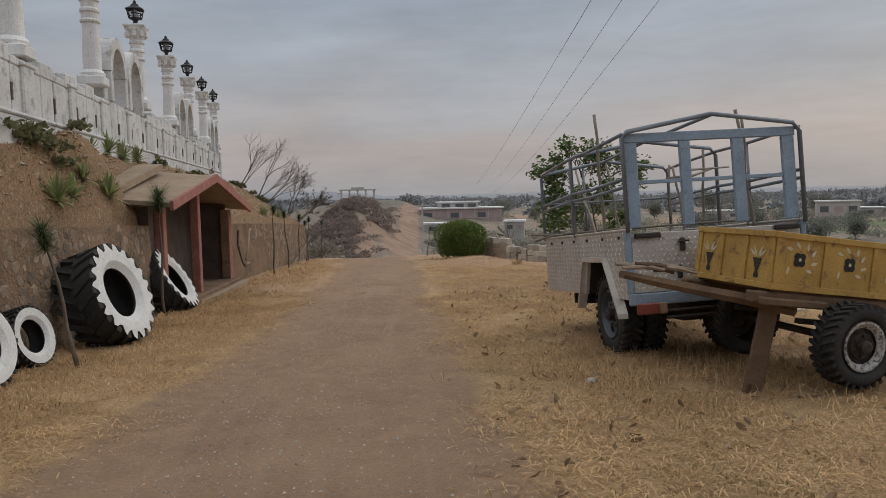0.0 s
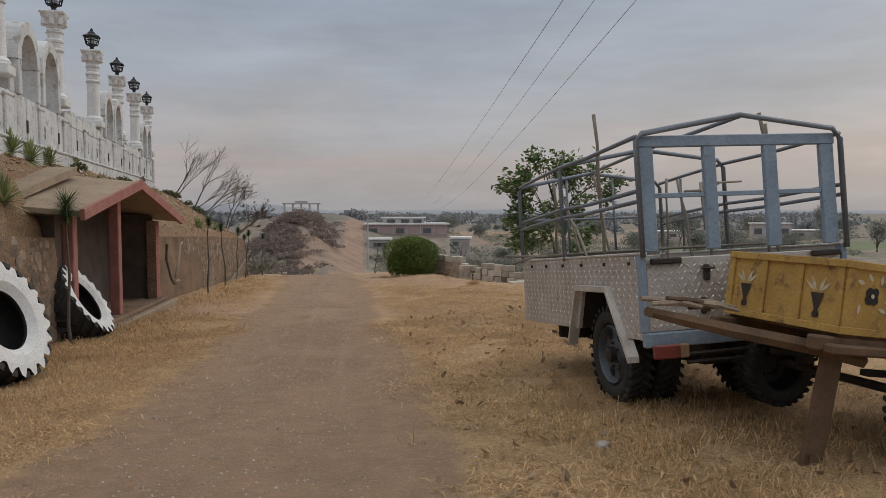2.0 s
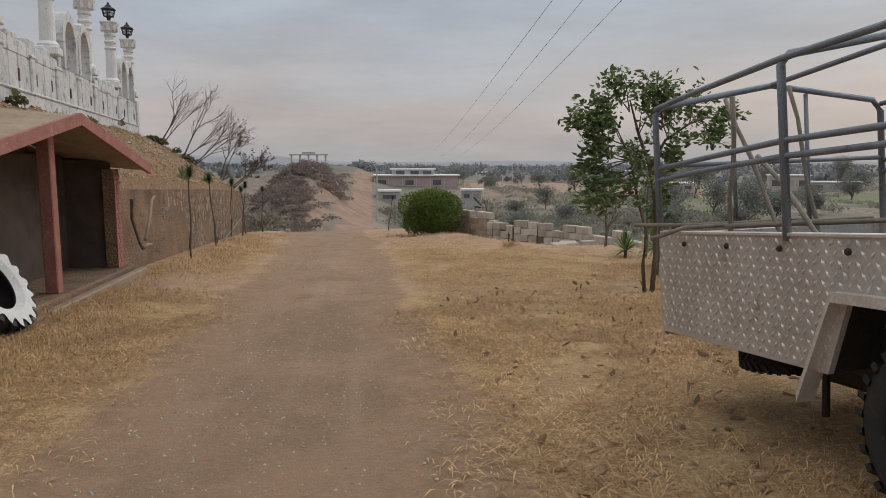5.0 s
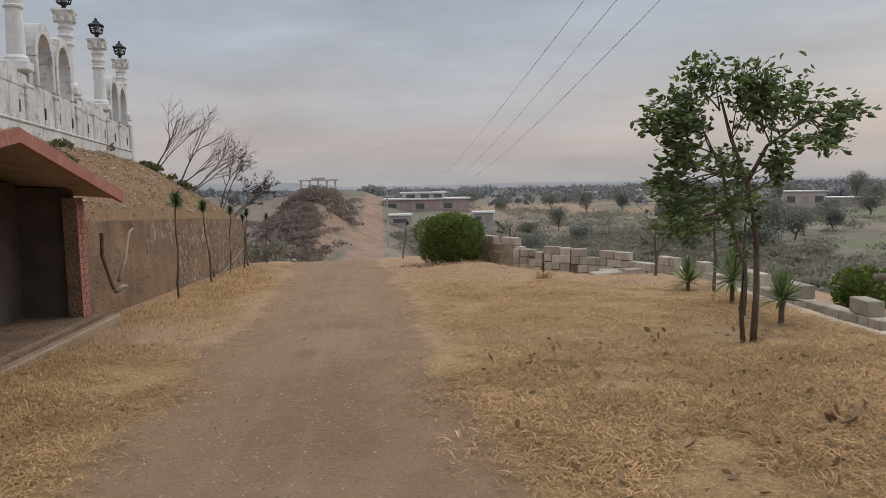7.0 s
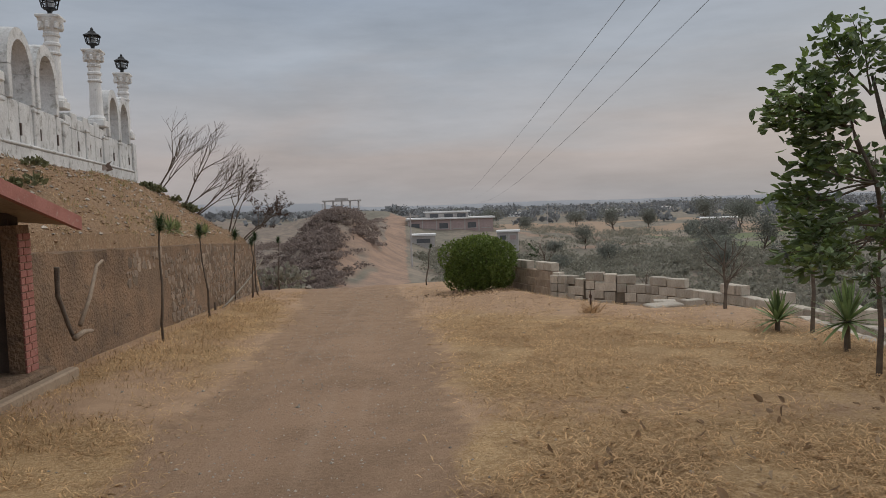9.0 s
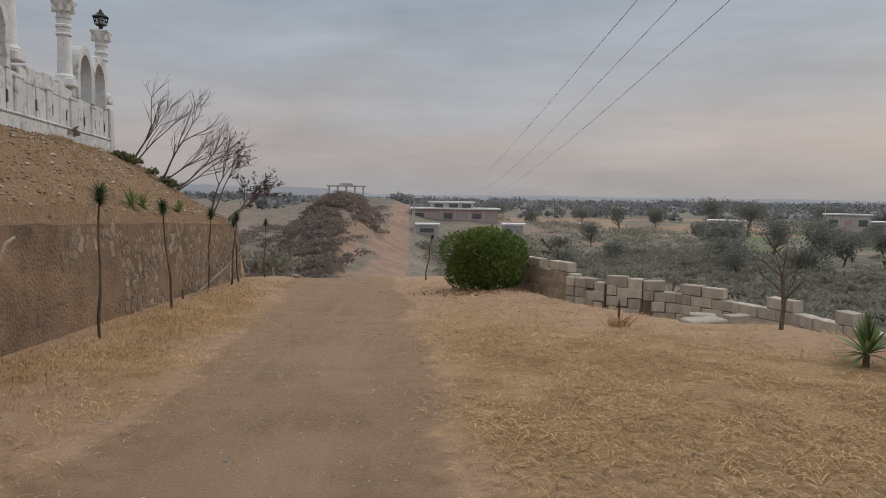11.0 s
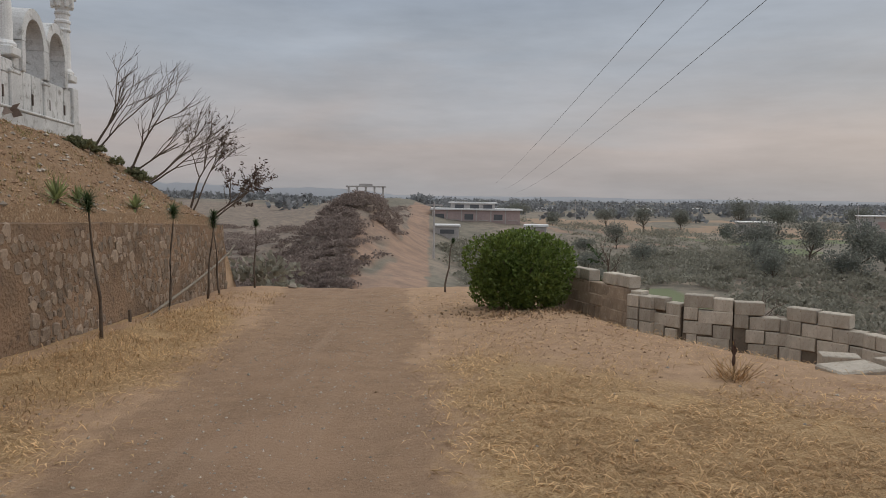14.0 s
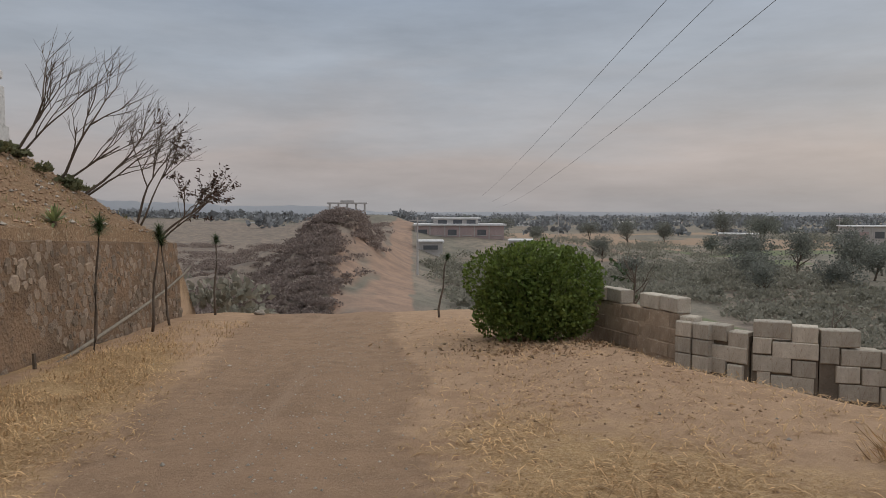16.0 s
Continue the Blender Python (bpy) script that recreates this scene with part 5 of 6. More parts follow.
for p, d in twigs:
    for k in range(6):
        sp.append((p + Vector((rnd.gauss(-0.02, 0.06), rnd.gauss(0, 0.06), rnd.gauss(-0.02, 0.05))), Vector((d.x, d.y, 0.1)) * 1.6))
sp = [q for q in sp if not (q[0].x > 0.3 and q[0].z < 1.85)]
rnd.shuffle(sp)
v, f = leaf_cloud(sp[: int(len(sp) * 0.74)], 0.092, rnd, (1.0, 0.44))
mesh_of("crown", v, f, M_LEAF, tree)
v, f = leaf_cloud(sp[int(len(sp) * 0.74):], 0.085, rnd, (1.0, 0.44), -0.2)
mesh_of("young_leaves", v, f, M_LEAFLIGHT, tree)


# the clipped round bush by the track
def round_bush(x, y, rx, ry, rz, n, size, name, label, material, seed):
    rnd = random.Random(seed)
    z = ground_z(x, y)
    b = thing(name, pose(x, y, z), label, "bush")
    spots = []
    lobes = [(0.0, 0.0, 0.95, 0.78)]
    for k in range(6):
        a = 2 * math.pi * k / 6
        lobes.append((0.42 * math.cos(a), 0.42 * math.sin(a), 0.42, 0.46))
    for k in range(9):
        a = 2 * math.pi * k / 9 + rnd.uniform(-0.3, 0.3)
        q = rnd.uniform(0.32, 0.52)
        lobes.append((q * math.cos(a), q * math.sin(a), (0.55 if k % 2 else 1.0) + rnd.uniform(-0.1, 0.22), rnd.uniform(0.42, 0.60)))
    for k in range(n):
        lx, ly, lz, lr = rnd.choice(lobes)
        a, c = rnd.uniform(0, 2 * math.pi), rnd.uniform(-0.8, 1)
        s = math.sqrt(1 - c * c)
        d = Vector((s * math.cos(a), s * math.sin(a), c))
        q = lr * rnd.uniform(0.55, 1.0) ** 0.4 * (1 + 0.14 * noise.noise(d * 4 + Vector((lx * 9, ly * 9, seed))))
        if rnd.random() < 0.05:
            q *= rnd.uniform(1.03, 1.2)
        spots.append((Vector((rx * (lx + d.x * q), ry * (ly + d.y * q), max(0.04, rz * (lz + d.z * q)))), d + Vector((0, 0, 0.5))))
    v, f = small_leaves(spots, size, rnd)
    mesh_of("foliage", v, f, material, b)
    bm = bmesh.new()
    for k in range(14):
        a = 2 * math.pi * k / 14 + rnd.uniform(-0.2, 0.2)
        tube(bm, [(0.05 * math.cos(a), 0.05 * math.sin(a), -0.05), (rx * 0.35 * math.cos(a), ry * 0.35 * math.sin(a), rz * 0.5), (rx * 0.75 * math.cos(a), ry * 0.75 * math.sin(a), rz * 1.1)], [0.02, 0.014, 0.004], 5)
    part("stem", bm, M_BARK, b)
    return b


round_bush(1.62, 25.9, 0.98, 0.85, 0.78, 27000, 0.055, "bush", "dense round clipped green bush beside the track", M_BUSH, 3)
round_bush(6.1, 15.45, 0.38, 0.38, 0.34, 2600, 0.06, "bush", "small bright green bush near the block wall", M_BUSH, 5)


# saplings with tufted tops along the foot of the bank
def pine_sapling(x, y, h, lean_x, lean_y, tuft, seed):
    rnd = random.Random(seed)
    z = ground_z(x, y)
    s = thing("pine_sapling", pose(x, y, z), "thin pine sapling with a tufted dark green top", "sapling", "saplings along the bank")
    pts = [Vector((lean_x * (k / 6) ** 1.3 + 0.02 * math.sin(k * 1.7 + seed), lean_y * k / 6 + 0.02 * math.cos(k * 2 + seed), -0.05 + (h + 0.05) * k / 6)) for k in range(7)]
    bm = bmesh.new()
    tube(bm, pts, [0.026 - 0.0025 * k for k in range(7)], 6)
    part("stem", bm, M_BARK, s, smooth=True)
    v, f = [], []
    top = pts[-1]
    for k in range(520):
        along = rnd.uniform(-0.24, 0.10)
        c = top + Vector((lean_x * 0.3 * along, 0, along * tuft * 2.4))
        a, e = rnd.uniform(0, 2 * math.pi), rnd.uniform(-0.2, 1.25)
        d = Vector((math.cos(a) * math.cos(e), math.sin(a) * math.cos(e), math.sin(e)))
        L = 1.2 * tuft * rnd.uniform(0.6, 1.15) * (1.0 + along)
        w = d.cross(Vector((0, 0, 1))).normalized() * 0.005
        i = len(v)
        tipp = c + d * L - Vector((0, 0, 0.25 * L * L / tuft))
        v += [tuple(c - w), tuple(c + w), tuple(tipp)]
        f.append((i, i + 1, i + 2))
    mesh_of("needles", v, f, M_PINE, s)
    return s


for x, y, h, lx, ly, tf, sd in ((-3.52, 7.32, 1.36, -0.3, 0.1, 0.30, 1), (-4.02, 11.3, 1.85, 0.0, 0.0, 0.36, 2), (-3.88, 19.35, 1.78, 0.02, 0.02, 0.24, 3), (-4.05, 22.6, 1.72, -0.12, -0.1, 0.22, 4),
                                (-4.2, 25.3, 1.66, 0.03, 0.15, 0.22, 5), (-4.28, 27.6, 1.62, 0.14, 0.0, 0.2, 6), (-4.35, 28.6, 1.5, -0.1, 0.0, 0.18, 8), (-4.1, 30.6, 1.55, 0.05, 0.05, 0.17, 7), (0.42, 29.4, 1.15, 0.16, 0.0, 0.10, 9)):
    pine_sapling(x, y, h, lx, ly, tf, sd)


# leafless trees on the end of the bank
def bare_tree(x, y, h, dx, seed, leaves=0, spread=4):
    rnd = random.Random(seed)
    z = ground_z(x, y)
    b = thing("bare_tree", pose(x, y, z - 0.05), "leafless thorn tree leaning out from the bank" if not leaves else "thin tree with withered brown leaves on the bank", "tree", "bare trees on the bank")
    bm, tips = bmesh.new(), []
    for k in range(2):
        bare_tree_mesh(bm, (0.06 * k, 0.05 * k, 0), (dx + 0.25 * k - 0.1, rnd.uniform(-0.2, 0.2), 1), h * 0.52, 0.028 - 0.006 * k, rnd, 3, tips, Vector((dx * 0.28, 0, 0.02)), spread)
    part("trunk", bm, M_BARK, b)
    if leaves:
        rnd.shuffle(tips)
        v, f = leaf_cloud([rnd.choice(tips) for _ in range(leaves)], 0.085, rnd, (1.0, 0.4), 0.9)
        mesh_of("withered_leaves", v, f, M_DEADLEAF, b)
    return b


for x, y, h, dx, sd, lv in ((-7.1, 28.9, 1.9, 0.85, 21, 0), (-6.45, 29.2, 2.0, 1.05, 22, 0), (-6.2, 29.6, 1.8, 1.0, 23, 0), (-5.4, 30.0, 1.65, 0.35, 24, 160), (-5.05, 30.3, 1.3, 0.7, 25, 520)):
    bare_tree(x, y, h * 1.15, dx, sd, lv)


# bare shrub-like tree by the block wall
def wall_shrub(x, y, h, seed, label, leaves=0):
    rnd = random.Random(seed)
    b = thing("shrub_tree", pose(x, y, ground_z(x, y) - 0.03), label, "tree")
    bm, tips = bmesh.new(), []
    tube(bm, [(0, 0, 0), (0.02, 0.0, h * 0.3), (-0.01, 0.02, h * 0.6), (0.03, 0, h)], [0.035, 0.028, 0.018, 0.006], 6)
    for k in range(11):
        zz_ = h * rnd.uniform(0.22, 0.85)
        a = rnd.uniform(0, 2 * math.pi)
        bare_tree_mesh(bm, (0.01, 0, zz_), (math.cos(a), math.sin(a), 0.9), h * 0.33, 0.011, rnd, 1, tips, split=3)
    part("trunk", bm, M_BARK, b)
    if leaves:
        v, f = leaf_cloud([t for t in tips for _ in range(3)][:leaves], 0.1, rnd, (1, 0.4), 0.8)
        mesh_of("leaves", v, f, M_PINE, b)


wall_shrub(4.95, 19.7, 1.15, 31, "small leafless tree standing before the block wall")
wall_shrub(3.6, 27.6, 1.35, 32, "thin shrub with a few drooping leaves behind the block wall", 90)
wall_shrub(5.6, 25.3, 0.9, 33, "low dry shrub behind the block wall")


def leafy_sapling(x, y, h, seed, n=420, label="thin leafy sapling among yuccas"):
    rnd = random.Random(seed)
    b = thing("leafy_sapling", pose(x, y, ground_z(x, y) - 0.03), label, "sapling")
    bm, tips = bmesh.new(), []
    tube(bm, [(0, 0, 0), (0.02, 0, h * 0.35), (0, 0.02, h * 0.7), (0.02, 0, h)], [0.03, 0.026, 0.018, 0.006], 6)
    for k in range(12):
        a = rnd.uniform(0, 2 * math.pi)
        bare_tree_mesh(bm, (0.01, 0, h * rnd.uniform(0.5, 0.97)), (math.cos(a), math.sin(a), 0.5), h * 0.17, 0.007, rnd, 1, tips, split=2)
    part("stem", bm, M_BARK, b)
    v, f = leaf_cloud([rnd.choice(tips) for _ in range(n)], 0.09, rnd, (1, 0.5), 0.5)
    mesh_of("leaves", v, f, M_LEAF, b)


leafy_sapling(4.75, 16.9, 1.55, 41)
leafy_sapling(4.0, 14.6, 1.35, 42, 260)


def yucca(x, y, stem, r, n, seed, label, z=None):
    rnd = random.Random(seed)
    y_ob = thing("yucca", pose(x, y, (ground_z(x, y) if z is None else z) - 0.02), label, "yucca", "yuccas")
    bm = bmesh.new()
    lathe(bm, [(0.035, 0), (0.03, stem * 0.6), (0.035, stem + 0.02)], 8)
    part("stem", bm, M_BARK, y_ob)
    v, f = [], []
    for k in range(n):
        a, e = k * 2.399, math.radians(rnd.uniform(-15, 88) if k % 3 else rnd.uniform(30, 88))
        L = r * rnd.uniform(0.75, 1.1)
        d = Vector((math.cos(a) * math.cos(e), math.sin(a) * math.cos(e), math.sin(e)))
        w = Vector((-math.sin(a), math.cos(a), 0))
        i = len(v)
        for u, wd in ((0, 0.012), (0.4, 0.02), (0.75, 0.014), (1.0, 0.001)):
            c = Vector((0, 0, stem)) + d * (L * u) - Vector((0, 0, 0.22 * L * u * u * math.cos(e)))
            v += [tuple(c - w * wd), tuple(c + Vector((0, 0, -0.006)) * (1 - u)), tuple(c + w * wd)]
        for s in range(3):
            j = i + 3 * s
            f += [(j, j + 1, j + 4, j + 3), (j + 1, j + 2, j + 5, j + 4)]
    mesh_of("leaves", v, f, M_PALM if stem > 0.1 else M_AGAVE, y_ob)


for x, y, st, r, n, sd in ((4.5, 17.25, 0.16, 0.42, 70, 51), (4.45, 15.75, 0.34, 0.48, 80, 52), (4.15, 14.05, 0.30, 0.40, 70, 53)):
    yucca(x, y, st, r, n, sd, "spiky green yucca on a short stem in dry grass")
for x, y, r, n, sd in ((-4.54, 9.2, 0.36, 46, 61), (-4.6, 9.75, 0.3, 40, 62), (-4.62, 10.9, 0.36, 46, 63), (-5.55, 12.4, 0.3, 36, 64), (-5.6, 13.3, 0.36, 46, 65), (-5.7, 14.2, 0.36, 46, 66), (-5.85, 15.3, 0.3, 40, 67), (-4.75, 10.4, 0.24, 36, 68), (-5.0, 23.4, 0.3, 36, 69), (-5.0, 26.0, 0.24, 36, 70), (-5.1, 24.2, 0.22, 30, 71)):
    yucca(x, y, 0.05, r * 1.15, n + 14, sd, "spiky agave clump growing on the dirt bank")


# ---- concrete block wall along the edge of the grass ----
block_wall = thing("wall_block", Matrix(), "unfinished wall of loose grey concrete blocks", "wall", kind="structure")
LINE = [Vector(p) for p in ((2.3, 27.5), (2.85, 25.6), (3.22, 24.5), (3.75, 23.85), (4.35, 23.55), (5.05, 23.35), (5.7, 22.6), (6.1, 21.3), (6.0, 18.5), (5.6, 16.2), (5.4, 14.2), (5.35, 11.8), (5.4, 9.0))]
BASE = (-0.84, -0.82, -0.80, -0.95, -1.02, -1.06, -1.1, -1.08, -0.97, -0.92, -0.86, -0.8, -0.74)
TOPS = (4, 4, 4, 4, 4, 4, 4, 4, 4, 4, 4, 3)
COURSE = 0.192
# stretches of the top course that still stand, and hollows left in the lower courses, by metres along the wall
STANDING = ((1.4, 1.9), (2.25, 3.05), (4.15, 4.95), (5.4, 6.2), (7.0, 7.8), (8.9, 9.3), (10.4, 11.6), (12.5, 13.3), (14.4, 14.8), (16.2, 17.4))
HOLLOWS = ((4.62, 4.80, 2), (3.93, 4.03, 1), (2.35, 2.45, 1), (5.72, 5.82, 1))


def one_block(material):
    bm = bmesh.new()
    box(bm, -0.5, 0.5, -0.1, 0.1, 0, COURSE - 0.008, 0.011)
    ob = part("block_pattern", bm, material)
    me = ob.data
    bpy.data.objects.remove(ob)
    return me


block_mesh, muddy_mesh = one_block(M_BLOCK), one_block(M_BLOCKMUD)
rnd = random.Random(77)
at = 0.0
for seg, (a, b) in enumerate(zip(LINE, LINE[1:])):
    ln = (b - a).length
    d = (b - a) / ln
    turn = math.degrees(math.atan2(d.y, d.x))
    for course in range(TOPS[seg]):
        top_course = course == TOPS[seg] - 1
        cuts = [0.0] + [c for c in np.arange(0.4 if course % 2 else 0.2, ln, 0.4) if 0.09 < c < ln - 0.09] + [ln]
        for u0, u1 in zip(cuts, cuts[1:]):
            centre = at + (u0 + u1) / 2
            if top_course and not any(p < centre < q for p, q in STANDING):
                continue
            for p, q, up in HOLLOWS:
                if course < up and p < at + u1 and at + u0 < q:
                    if p - at - u0 > at + u1 - q:
                        u1 = p - at
                    else:
                        u0 = q - at
            if u1 - u0 < 0.06:
                continue
            ob = new("block", muddy_mesh if seg < 2 and not top_course else block_mesh)
            ob.parent = block_wall
            m = (u0 + u1) / 2
            c = a + d * m
            z = BASE[seg] + (BASE[seg + 1] - BASE[seg]) * m / ln + course * COURSE
            loose = 2.5 if top_course else 0.7
            ob.matrix_world = pose(c.x + rnd.uniform(-0.012, 0.012), c.y + rnd.uniform(-0.012, 0.012), z, rnd.uniform(-1, 1), rnd.uniform(-1, 1) * loose * 0.5, turn + rnd.uniform(-1, 1) * loose) @ Matrix.Diagonal((u1 - u0 - 0.012, 1, 1, 1))
    at += ln
    bm = bmesh.new()
    # The core's dark colour also paints the shade inside the hollows.
    thick = 0.092 if seg < 2 else 0.062
    box(bm, -ln / 2, ln / 2, -thick, thick, min(BASE[seg], BASE[seg + 1]) - 0.15, min(BASE[seg], BASE[seg + 1]) + (TOPS[seg] - 1) * COURSE - 0.03, 0, pose((a.x + b.x) / 2, (a.y + b.y) / 2, 0, 0, 0, turn))
    part("mortar", bm, M_BLOCKMUD if seg < 2 else M_JOINT, block_wall, "grey mortar between the blocks")
# pier where the two stretches meet
for k in range(3):
    for side in (-1, 1):
        ob = new("block", block_mesh)
        ob.parent = block_wall
        ob.matrix_world = pose(3.30 + 0.07 * side, 24.30 - 0.09 * side, -0.87 + 0.192 * k, 0, 0, rnd.uniform(-2, 2) - 52) @ Matrix.Diagonal((0.2, 1.25, 1, 1))
# loose blocks and slab lying at the wall's foot
for x, y, t_, rx in ((4.9, 20.9, 20, 0), (5.2, 21.6, 65, 0), (4.55, 21.3, -15, 4)):
    ob = new("concrete_block", block_mesh)
    ob.matrix_world = pose(x, y, ground_z(x, y) - 0.03, rx, 0, t_) @ Matrix.Diagonal((0.39, 1, 1, 1))
    tagged(ob, "loose grey concrete block lying on the grass", "block", "loose blocks")
bm = bmesh.new()
box(bm, -0.3, 0.3, -0.18, 0.18, -0.08, 0.09, 0.02)
sl = part("concrete_slab", bm, M_BLOCK)
sl.matrix_world = pose(4.25, 20.55, ground_z(4.25, 20.55) - 0.02, 2, -2, 12)
tagged(sl, "flat pale concrete slab lying in the grass", "slab")
# pale coping strip beside the grass edge
bm = bmesh.new()
for (p, q) in zip(LINE[8:], LINE[9:]):
    d = (q - p).normalized()
    nrm = Vector((-d.y, d.x))
    for s in range(4):
        a, b = p.lerp(q, s / 4), p.lerp(q, (s + 0.97) / 4)
        o = Vector((-0.42, 0))
        box(bm, -(b - a).length / 2, (b - a).length / 2, -0.09, 0.09, -0.1, 0.04, 0.012, pose((a.x + b.x) / 2 - 0.42, (a.y + b.y) / 2, ground_z((a.x + b.x) / 2 - 0.42, (a.y + b.y) / 2), 0, 0, math.degrees(math.atan2(d.y, d.x))))
tagged(part("kerb", bm, M_BLOCK), "pale concrete kerb along the grass edge", "kerb", kind="structure")


# ---- scrub, trees and buildings across the valley ----
def scrub(name, label, spots, size, leaf, density, material, seed):
    """Low thorn bushes, each an uneven dome of small leaves; spots are (x, y, radius, height)."""
    rnd = random.Random(seed)
    v, f = [], []
    for x, y, r, h in spots:
        z = ground_z(x, y)
        cl = []
        lobes = [(rnd.uniform(-0.5, 0.5) * r, rnd.uniform(-0.5, 0.5) * r, rnd.uniform(0.45, 1) * h, rnd.uniform(0.35, 0.65) * r) for _ in range(4)]
        for k in range(density):
            lx, ly, lh, lr = rnd.choice(lobes)
            a, c = rnd.uniform(0, 6.283), rnd.uniform(-0.3, 1)
            s = math.sqrt(1 - c * c) * lr * rnd.uniform(0.7, 1.15)
            cl.append((Vector((x + lx + s * math.cos(a), y + ly + s * math.sin(a), z + max(0.02, lh * (0.55 + 0.45 * c) * rnd.uniform(0.8, 1.1)))), Vector((math.cos(a), math.sin(a), 0.6))))
        vv, ff = small_leaves(cl, leaf, rnd)
        o = len(v)
        v += vv
        f += [tuple(i + o for i in t) for t in ff]
    ob = mesh_of(name, v, f, material)
    return tagged(ob, label, "scrub", kind="stuff")


rnd = random.Random(5)
hill = []
while len(hill) < 1250:
    x, y = (rnd.gauss(-9, 4.5), rnd.gauss(92, 24)) if rnd.random() < 0.55 else (rnd.uniform(-0.45, -0.01) * (30 + 1.0 * rnd.uniform(10, 170)), rnd.uniform(38, 190))
    if abs(x - far_road_x(y)) < 1.7 + 0.006 * y or (38 < y < 104 and x > -0.088 * y and rnd.random() < 0.96) or (y >= 104 and x > -0.06 * y and rnd.random() < 0.6) or x < -0.42 * y - 4:
        continue
    s = 0.5 + y / 150
    hill.append((x, y, rnd.uniform(0.7, 1.6) * s, rnd.uniform(0.35, 0.9) * s))
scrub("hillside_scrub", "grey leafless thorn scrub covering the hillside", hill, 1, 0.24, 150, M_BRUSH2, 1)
near_scrub = []
while len(near_scrub) < 330:
    x, y = rnd.uniform(-20, 30), rnd.uniform(31.5, 60)
    if (-0.088 * y < x < 0.7) and y < 60 or x < -0.45 * y:
        continue
    near_scrub.append((x, y, rnd.uniform(0.5, 1.2), rnd.uniform(0.4, 1.0)))
scrub("slope_scrub", "haze-paled green thorn bushes on the valley slope", near_scrub, 1, 0.2, 120, M_BRUSH, 2)
valley = []
while len(valley) < 1050:
    x, y = (rnd.uniform(3, 150), rnd.uniform(45, 260)) if rnd.random() < 0.6 else (rnd.uniform(0.05, 0.7) * 75, rnd.uniform(42, 125))
    if x > 0.75 * y or (30 < x < 120 and 200 < y < 330) or (x < 30 and 150 < y < 215) or (58 < x < 150 and 90 < y < 185 and rnd.random() < 0.8) or (11 < x < 27 and 50 < y < 86):
        continue
    s = 0.6 + y / 120
    valley.append((x, y, rnd.uniform(0.8, 1.8) * s, rnd.uniform(0.5, 1.3) * s))
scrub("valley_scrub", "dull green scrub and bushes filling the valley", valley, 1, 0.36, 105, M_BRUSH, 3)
ravine = []
while len(ravine) < 150:
    x, y = rnd.uniform(-24, 8), rnd.uniform(33, 48)
    if -0.088 * y < x < 0.7 or x < -0.5 * y:
        continue
    ravine.append((x, y, rnd.uniform(0.6, 1.2), rnd.uniform(0.6, 1.3)))
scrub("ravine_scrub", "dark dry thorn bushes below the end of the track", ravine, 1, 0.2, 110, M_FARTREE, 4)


def far_tree_model(seed, h, r):
    rnd = random.Random(seed)
    t = new("acacia_tree")
    bm, tips = bmesh.new(), []
    bare_tree_mesh(bm, (0, 0, -0.3), (0.05, 0, 1), h * 0.5, h * 0.035, rnd, 1, tips, split=4)
    part("trunk", bm, M_BARK, t)
    cl = []
    for k in range(11):
        a, q = rnd.uniform(0, 6.283), rnd.uniform(0, 0.75) * r
        c = Vector((q * math.cos(a), q * math.sin(a), h * rnd.uniform(0.45, 0.86)))
        lr = r * rnd.uniform(0.28, 0.5)
        for j in range(230):
            d = Vector((rnd.gauss(0, 1), rnd.gauss(0, 1), rnd.gauss(0, 0.75))).normalized()
            cl.append((c + d * lr * rnd.uniform(0.55, 1.08), d))
    v, f = small_leaves(cl, 0.3, rnd)
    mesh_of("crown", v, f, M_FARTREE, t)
    return tagged(t, "broad haze-paled acacia tree across the valley", "tree", "trees across the valley")


models = [far_tree_model(s, h, r) for s, h, r in ((1, 6.5, 4.0), (2, 5.0, 3.4), (3, 7.5, 4.2))]
spots = [(40, 96, 0.75), (47, 92, 0.8), (53, 100, 1.0), (44, 108, 0.9), (60, 105, 0.9), (37, 88, 0.6), (66, 112, 0.8), (75, 118, 0.9), (57, 118, 0.9), (88, 190, 1.3), (70, 178, 1.0), (62, 215, 1.1), (55, 230, 1.0), (80, 235, 1.3),
         (100, 240, 1.3), (118, 250, 1.4), (40, 240, 1.1), (28, 250, 1.0), (130, 225, 1.2), (95, 150, 0.9), (112, 160, 1.0), (106, 128, 1.0), (122, 140, 1.2), (118, 152, 1.0), (30, 112, 0.55), (26, 130, 0.6), (34, 140, 0.7), (22, 108, 0.5), (150, 210, 1.4), (165, 240, 1.4), (16, 232, 0.9), (8, 240, 0.9), (20, 262, 1.2), (34, 275, 1.2)]
first = True
for k, (x, y, s) in enumerate(spots):
    mdl = models[k % 3]
    m = pose(x, y, ground_z(x, y) - 0.2, 0, 0, k * 67) @ Matrix.Diagonal((s, s, s * (0.85 + 0.05 * (k % 5)), 1))
    if k < 3:
        mdl.matrix_world = m
    else:
        c = copy_thing(mdl, Matrix())
        c.matrix_world = m

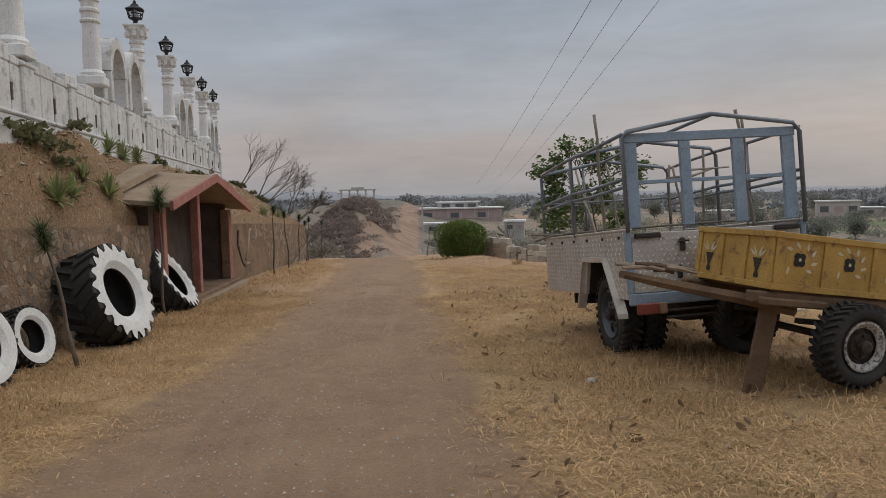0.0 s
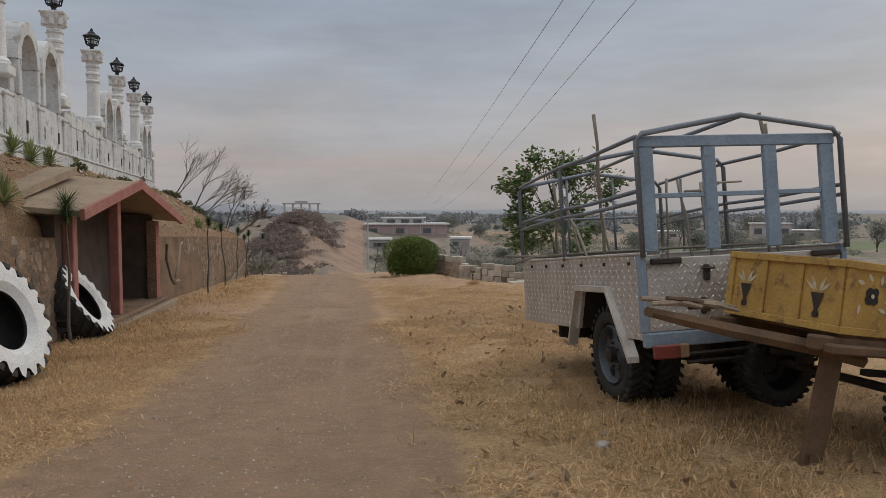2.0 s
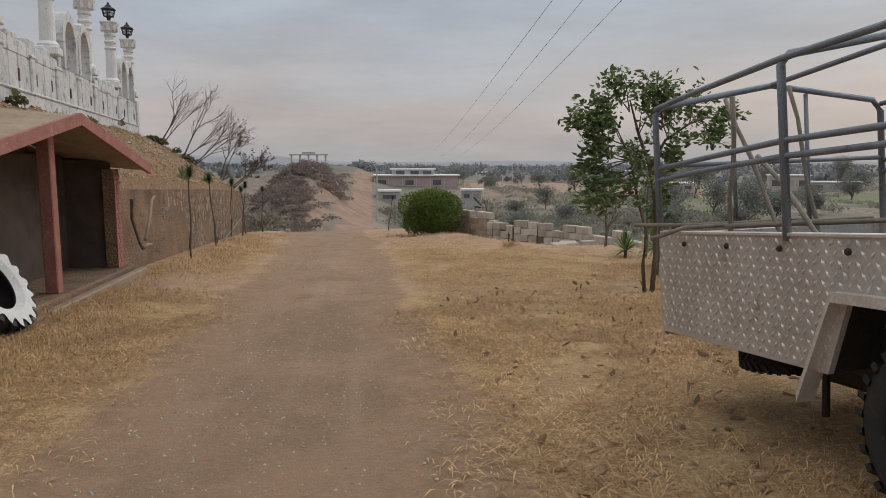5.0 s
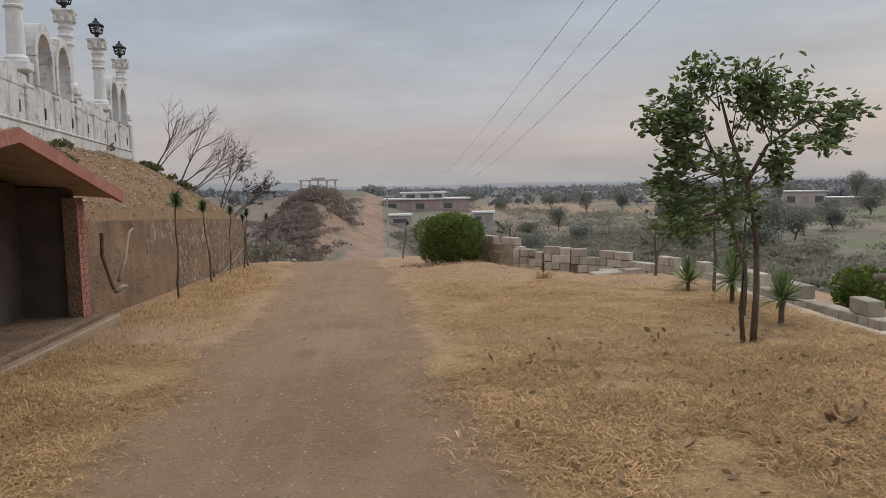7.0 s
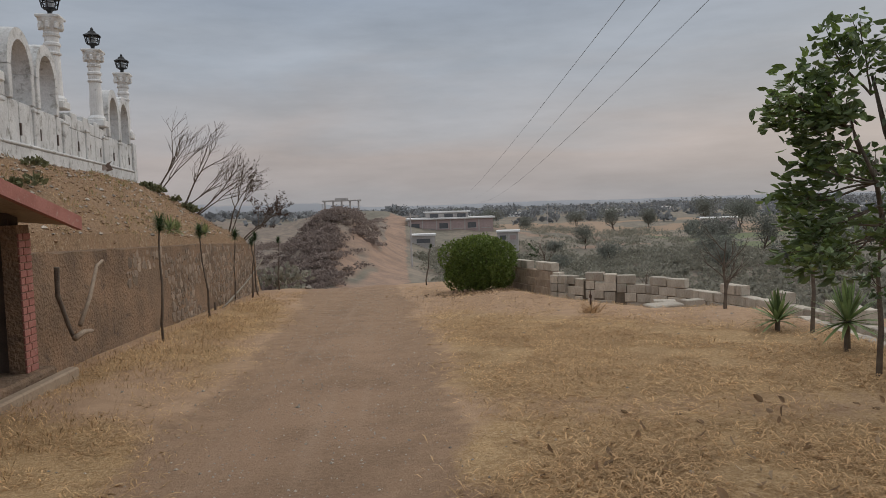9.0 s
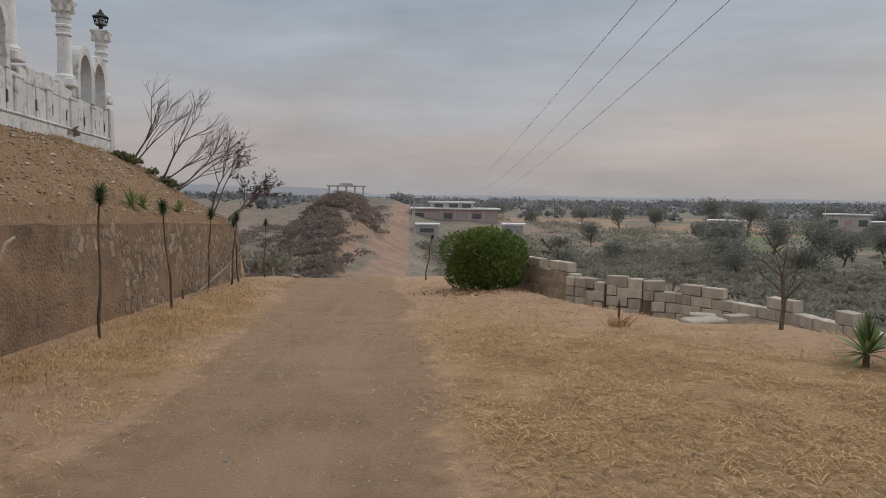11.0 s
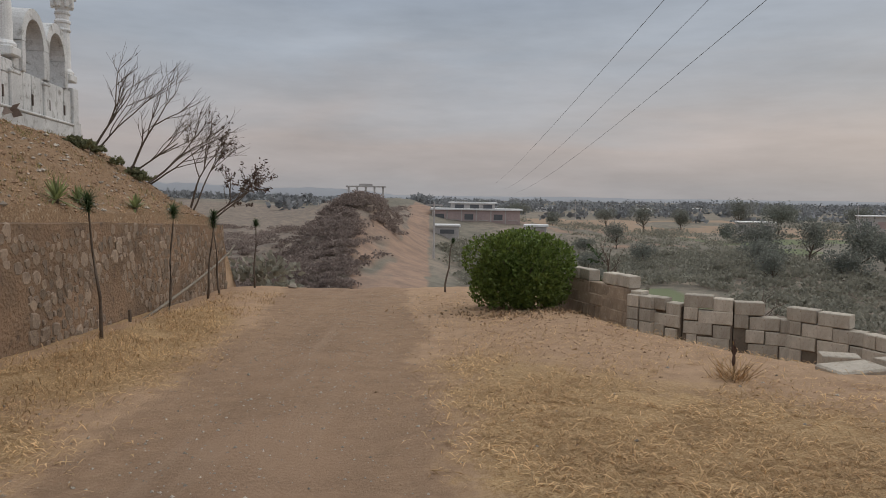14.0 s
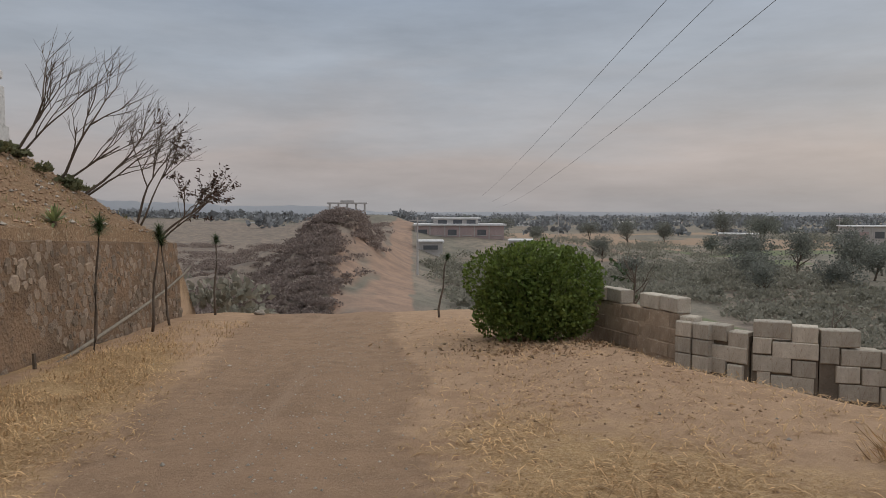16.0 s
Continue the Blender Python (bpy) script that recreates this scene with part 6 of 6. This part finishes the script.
# far belts of trees towards the horizon, greyed in base colour for haze
belts = []
while len(belts) < 900:
    y = rnd.uniform(260, 1100)
    x = rnd.uniform(-0.55, 0.75) * y
    if rnd.random() < 0.25 or noise.noise((x * 0.006, y * 0.012, 3)) > -0.12:
        s = 1.6 + y / 260
        belts.append((x, y, rnd.uniform(1.2, 2.6) * s, rnd.uniform(0.9, 1.7) * s))
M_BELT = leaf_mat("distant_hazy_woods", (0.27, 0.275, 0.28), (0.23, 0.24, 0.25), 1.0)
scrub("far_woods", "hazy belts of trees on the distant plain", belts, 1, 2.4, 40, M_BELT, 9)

# hills on the horizon, their haze put into a grey base colour
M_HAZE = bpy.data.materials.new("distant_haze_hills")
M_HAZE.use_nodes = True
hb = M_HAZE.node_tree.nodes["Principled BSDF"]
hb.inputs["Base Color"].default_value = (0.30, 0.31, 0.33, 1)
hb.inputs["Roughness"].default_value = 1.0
for y, x0, x1, hgt, sd, nm in ((1500, -1100, -60, 30, 1, "low hazy hills beyond the ridge"), (1900, -400, 1700, 7, 2, "low hazy skyline of woods and roofs")):
    v, f = [], []
    n = 160
    for k in range(n + 1):
        x = x0 + (x1 - x0) * k / n
        e = math.sin(math.pi * k / n) ** 0.5
        h = hgt * e * (0.75 + 0.5 * noise.noise((x * 0.004, sd, 0)) + 0.18 * noise.noise((x * 0.03, sd, 4)))
        v += [(x, y, -9), (x, y + 30, h - 1.0), (x, y + 160, -9)]
    for k in range(n):
        i = 3 * k
        f += [(i, i + 3, i + 4, i + 1), (i + 1, i + 4, i + 5, i + 2)]
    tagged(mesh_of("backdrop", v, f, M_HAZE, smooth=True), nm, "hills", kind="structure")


# long low factory-like house with an upper storey
def house(name, m, label, w, d, h, bays, slab_over, wall, parts_up=None):
    hs = thing(name, m, label, "house")
    bm = bmesh.new()
    box(bm, 0, w, 0, d, -3.0, h)
    part("wall", bm, wall, hs)
    bm = bmesh.new()
    box(bm, -slab_over, w + slab_over, -slab_over, d + slab_over, h, h + 0.35, 0.03)
    part("roof", bm, M_FARWHITE, hs, "white concrete roof slab")
    bw = w / bays
    for k in range(bays):
        x = bw * k
        bm = bmesh.new()
        box(bm, x - 0.12, x + 0.12, -0.14, -0.004, -1.5, h, 0.02)
        part("pilaster", bm, M_FARWALL, hs)
        bm = bmesh.new()
        box(bm, x + bw * 0.2, x + bw * 0.8, -0.06, -0.005, h * 0.38, h * 0.74)
        wn_ = part("window", bm, M_FARDARK if k % 2 == 0 else M_FARPINK, hs)
        bm = bmesh.new()
        box(bm, x + bw * 0.16, x + bw * 0.84, -0.12, -0.061, h * 0.33, h * 0.375)
        part("sill", bm, M_FARWALL, wn_)
    return hs


b1 = house("long_house", pose(1.2, 172, -5.2, 0, 0, -2), "long pink-walled house with white roof slabs across the valley", 19.5, 9, 3.4, 6, 0.5, M_FARPINK)
bm = bmesh.new()
box(bm, 4, 14, 2.5, 7, 3.36, 4.9)
up = part("upper_storey", bm, M_FARWALL, b1)
bm = bmesh.new()
box(bm, 3.5, 14.5, 2.0, 7.5, 4.9, 5.2, 0.03)
part("upper_roof", bm, M_FARWHITE, b1, "white upper roof slab")
for x in (5.0, 8.4, 11.4):
    bm = bmesh.new()
    box(bm, x, x + 2.0, 2.42, 2.495, 3.75, 4.6)
    part("upper_window", bm, M_FARDARK, b1)
house("outbuilding", pose(1.6, 146, -6.6), "small flat-roofed outbuilding below the long house", 4.4, 4, 2.2, 1, 0.3, M_FARWALL)
house("outbuilding", pose(17.5, 140, -6.2, 0, 0, -10), "small flat-roofed outbuilding on the slope", 3.8, 4, 2.2, 2, 0.3, M_FARWALL)
for x, y, w, h, lb in ((118, 205, 11, 5.0, "two-storey grey house with flat roof among trees"), (134, 210, 14, 2.8, "long low grey house among trees"), (88, 214, 10, 2.6, "low grey farmhouse across the fields")):
    house("farmhouse", pose(x, y, -7.6, 0, 0, -25), lb, w, 7, h, 3, 0.4, M_FARWALL)
for x, y, w in ((-44, 335, 14), (-34, 300, 9), (30, 420, 12), (80, 520, 15), (140, 480, 16), (210, 560, 20)):
    house("farmhouse", pose(x, y, ground_z(x, y) + 0.2, 0, 0, x * 0.3), "small whitish house on the far hillside", w, 6, 2.6, 2, 0.3, M_FARWHITE)

# open concrete frame on the ridge
fr = thing("gateway", pose(-25.0, 238, 0.7, 0, 0, 0), "open concrete column frame on the ridge top", "gateway")
for k in range(5):
    bm = bmesh.new()
    box(bm, 2.7 * k, 2.7 * k + 0.55, 0, 0.6, 0, 3.0, 0.03)
    part("column", bm, M_FARWALL, fr)
bm = bmesh.new()
box(bm, -0.5, 11.9, -0.3, 0.9, 3.0, 3.45, 0.03)
part("beam", bm, M_FARWALL, fr)
bm = bmesh.new()
box(bm, 3.6, 7.8, 0, 0.6, 3.45, 4.1, 0.03)
part("crown_beam", bm, M_FARWALL, fr)

# power lines overhead
for x, z, fall, sag in ((3.9, 5.07, -0.037, 0.169), (5.0, 5.59, -0.069, 0.36), (5.65, 5.27, -0.0815, 0.456)):
    pts = []
    for j in range(41):
        d = -50 + 3.5 * j
        pts.append((x + 0.06 * d, 20 + d, z + fall * d + sag * d * d / 1000))
    bm = bmesh.new()
    tube(bm, pts, 0.006, 5, cap=False)
    tagged(part("power_line", bm, M_WIRE), "thin dark overhead power line", "power line", "power lines", kind="thing")
for x, y, h in ((128, 222, 8), (-30, 280, 7), (60, 300, 8), (0.9, 104, 7.2)):
    bm = bmesh.new()
    lathe(bm, [(0.16, -1), (0.09, h)], 8)
    box(bm, -1.1, 1.1, -0.06, 0.06, h - 0.5, h - 0.35)
    ob = part("power_pole", bm, M_FARWALL)
    ob.matrix_world = pose(x, y, ground_z(x, y))
    tagged(ob, "slender concrete power pole in the distance", "pole", "power poles")


# ---- sticks, pipe and small things by the bank ----
def stick(name, pts, r, material, label, category):
    bm = bmesh.new()
    n = len(pts)
    tube(bm, pts, [r * (1 - 0.3 * k / max(1, n - 1)) for k in range(n)], 7)
    return tagged(part(name, bm, material, None, "", True), label, category)


stick("wooden_post", [(-4.19, 16.85, 0.78), (-4.22, 16.9, 0.45), (-4.17, 17.0, 0.1), (-4.13, 17.02, -0.05)], 0.032, M_BARK, "dark crooked post standing against the bank wall", "post")
stick("wooden_stick", [(-4.10, 17.15, 0.06), (-4.12, 17.5, 0.35), (-4.16, 17.85, 0.72), (-4.16, 18.02, 0.77)], 0.028, M_PALEWOOD, "pale barked stick leaning on the bank wall", "stick")
stick("wooden_stick", [(-4.08, 16.95, -0.06), (-4.06, 17.15, -0.02), (-4.08, 17.4, -0.05)], 0.038, M_PALEWOOD, "short pale branch stub on the bank wall", "stick")
stick("pipe", [(-4.33, 24.2, -0.86), (-4.38, 25.6, -0.74), (-4.42, 27.2, -0.58), (-4.5, 28.8, -0.42), (-4.55, 30.2, -0.2), (-4.52, 30.45, -0.08)], 0.03, M_BAMBOO, "long pale pole lying along the stone wall", "pole")
bm = bmesh.new()
tube(bm, [(-4.35, 24.15, -0.95), (-4.36, 24.15, -0.6)], 0.025, 6)
tagged(part("wooden_post", bm, M_BARK), "short stake holding the pole at the wall", "post")

# dry weed with a cloth scrap tied to it
weed = thing("dry_weed", pose(2.85, 20.1, ground_z(2.85, 20.1)), "dead dry weed standing on bare earth", "weed")
rnd = random.Random(91)
bm, tips = bmesh.new(), []
for k in range(90):
    a = rnd.uniform(0, 6.283)
    ln = rnd.uniform(0.10, 0.32)
    tube(bm, limb_points((rnd.gauss(0, 0.07), rnd.gauss(0, 0.07), -0.02), (math.cos(a) * 0.9, math.sin(a) * 0.9, 0.8), ln, 0.2, rnd, 3), [0.004, 0.003, 0.003, 0.001], 3, cap=False)
tube(bm, [(0, 0, 0), (0.01, 0, 0.2), (-0.01, 0.01, 0.36)], [0.012, 0.01, 0.006], 5)
part("stalks", bm, M_STRAW, weed)
bm = bmesh.new()
lathe(bm, [(0.008, 0.14), (0.02, 0.17), (0.012, 0.23), (0.024, 0.28), (0.012, 0.33), (0.004, 0.38)], 7)
for q in bm.verts:
    q.co += Vector((0.035, 0.03, 0.02)) * noise.noise(q.co * 22)
part("seed_head", bm, M_DEADLEAF, weed, "shrivelled brown seed head")

# pale rock at the crest
bm = bmesh.new()
bmesh.ops.create_icosphere(bm, subdivisions=2, radius=0.085)
for q in bm.verts:
    q.co = Vector((q.co.x * 1.4, q.co.y, q.co.z * 0.8)) * (1 + 0.4 * noise.noise(q.co * 16))
rock = part("rock", bm, M_PEBBLE)
rock.matrix_world = pose(-3.2, 30.7, ground_z(-3.2, 30.7) + 0.04, 0, 0, 25)
tagged(rock, "pale rock lying at the crest of the track", "rock")

# ---- rubble faces of the retaining walls ----
def rubble(y0, y1, parent, seed, count):
    rnd = random.Random(seed)
    shapes = []
    for k in range(10):
        bm = bmesh.new()
        n = rnd.randint(6, 8)
        ring, top = [], []
        for j in range(n):
            a = 2 * math.pi * j / n
            r = rnd.uniform(0.75, 1.1)
            ring.append(bm.verts.new((0, r * math.cos(a), r * math.sin(a) * 0.72)))
            top.append(bm.verts.new((rnd.uniform(0.28, 0.42), r * 0.78 * math.cos(a), r * 0.72 * 0.78 * math.sin(a))))
        for j in range(n):
            bm.faces.new((ring[j], ring[(j + 1) % n], top[(j + 1) % n], top[j]))
        bm.faces.new(top)
        ob = part("stone_pattern", bm, M_STONE)
        shapes.append(ob.data)
        bpy.data.objects.remove(ob)
    made, rest_v, rest_f = 0, [], []
    z_step, row = 0.135, 0
    z = -1.05
    while z < 1.3:
        y = y0 + rnd.uniform(0, 0.1)
        while y < y1:
            s = rnd.choice((0.06, 0.085, 0.11, 0.14)) * rnd.uniform(0.85, 1.15)
            y += s
            zz_ = z + rnd.uniform(-0.055, 0.055)
            xf = retain_x(y)
            zt, zg = retain_top(y), ground_z(xf + 0.35, y)
            mud = noise.noise((y * 0.55, zz_ * 1.2, seed)) + 0.35 * noise.noise((y * 2, zz_ * 2, 3))
            if zg - 0.05 < zz_ < zt - 0.06 and mud > lerp(y, (12, 17, 21, 22.5), (-0.3, 0.38, 0.3, -0.3)):
                f = (zz_ - (zg - 0.4)) / (zt - zg + 0.4)
                shape = rnd.choice(shapes)
                bulge = 0.05 * noise.noise((y * 0.9, zz_ * 1.4, 9))
                m = pose(xf + 0.12 * (1 - f) + bulge - 0.012, y, zz_, rnd.uniform(-12, 12), rnd.uniform(-5, 5), rnd.uniform(-5, 5)) @ Matrix.Diagonal((0.05, s * 0.85, s * 1.15, 1))
                if made < count and (made * 7919 + row) % 3 != 1:
                    ob = new("stone", shape)
                    ob.parent = parent
                    ob.matrix_world = m
                else:
                    o = len(rest_v)
                    rest_v += [tuple(m @ q.co) for q in shape.vertices]
                    rest_f += [tuple(i + o for i in q.vertices) for q in shape.polygons]
                made += 1
            y += s * 0.8
        z += z_step
        row += 1
    tagged(mesh_of("small_stones", rest_v, rest_f, M_STONE, parent), "rubble stones bedded in mud", kind="stuff")


rubble(16.6, 30.2, retain_far, 3, 290)
rubble(5.5, 11.7, retain_near, 6, 200)

# ---- straw, pebbles, clods and fallen leaves ----


def straw_field(n, y0, y1, seed, lo, hi, wid):
    """Short trampled straws lying and half standing on the grass, thinning out on the track and bare earth."""
    r = np.random.RandomState(seed)
    ys = y0 + (y1 - y0) * r.rand(n) ** 1.1
    xs = r.uniform(-4.35, 6.0, n)
    ends = np.arange(-12, 36, 0.5)
    mid = np.interp(ys, ends, [track_edges(y)[0] for y in ends])
    half = np.interp(ys, ends, [track_edges(y)[1] for y in ends])
    edge = np.interp(ys, ends, [blockwall_x(y) for y in ends])
    wave = 0.12 * np.sin(ys * 1.7 + xs) + 0.08 * np.sin(ys * 4.3 - 2 * xs)
    off = np.abs(xs - mid) - half + wave
    keep = (off > -0.35 + 0.75 * r.rand(n) ** 0.7) & (xs < edge - 0.2) & (r.rand(n) > on_sheet(SHEET_BARE, xs, ys) * 0.85)
    patch = np.sin(xs * 2.1 + 1.3 * np.sin(ys * 1.1)) * np.sin(ys * 1.7 + 1.1 * np.sin(xs * 1.9)) + 0.5 * np.sin(xs * 5.3 + ys * 2.9) * np.sin(ys * 6.1 - xs * 1.7)
    keep &= patch > -0.95 + 0.7 * r.rand(n)
    xs, ys = xs[keep], ys[keep]
    zs = on_sheet(SHEET_Z, xs, ys)
    n = len(xs)
    a = r.uniform(0, 2 * np.pi, n)
    e = np.abs(r.normal(0.10, 0.22, n))
    stand = ((xs > 1.0) & (xs < 3.8) & (ys > 4.6) & (ys < 7.5) | (xs < -2.9)) & (r.rand(n) < 0.5)
    e = np.where(stand, np.abs(r.normal(0.5, 0.4, n)), e)
    L = r.uniform(lo, hi, n) * r.uniform(0.6, 1.0, n)
    d = np.stack([np.cos(a) * np.cos(e), np.sin(a) * np.cos(e), np.sin(e)], 1) * L[:, None]
    w = np.stack([-np.sin(a), np.cos(a), 0 * a], 1) * wid * r.uniform(0.6, 1.3, n)[:, None]
    p = np.stack([xs, ys, zs + 0.004], 1)
    mid_p = p + d * 0.55 + np.stack([0 * a, 0 * a, r.uniform(0.004, 0.02, n)], 1)
    V = np.stack([p, mid_p + w, p + d * np.array([1, 1, 0.85]), mid_p - w], 1).reshape(-1, 3)
    return V.tolist(), np.arange(4 * n).reshape(n, 4).tolist()


v, f = straw_field(270000, -3.0, 13, 1, 0.05, 0.15, 0.0042)
tagged(mesh_of("dry_grass", v, f, M_STRAW), "trampled golden dry straw grass", "grass", kind="stuff")
v, f = straw_field(190000, 10, 29, 2, 0.06, 0.17, 0.0055)
tagged(mesh_of("dry_grass", v, f, M_STRAW), "trampled golden dry straw grass", "grass", kind="stuff")


def tufts(spots, name, label, material, blades, lo, hi, seed):
    rnd = random.Random(seed)
    v, f = [], []
    for x, y in spots:
        for k in range(blades):
            px, py = x + rnd.gauss(0, 0.06), y + rnd.gauss(0, 0.06)
            z = float(on_sheet(SHEET_Z, px, py)) - 0.01
            a, e = rnd.uniform(0, 6.283), rnd.uniform(0.2, 1.25)
            L = rnd.uniform(lo, hi)
            d = Vector((math.cos(a) * math.cos(e), math.sin(a) * math.cos(e), math.sin(e))) * L
            w = Vector((-math.sin(a), math.cos(a), 0)) * 0.004
            i = len(v)
            c = Vector((px, py, z))
            v += [tuple(c - w), tuple(c + w), tuple(c + d * 0.55 + w * 0.7), tuple(c + d * 0.55 - w * 0.7), tuple(c + d - Vector((0, 0, 0.25 * L * math.cos(e))))]
            f += [(i, i + 1, i + 2, i + 3), (i + 3, i + 2, i + 4)]
    tagged(mesh_of(name, v, f, material), label, "grass", kind="stuff")


rnd = random.Random(15)
tufts([(rnd.uniform(-4.2, -2.9), rnd.uniform(3, 29)) for _ in range(650)], "verge_grass", "tufts of tawny dry grass along the bank's foot", M_STRAW, 9, 0.04, 0.12, 1)
tufts([(rnd.gauss(2.6, 0.7), rnd.gauss(6.1, 0.8)) for _ in range(260)], "verge_grass", "tufts of tawny dry grass round the trailer's wheels", M_STRAW, 14, 0.05, 0.18, 2)
bank_spots = []
while len(bank_spots) < 1100:
    y = rnd.uniform(6, 31)
    x = retain_x(y) - 0.2 - rnd.random() * (retain_x(y) - wall_x(y) - 0.3)
    if SHED_Y0 - 1.0 < y < SHED_Y1 + 0.9 and x > -6.3:
        continue
    if noise.noise((x * 0.9, y * 0.9, 12)) > -0.12:
        bank_spots.append((x, y))
tufts(bank_spots, "bank_grass", "sparse dry grass tufts on the earth bank", M_STRAW, 7, 0.04, 0.12, 3)
M_WEED = leaf_mat("dusty_weed_leaf", (0.20, 0.20, 0.105), (0.145, 0.15, 0.08), 0.8)
M_DRYGREEN = leaf_mat("half_dry_grass", (0.20, 0.20, 0.08), (0.28, 0.24, 0.11), 0.8)
tufts([q for q in bank_spots if rnd.random() < 0.22], "bank_weeds", "low greenish weeds on the earth bank", M_DRYGREEN, 14, 0.06, 0.2, 4)
tufts([(rnd.gauss(1.9, 0.6), rnd.gauss(3.6, 0.5)) for _ in range(60)], "green_grass", "faint greenish grass patch among the straw", M_DRYGREEN, 10, 0.03, 0.09, 5)


def stones(n, pick, name, label, lo, hi, material, seed):
    rnd = random.Random(seed)
    v, f = [], []
    for k in range(n):
        x, y = pick(rnd)
        z, s = float(on_sheet(SHEET_Z, x, y)), rnd.uniform(lo, hi) * rnd.uniform(0.5, 1)
        i = len(v)
        a = rnd.uniform(0, 6.283)
        for dx, dy, dz in ((1, 0, 0), (0.2, 0.9, 0.1), (-0.9, 0.3, 0), (-0.3, -0.9, 0.05), (0.1, 0.05, 0.75), (0, 0, -0.5)):
            j = rnd.uniform(0.7, 1.2) * s
            v.append((x + (dx * math.cos(a) - dy * math.sin(a)) * j, y + (dx * math.sin(a) + dy * math.cos(a)) * j, z + dz * j + 0.15 * s))
        for p, q in ((0, 1), (1, 2), (2, 3), (3, 0)):
            f += [(i + p, i + q, i + 4), (i + q, i + p, i + 5)]
    tagged(mesh_of(name, v, f, material), label, "stones", kind="stuff")


stones(7500, lambda r: (r.gauss(-1.1, 0.75), 1.2 + 28 * r.random() ** 1.6), "pebbles", "small pale pebbles strewn on the track", 0.004, 0.017, M_PEBBLE, 1)
stones(420, lambda r: (r.uniform(-4.2, 4.8), 1.5 + 28 * r.random()), "pebbles", "stray stones and clods on the grass", 0.01, 0.028, M_PEBBLE, 2)
stones(900, lambda r: (r.gauss(1.6, 0.9), r.gauss(23.2, 2.0)), "clods", "crumbled earth clods near the bush", 0.008, 0.026, M_CLOD, 3)
stones(3800, lambda r: ((lambda y: (retain_x(y) - 0.2 - r.random() * 2.6, y))(r.uniform(6, 30))), "clods", "crumbled earth clods on the bank", 0.012, 0.06, M_CLOD, 4)
stones(700, lambda r: ((lambda y: (retain_x(y) - 0.2 - r.random() * 2.2, y))(r.uniform(6, 30))), "pebbles", "pale stones scattered over the earth bank", 0.02, 0.075, M_PEBBLE, 5)


def litter(n, pick, label, seed, size=0.07):
    rnd = random.Random(seed)
    spots = []
    for k in range(n):
        x, y = pick(rnd)
        spots.append((Vector((x, y, ground_z(x, y) + 0.012)), Vector((rnd.uniform(-1, 1), rnd.uniform(-1, 1), 0.35))))
    v, f = leaf_cloud(spots, size, rnd, (1.0, 0.5), 0.0)
    tagged(mesh_of("fallen_leaves", v, f, M_LITTER), label, "leaves", kind="stuff")


litter(650, lambda r: (r.uniform(0.5, 4.2), 3.0 + 11 * r.random() ** 1.2), "curled brown leaves fallen on the grass", 1, 0.08)
litter(70, lambda r: (r.gauss(2.9, 0.35), r.gauss(10.4, 0.5)), "heap of curled brown leaves under the tree", 2, 0.12)
litter(700, lambda r: (r.gauss(1.6, 0.7), r.gauss(25.0, 0.6)), "brown leaf litter under the round bush", 3, 0.06)
for x, y, s in ((1.42, 5.75, 0.055), (1.52, 6.0, 0.035), (-3.1, 10.4, 0.04)):
    bm = bmesh.new()
    bmesh.ops.create_icosphere(bm, subdivisions=2, radius=s)
    for q in bm.verts:
        q.co = Vector((q.co.x * 1.2, q.co.y, q.co.z * 0.45)) * (1 + 0.5 * noise.noise(q.co * 14 + Vector((x, y, 0))))
    ob = part("plastic_scrap", bm, M_PEBBLE)
    ob.matrix_world = pose(x, y, ground_z(x, y) + s * 0.25, 0, 0, 40 * x)
    tagged(ob, "crumpled whitish plastic scrap on the grass", "litter", "plastic scraps")

weeds = []
rnd = random.Random(44)
for cx, cy, sx, sy, n in ((-5.05, 9.4, 0.1, 0.7, 14), (-5.3, 11.9, 0.12, 0.4, 8), (-5.8, 13.6, 0.25, 1.3, 24), (-7.0, 28.4, 0.2, 0.5, 8), (-6.3, 29.2, 0.25, 0.3, 7), (-5.6, 18.5, 0.4, 1.5, 6)):
    for k in range(n):
        weeds.append((rnd.gauss(cx, sx), rnd.gauss(cy, sy), rnd.uniform(0.12, 0.3), rnd.uniform(0.10, 0.26)))
weeds = [q for q in weeds if not (q[0] > -6.2 and 11.6 < q[1] < 16.7)]
scrub("bank_weed_clumps", "dusty green weed clumps sprawling over the bank", weeds, 1, 0.09, 90, M_WEED, 12)
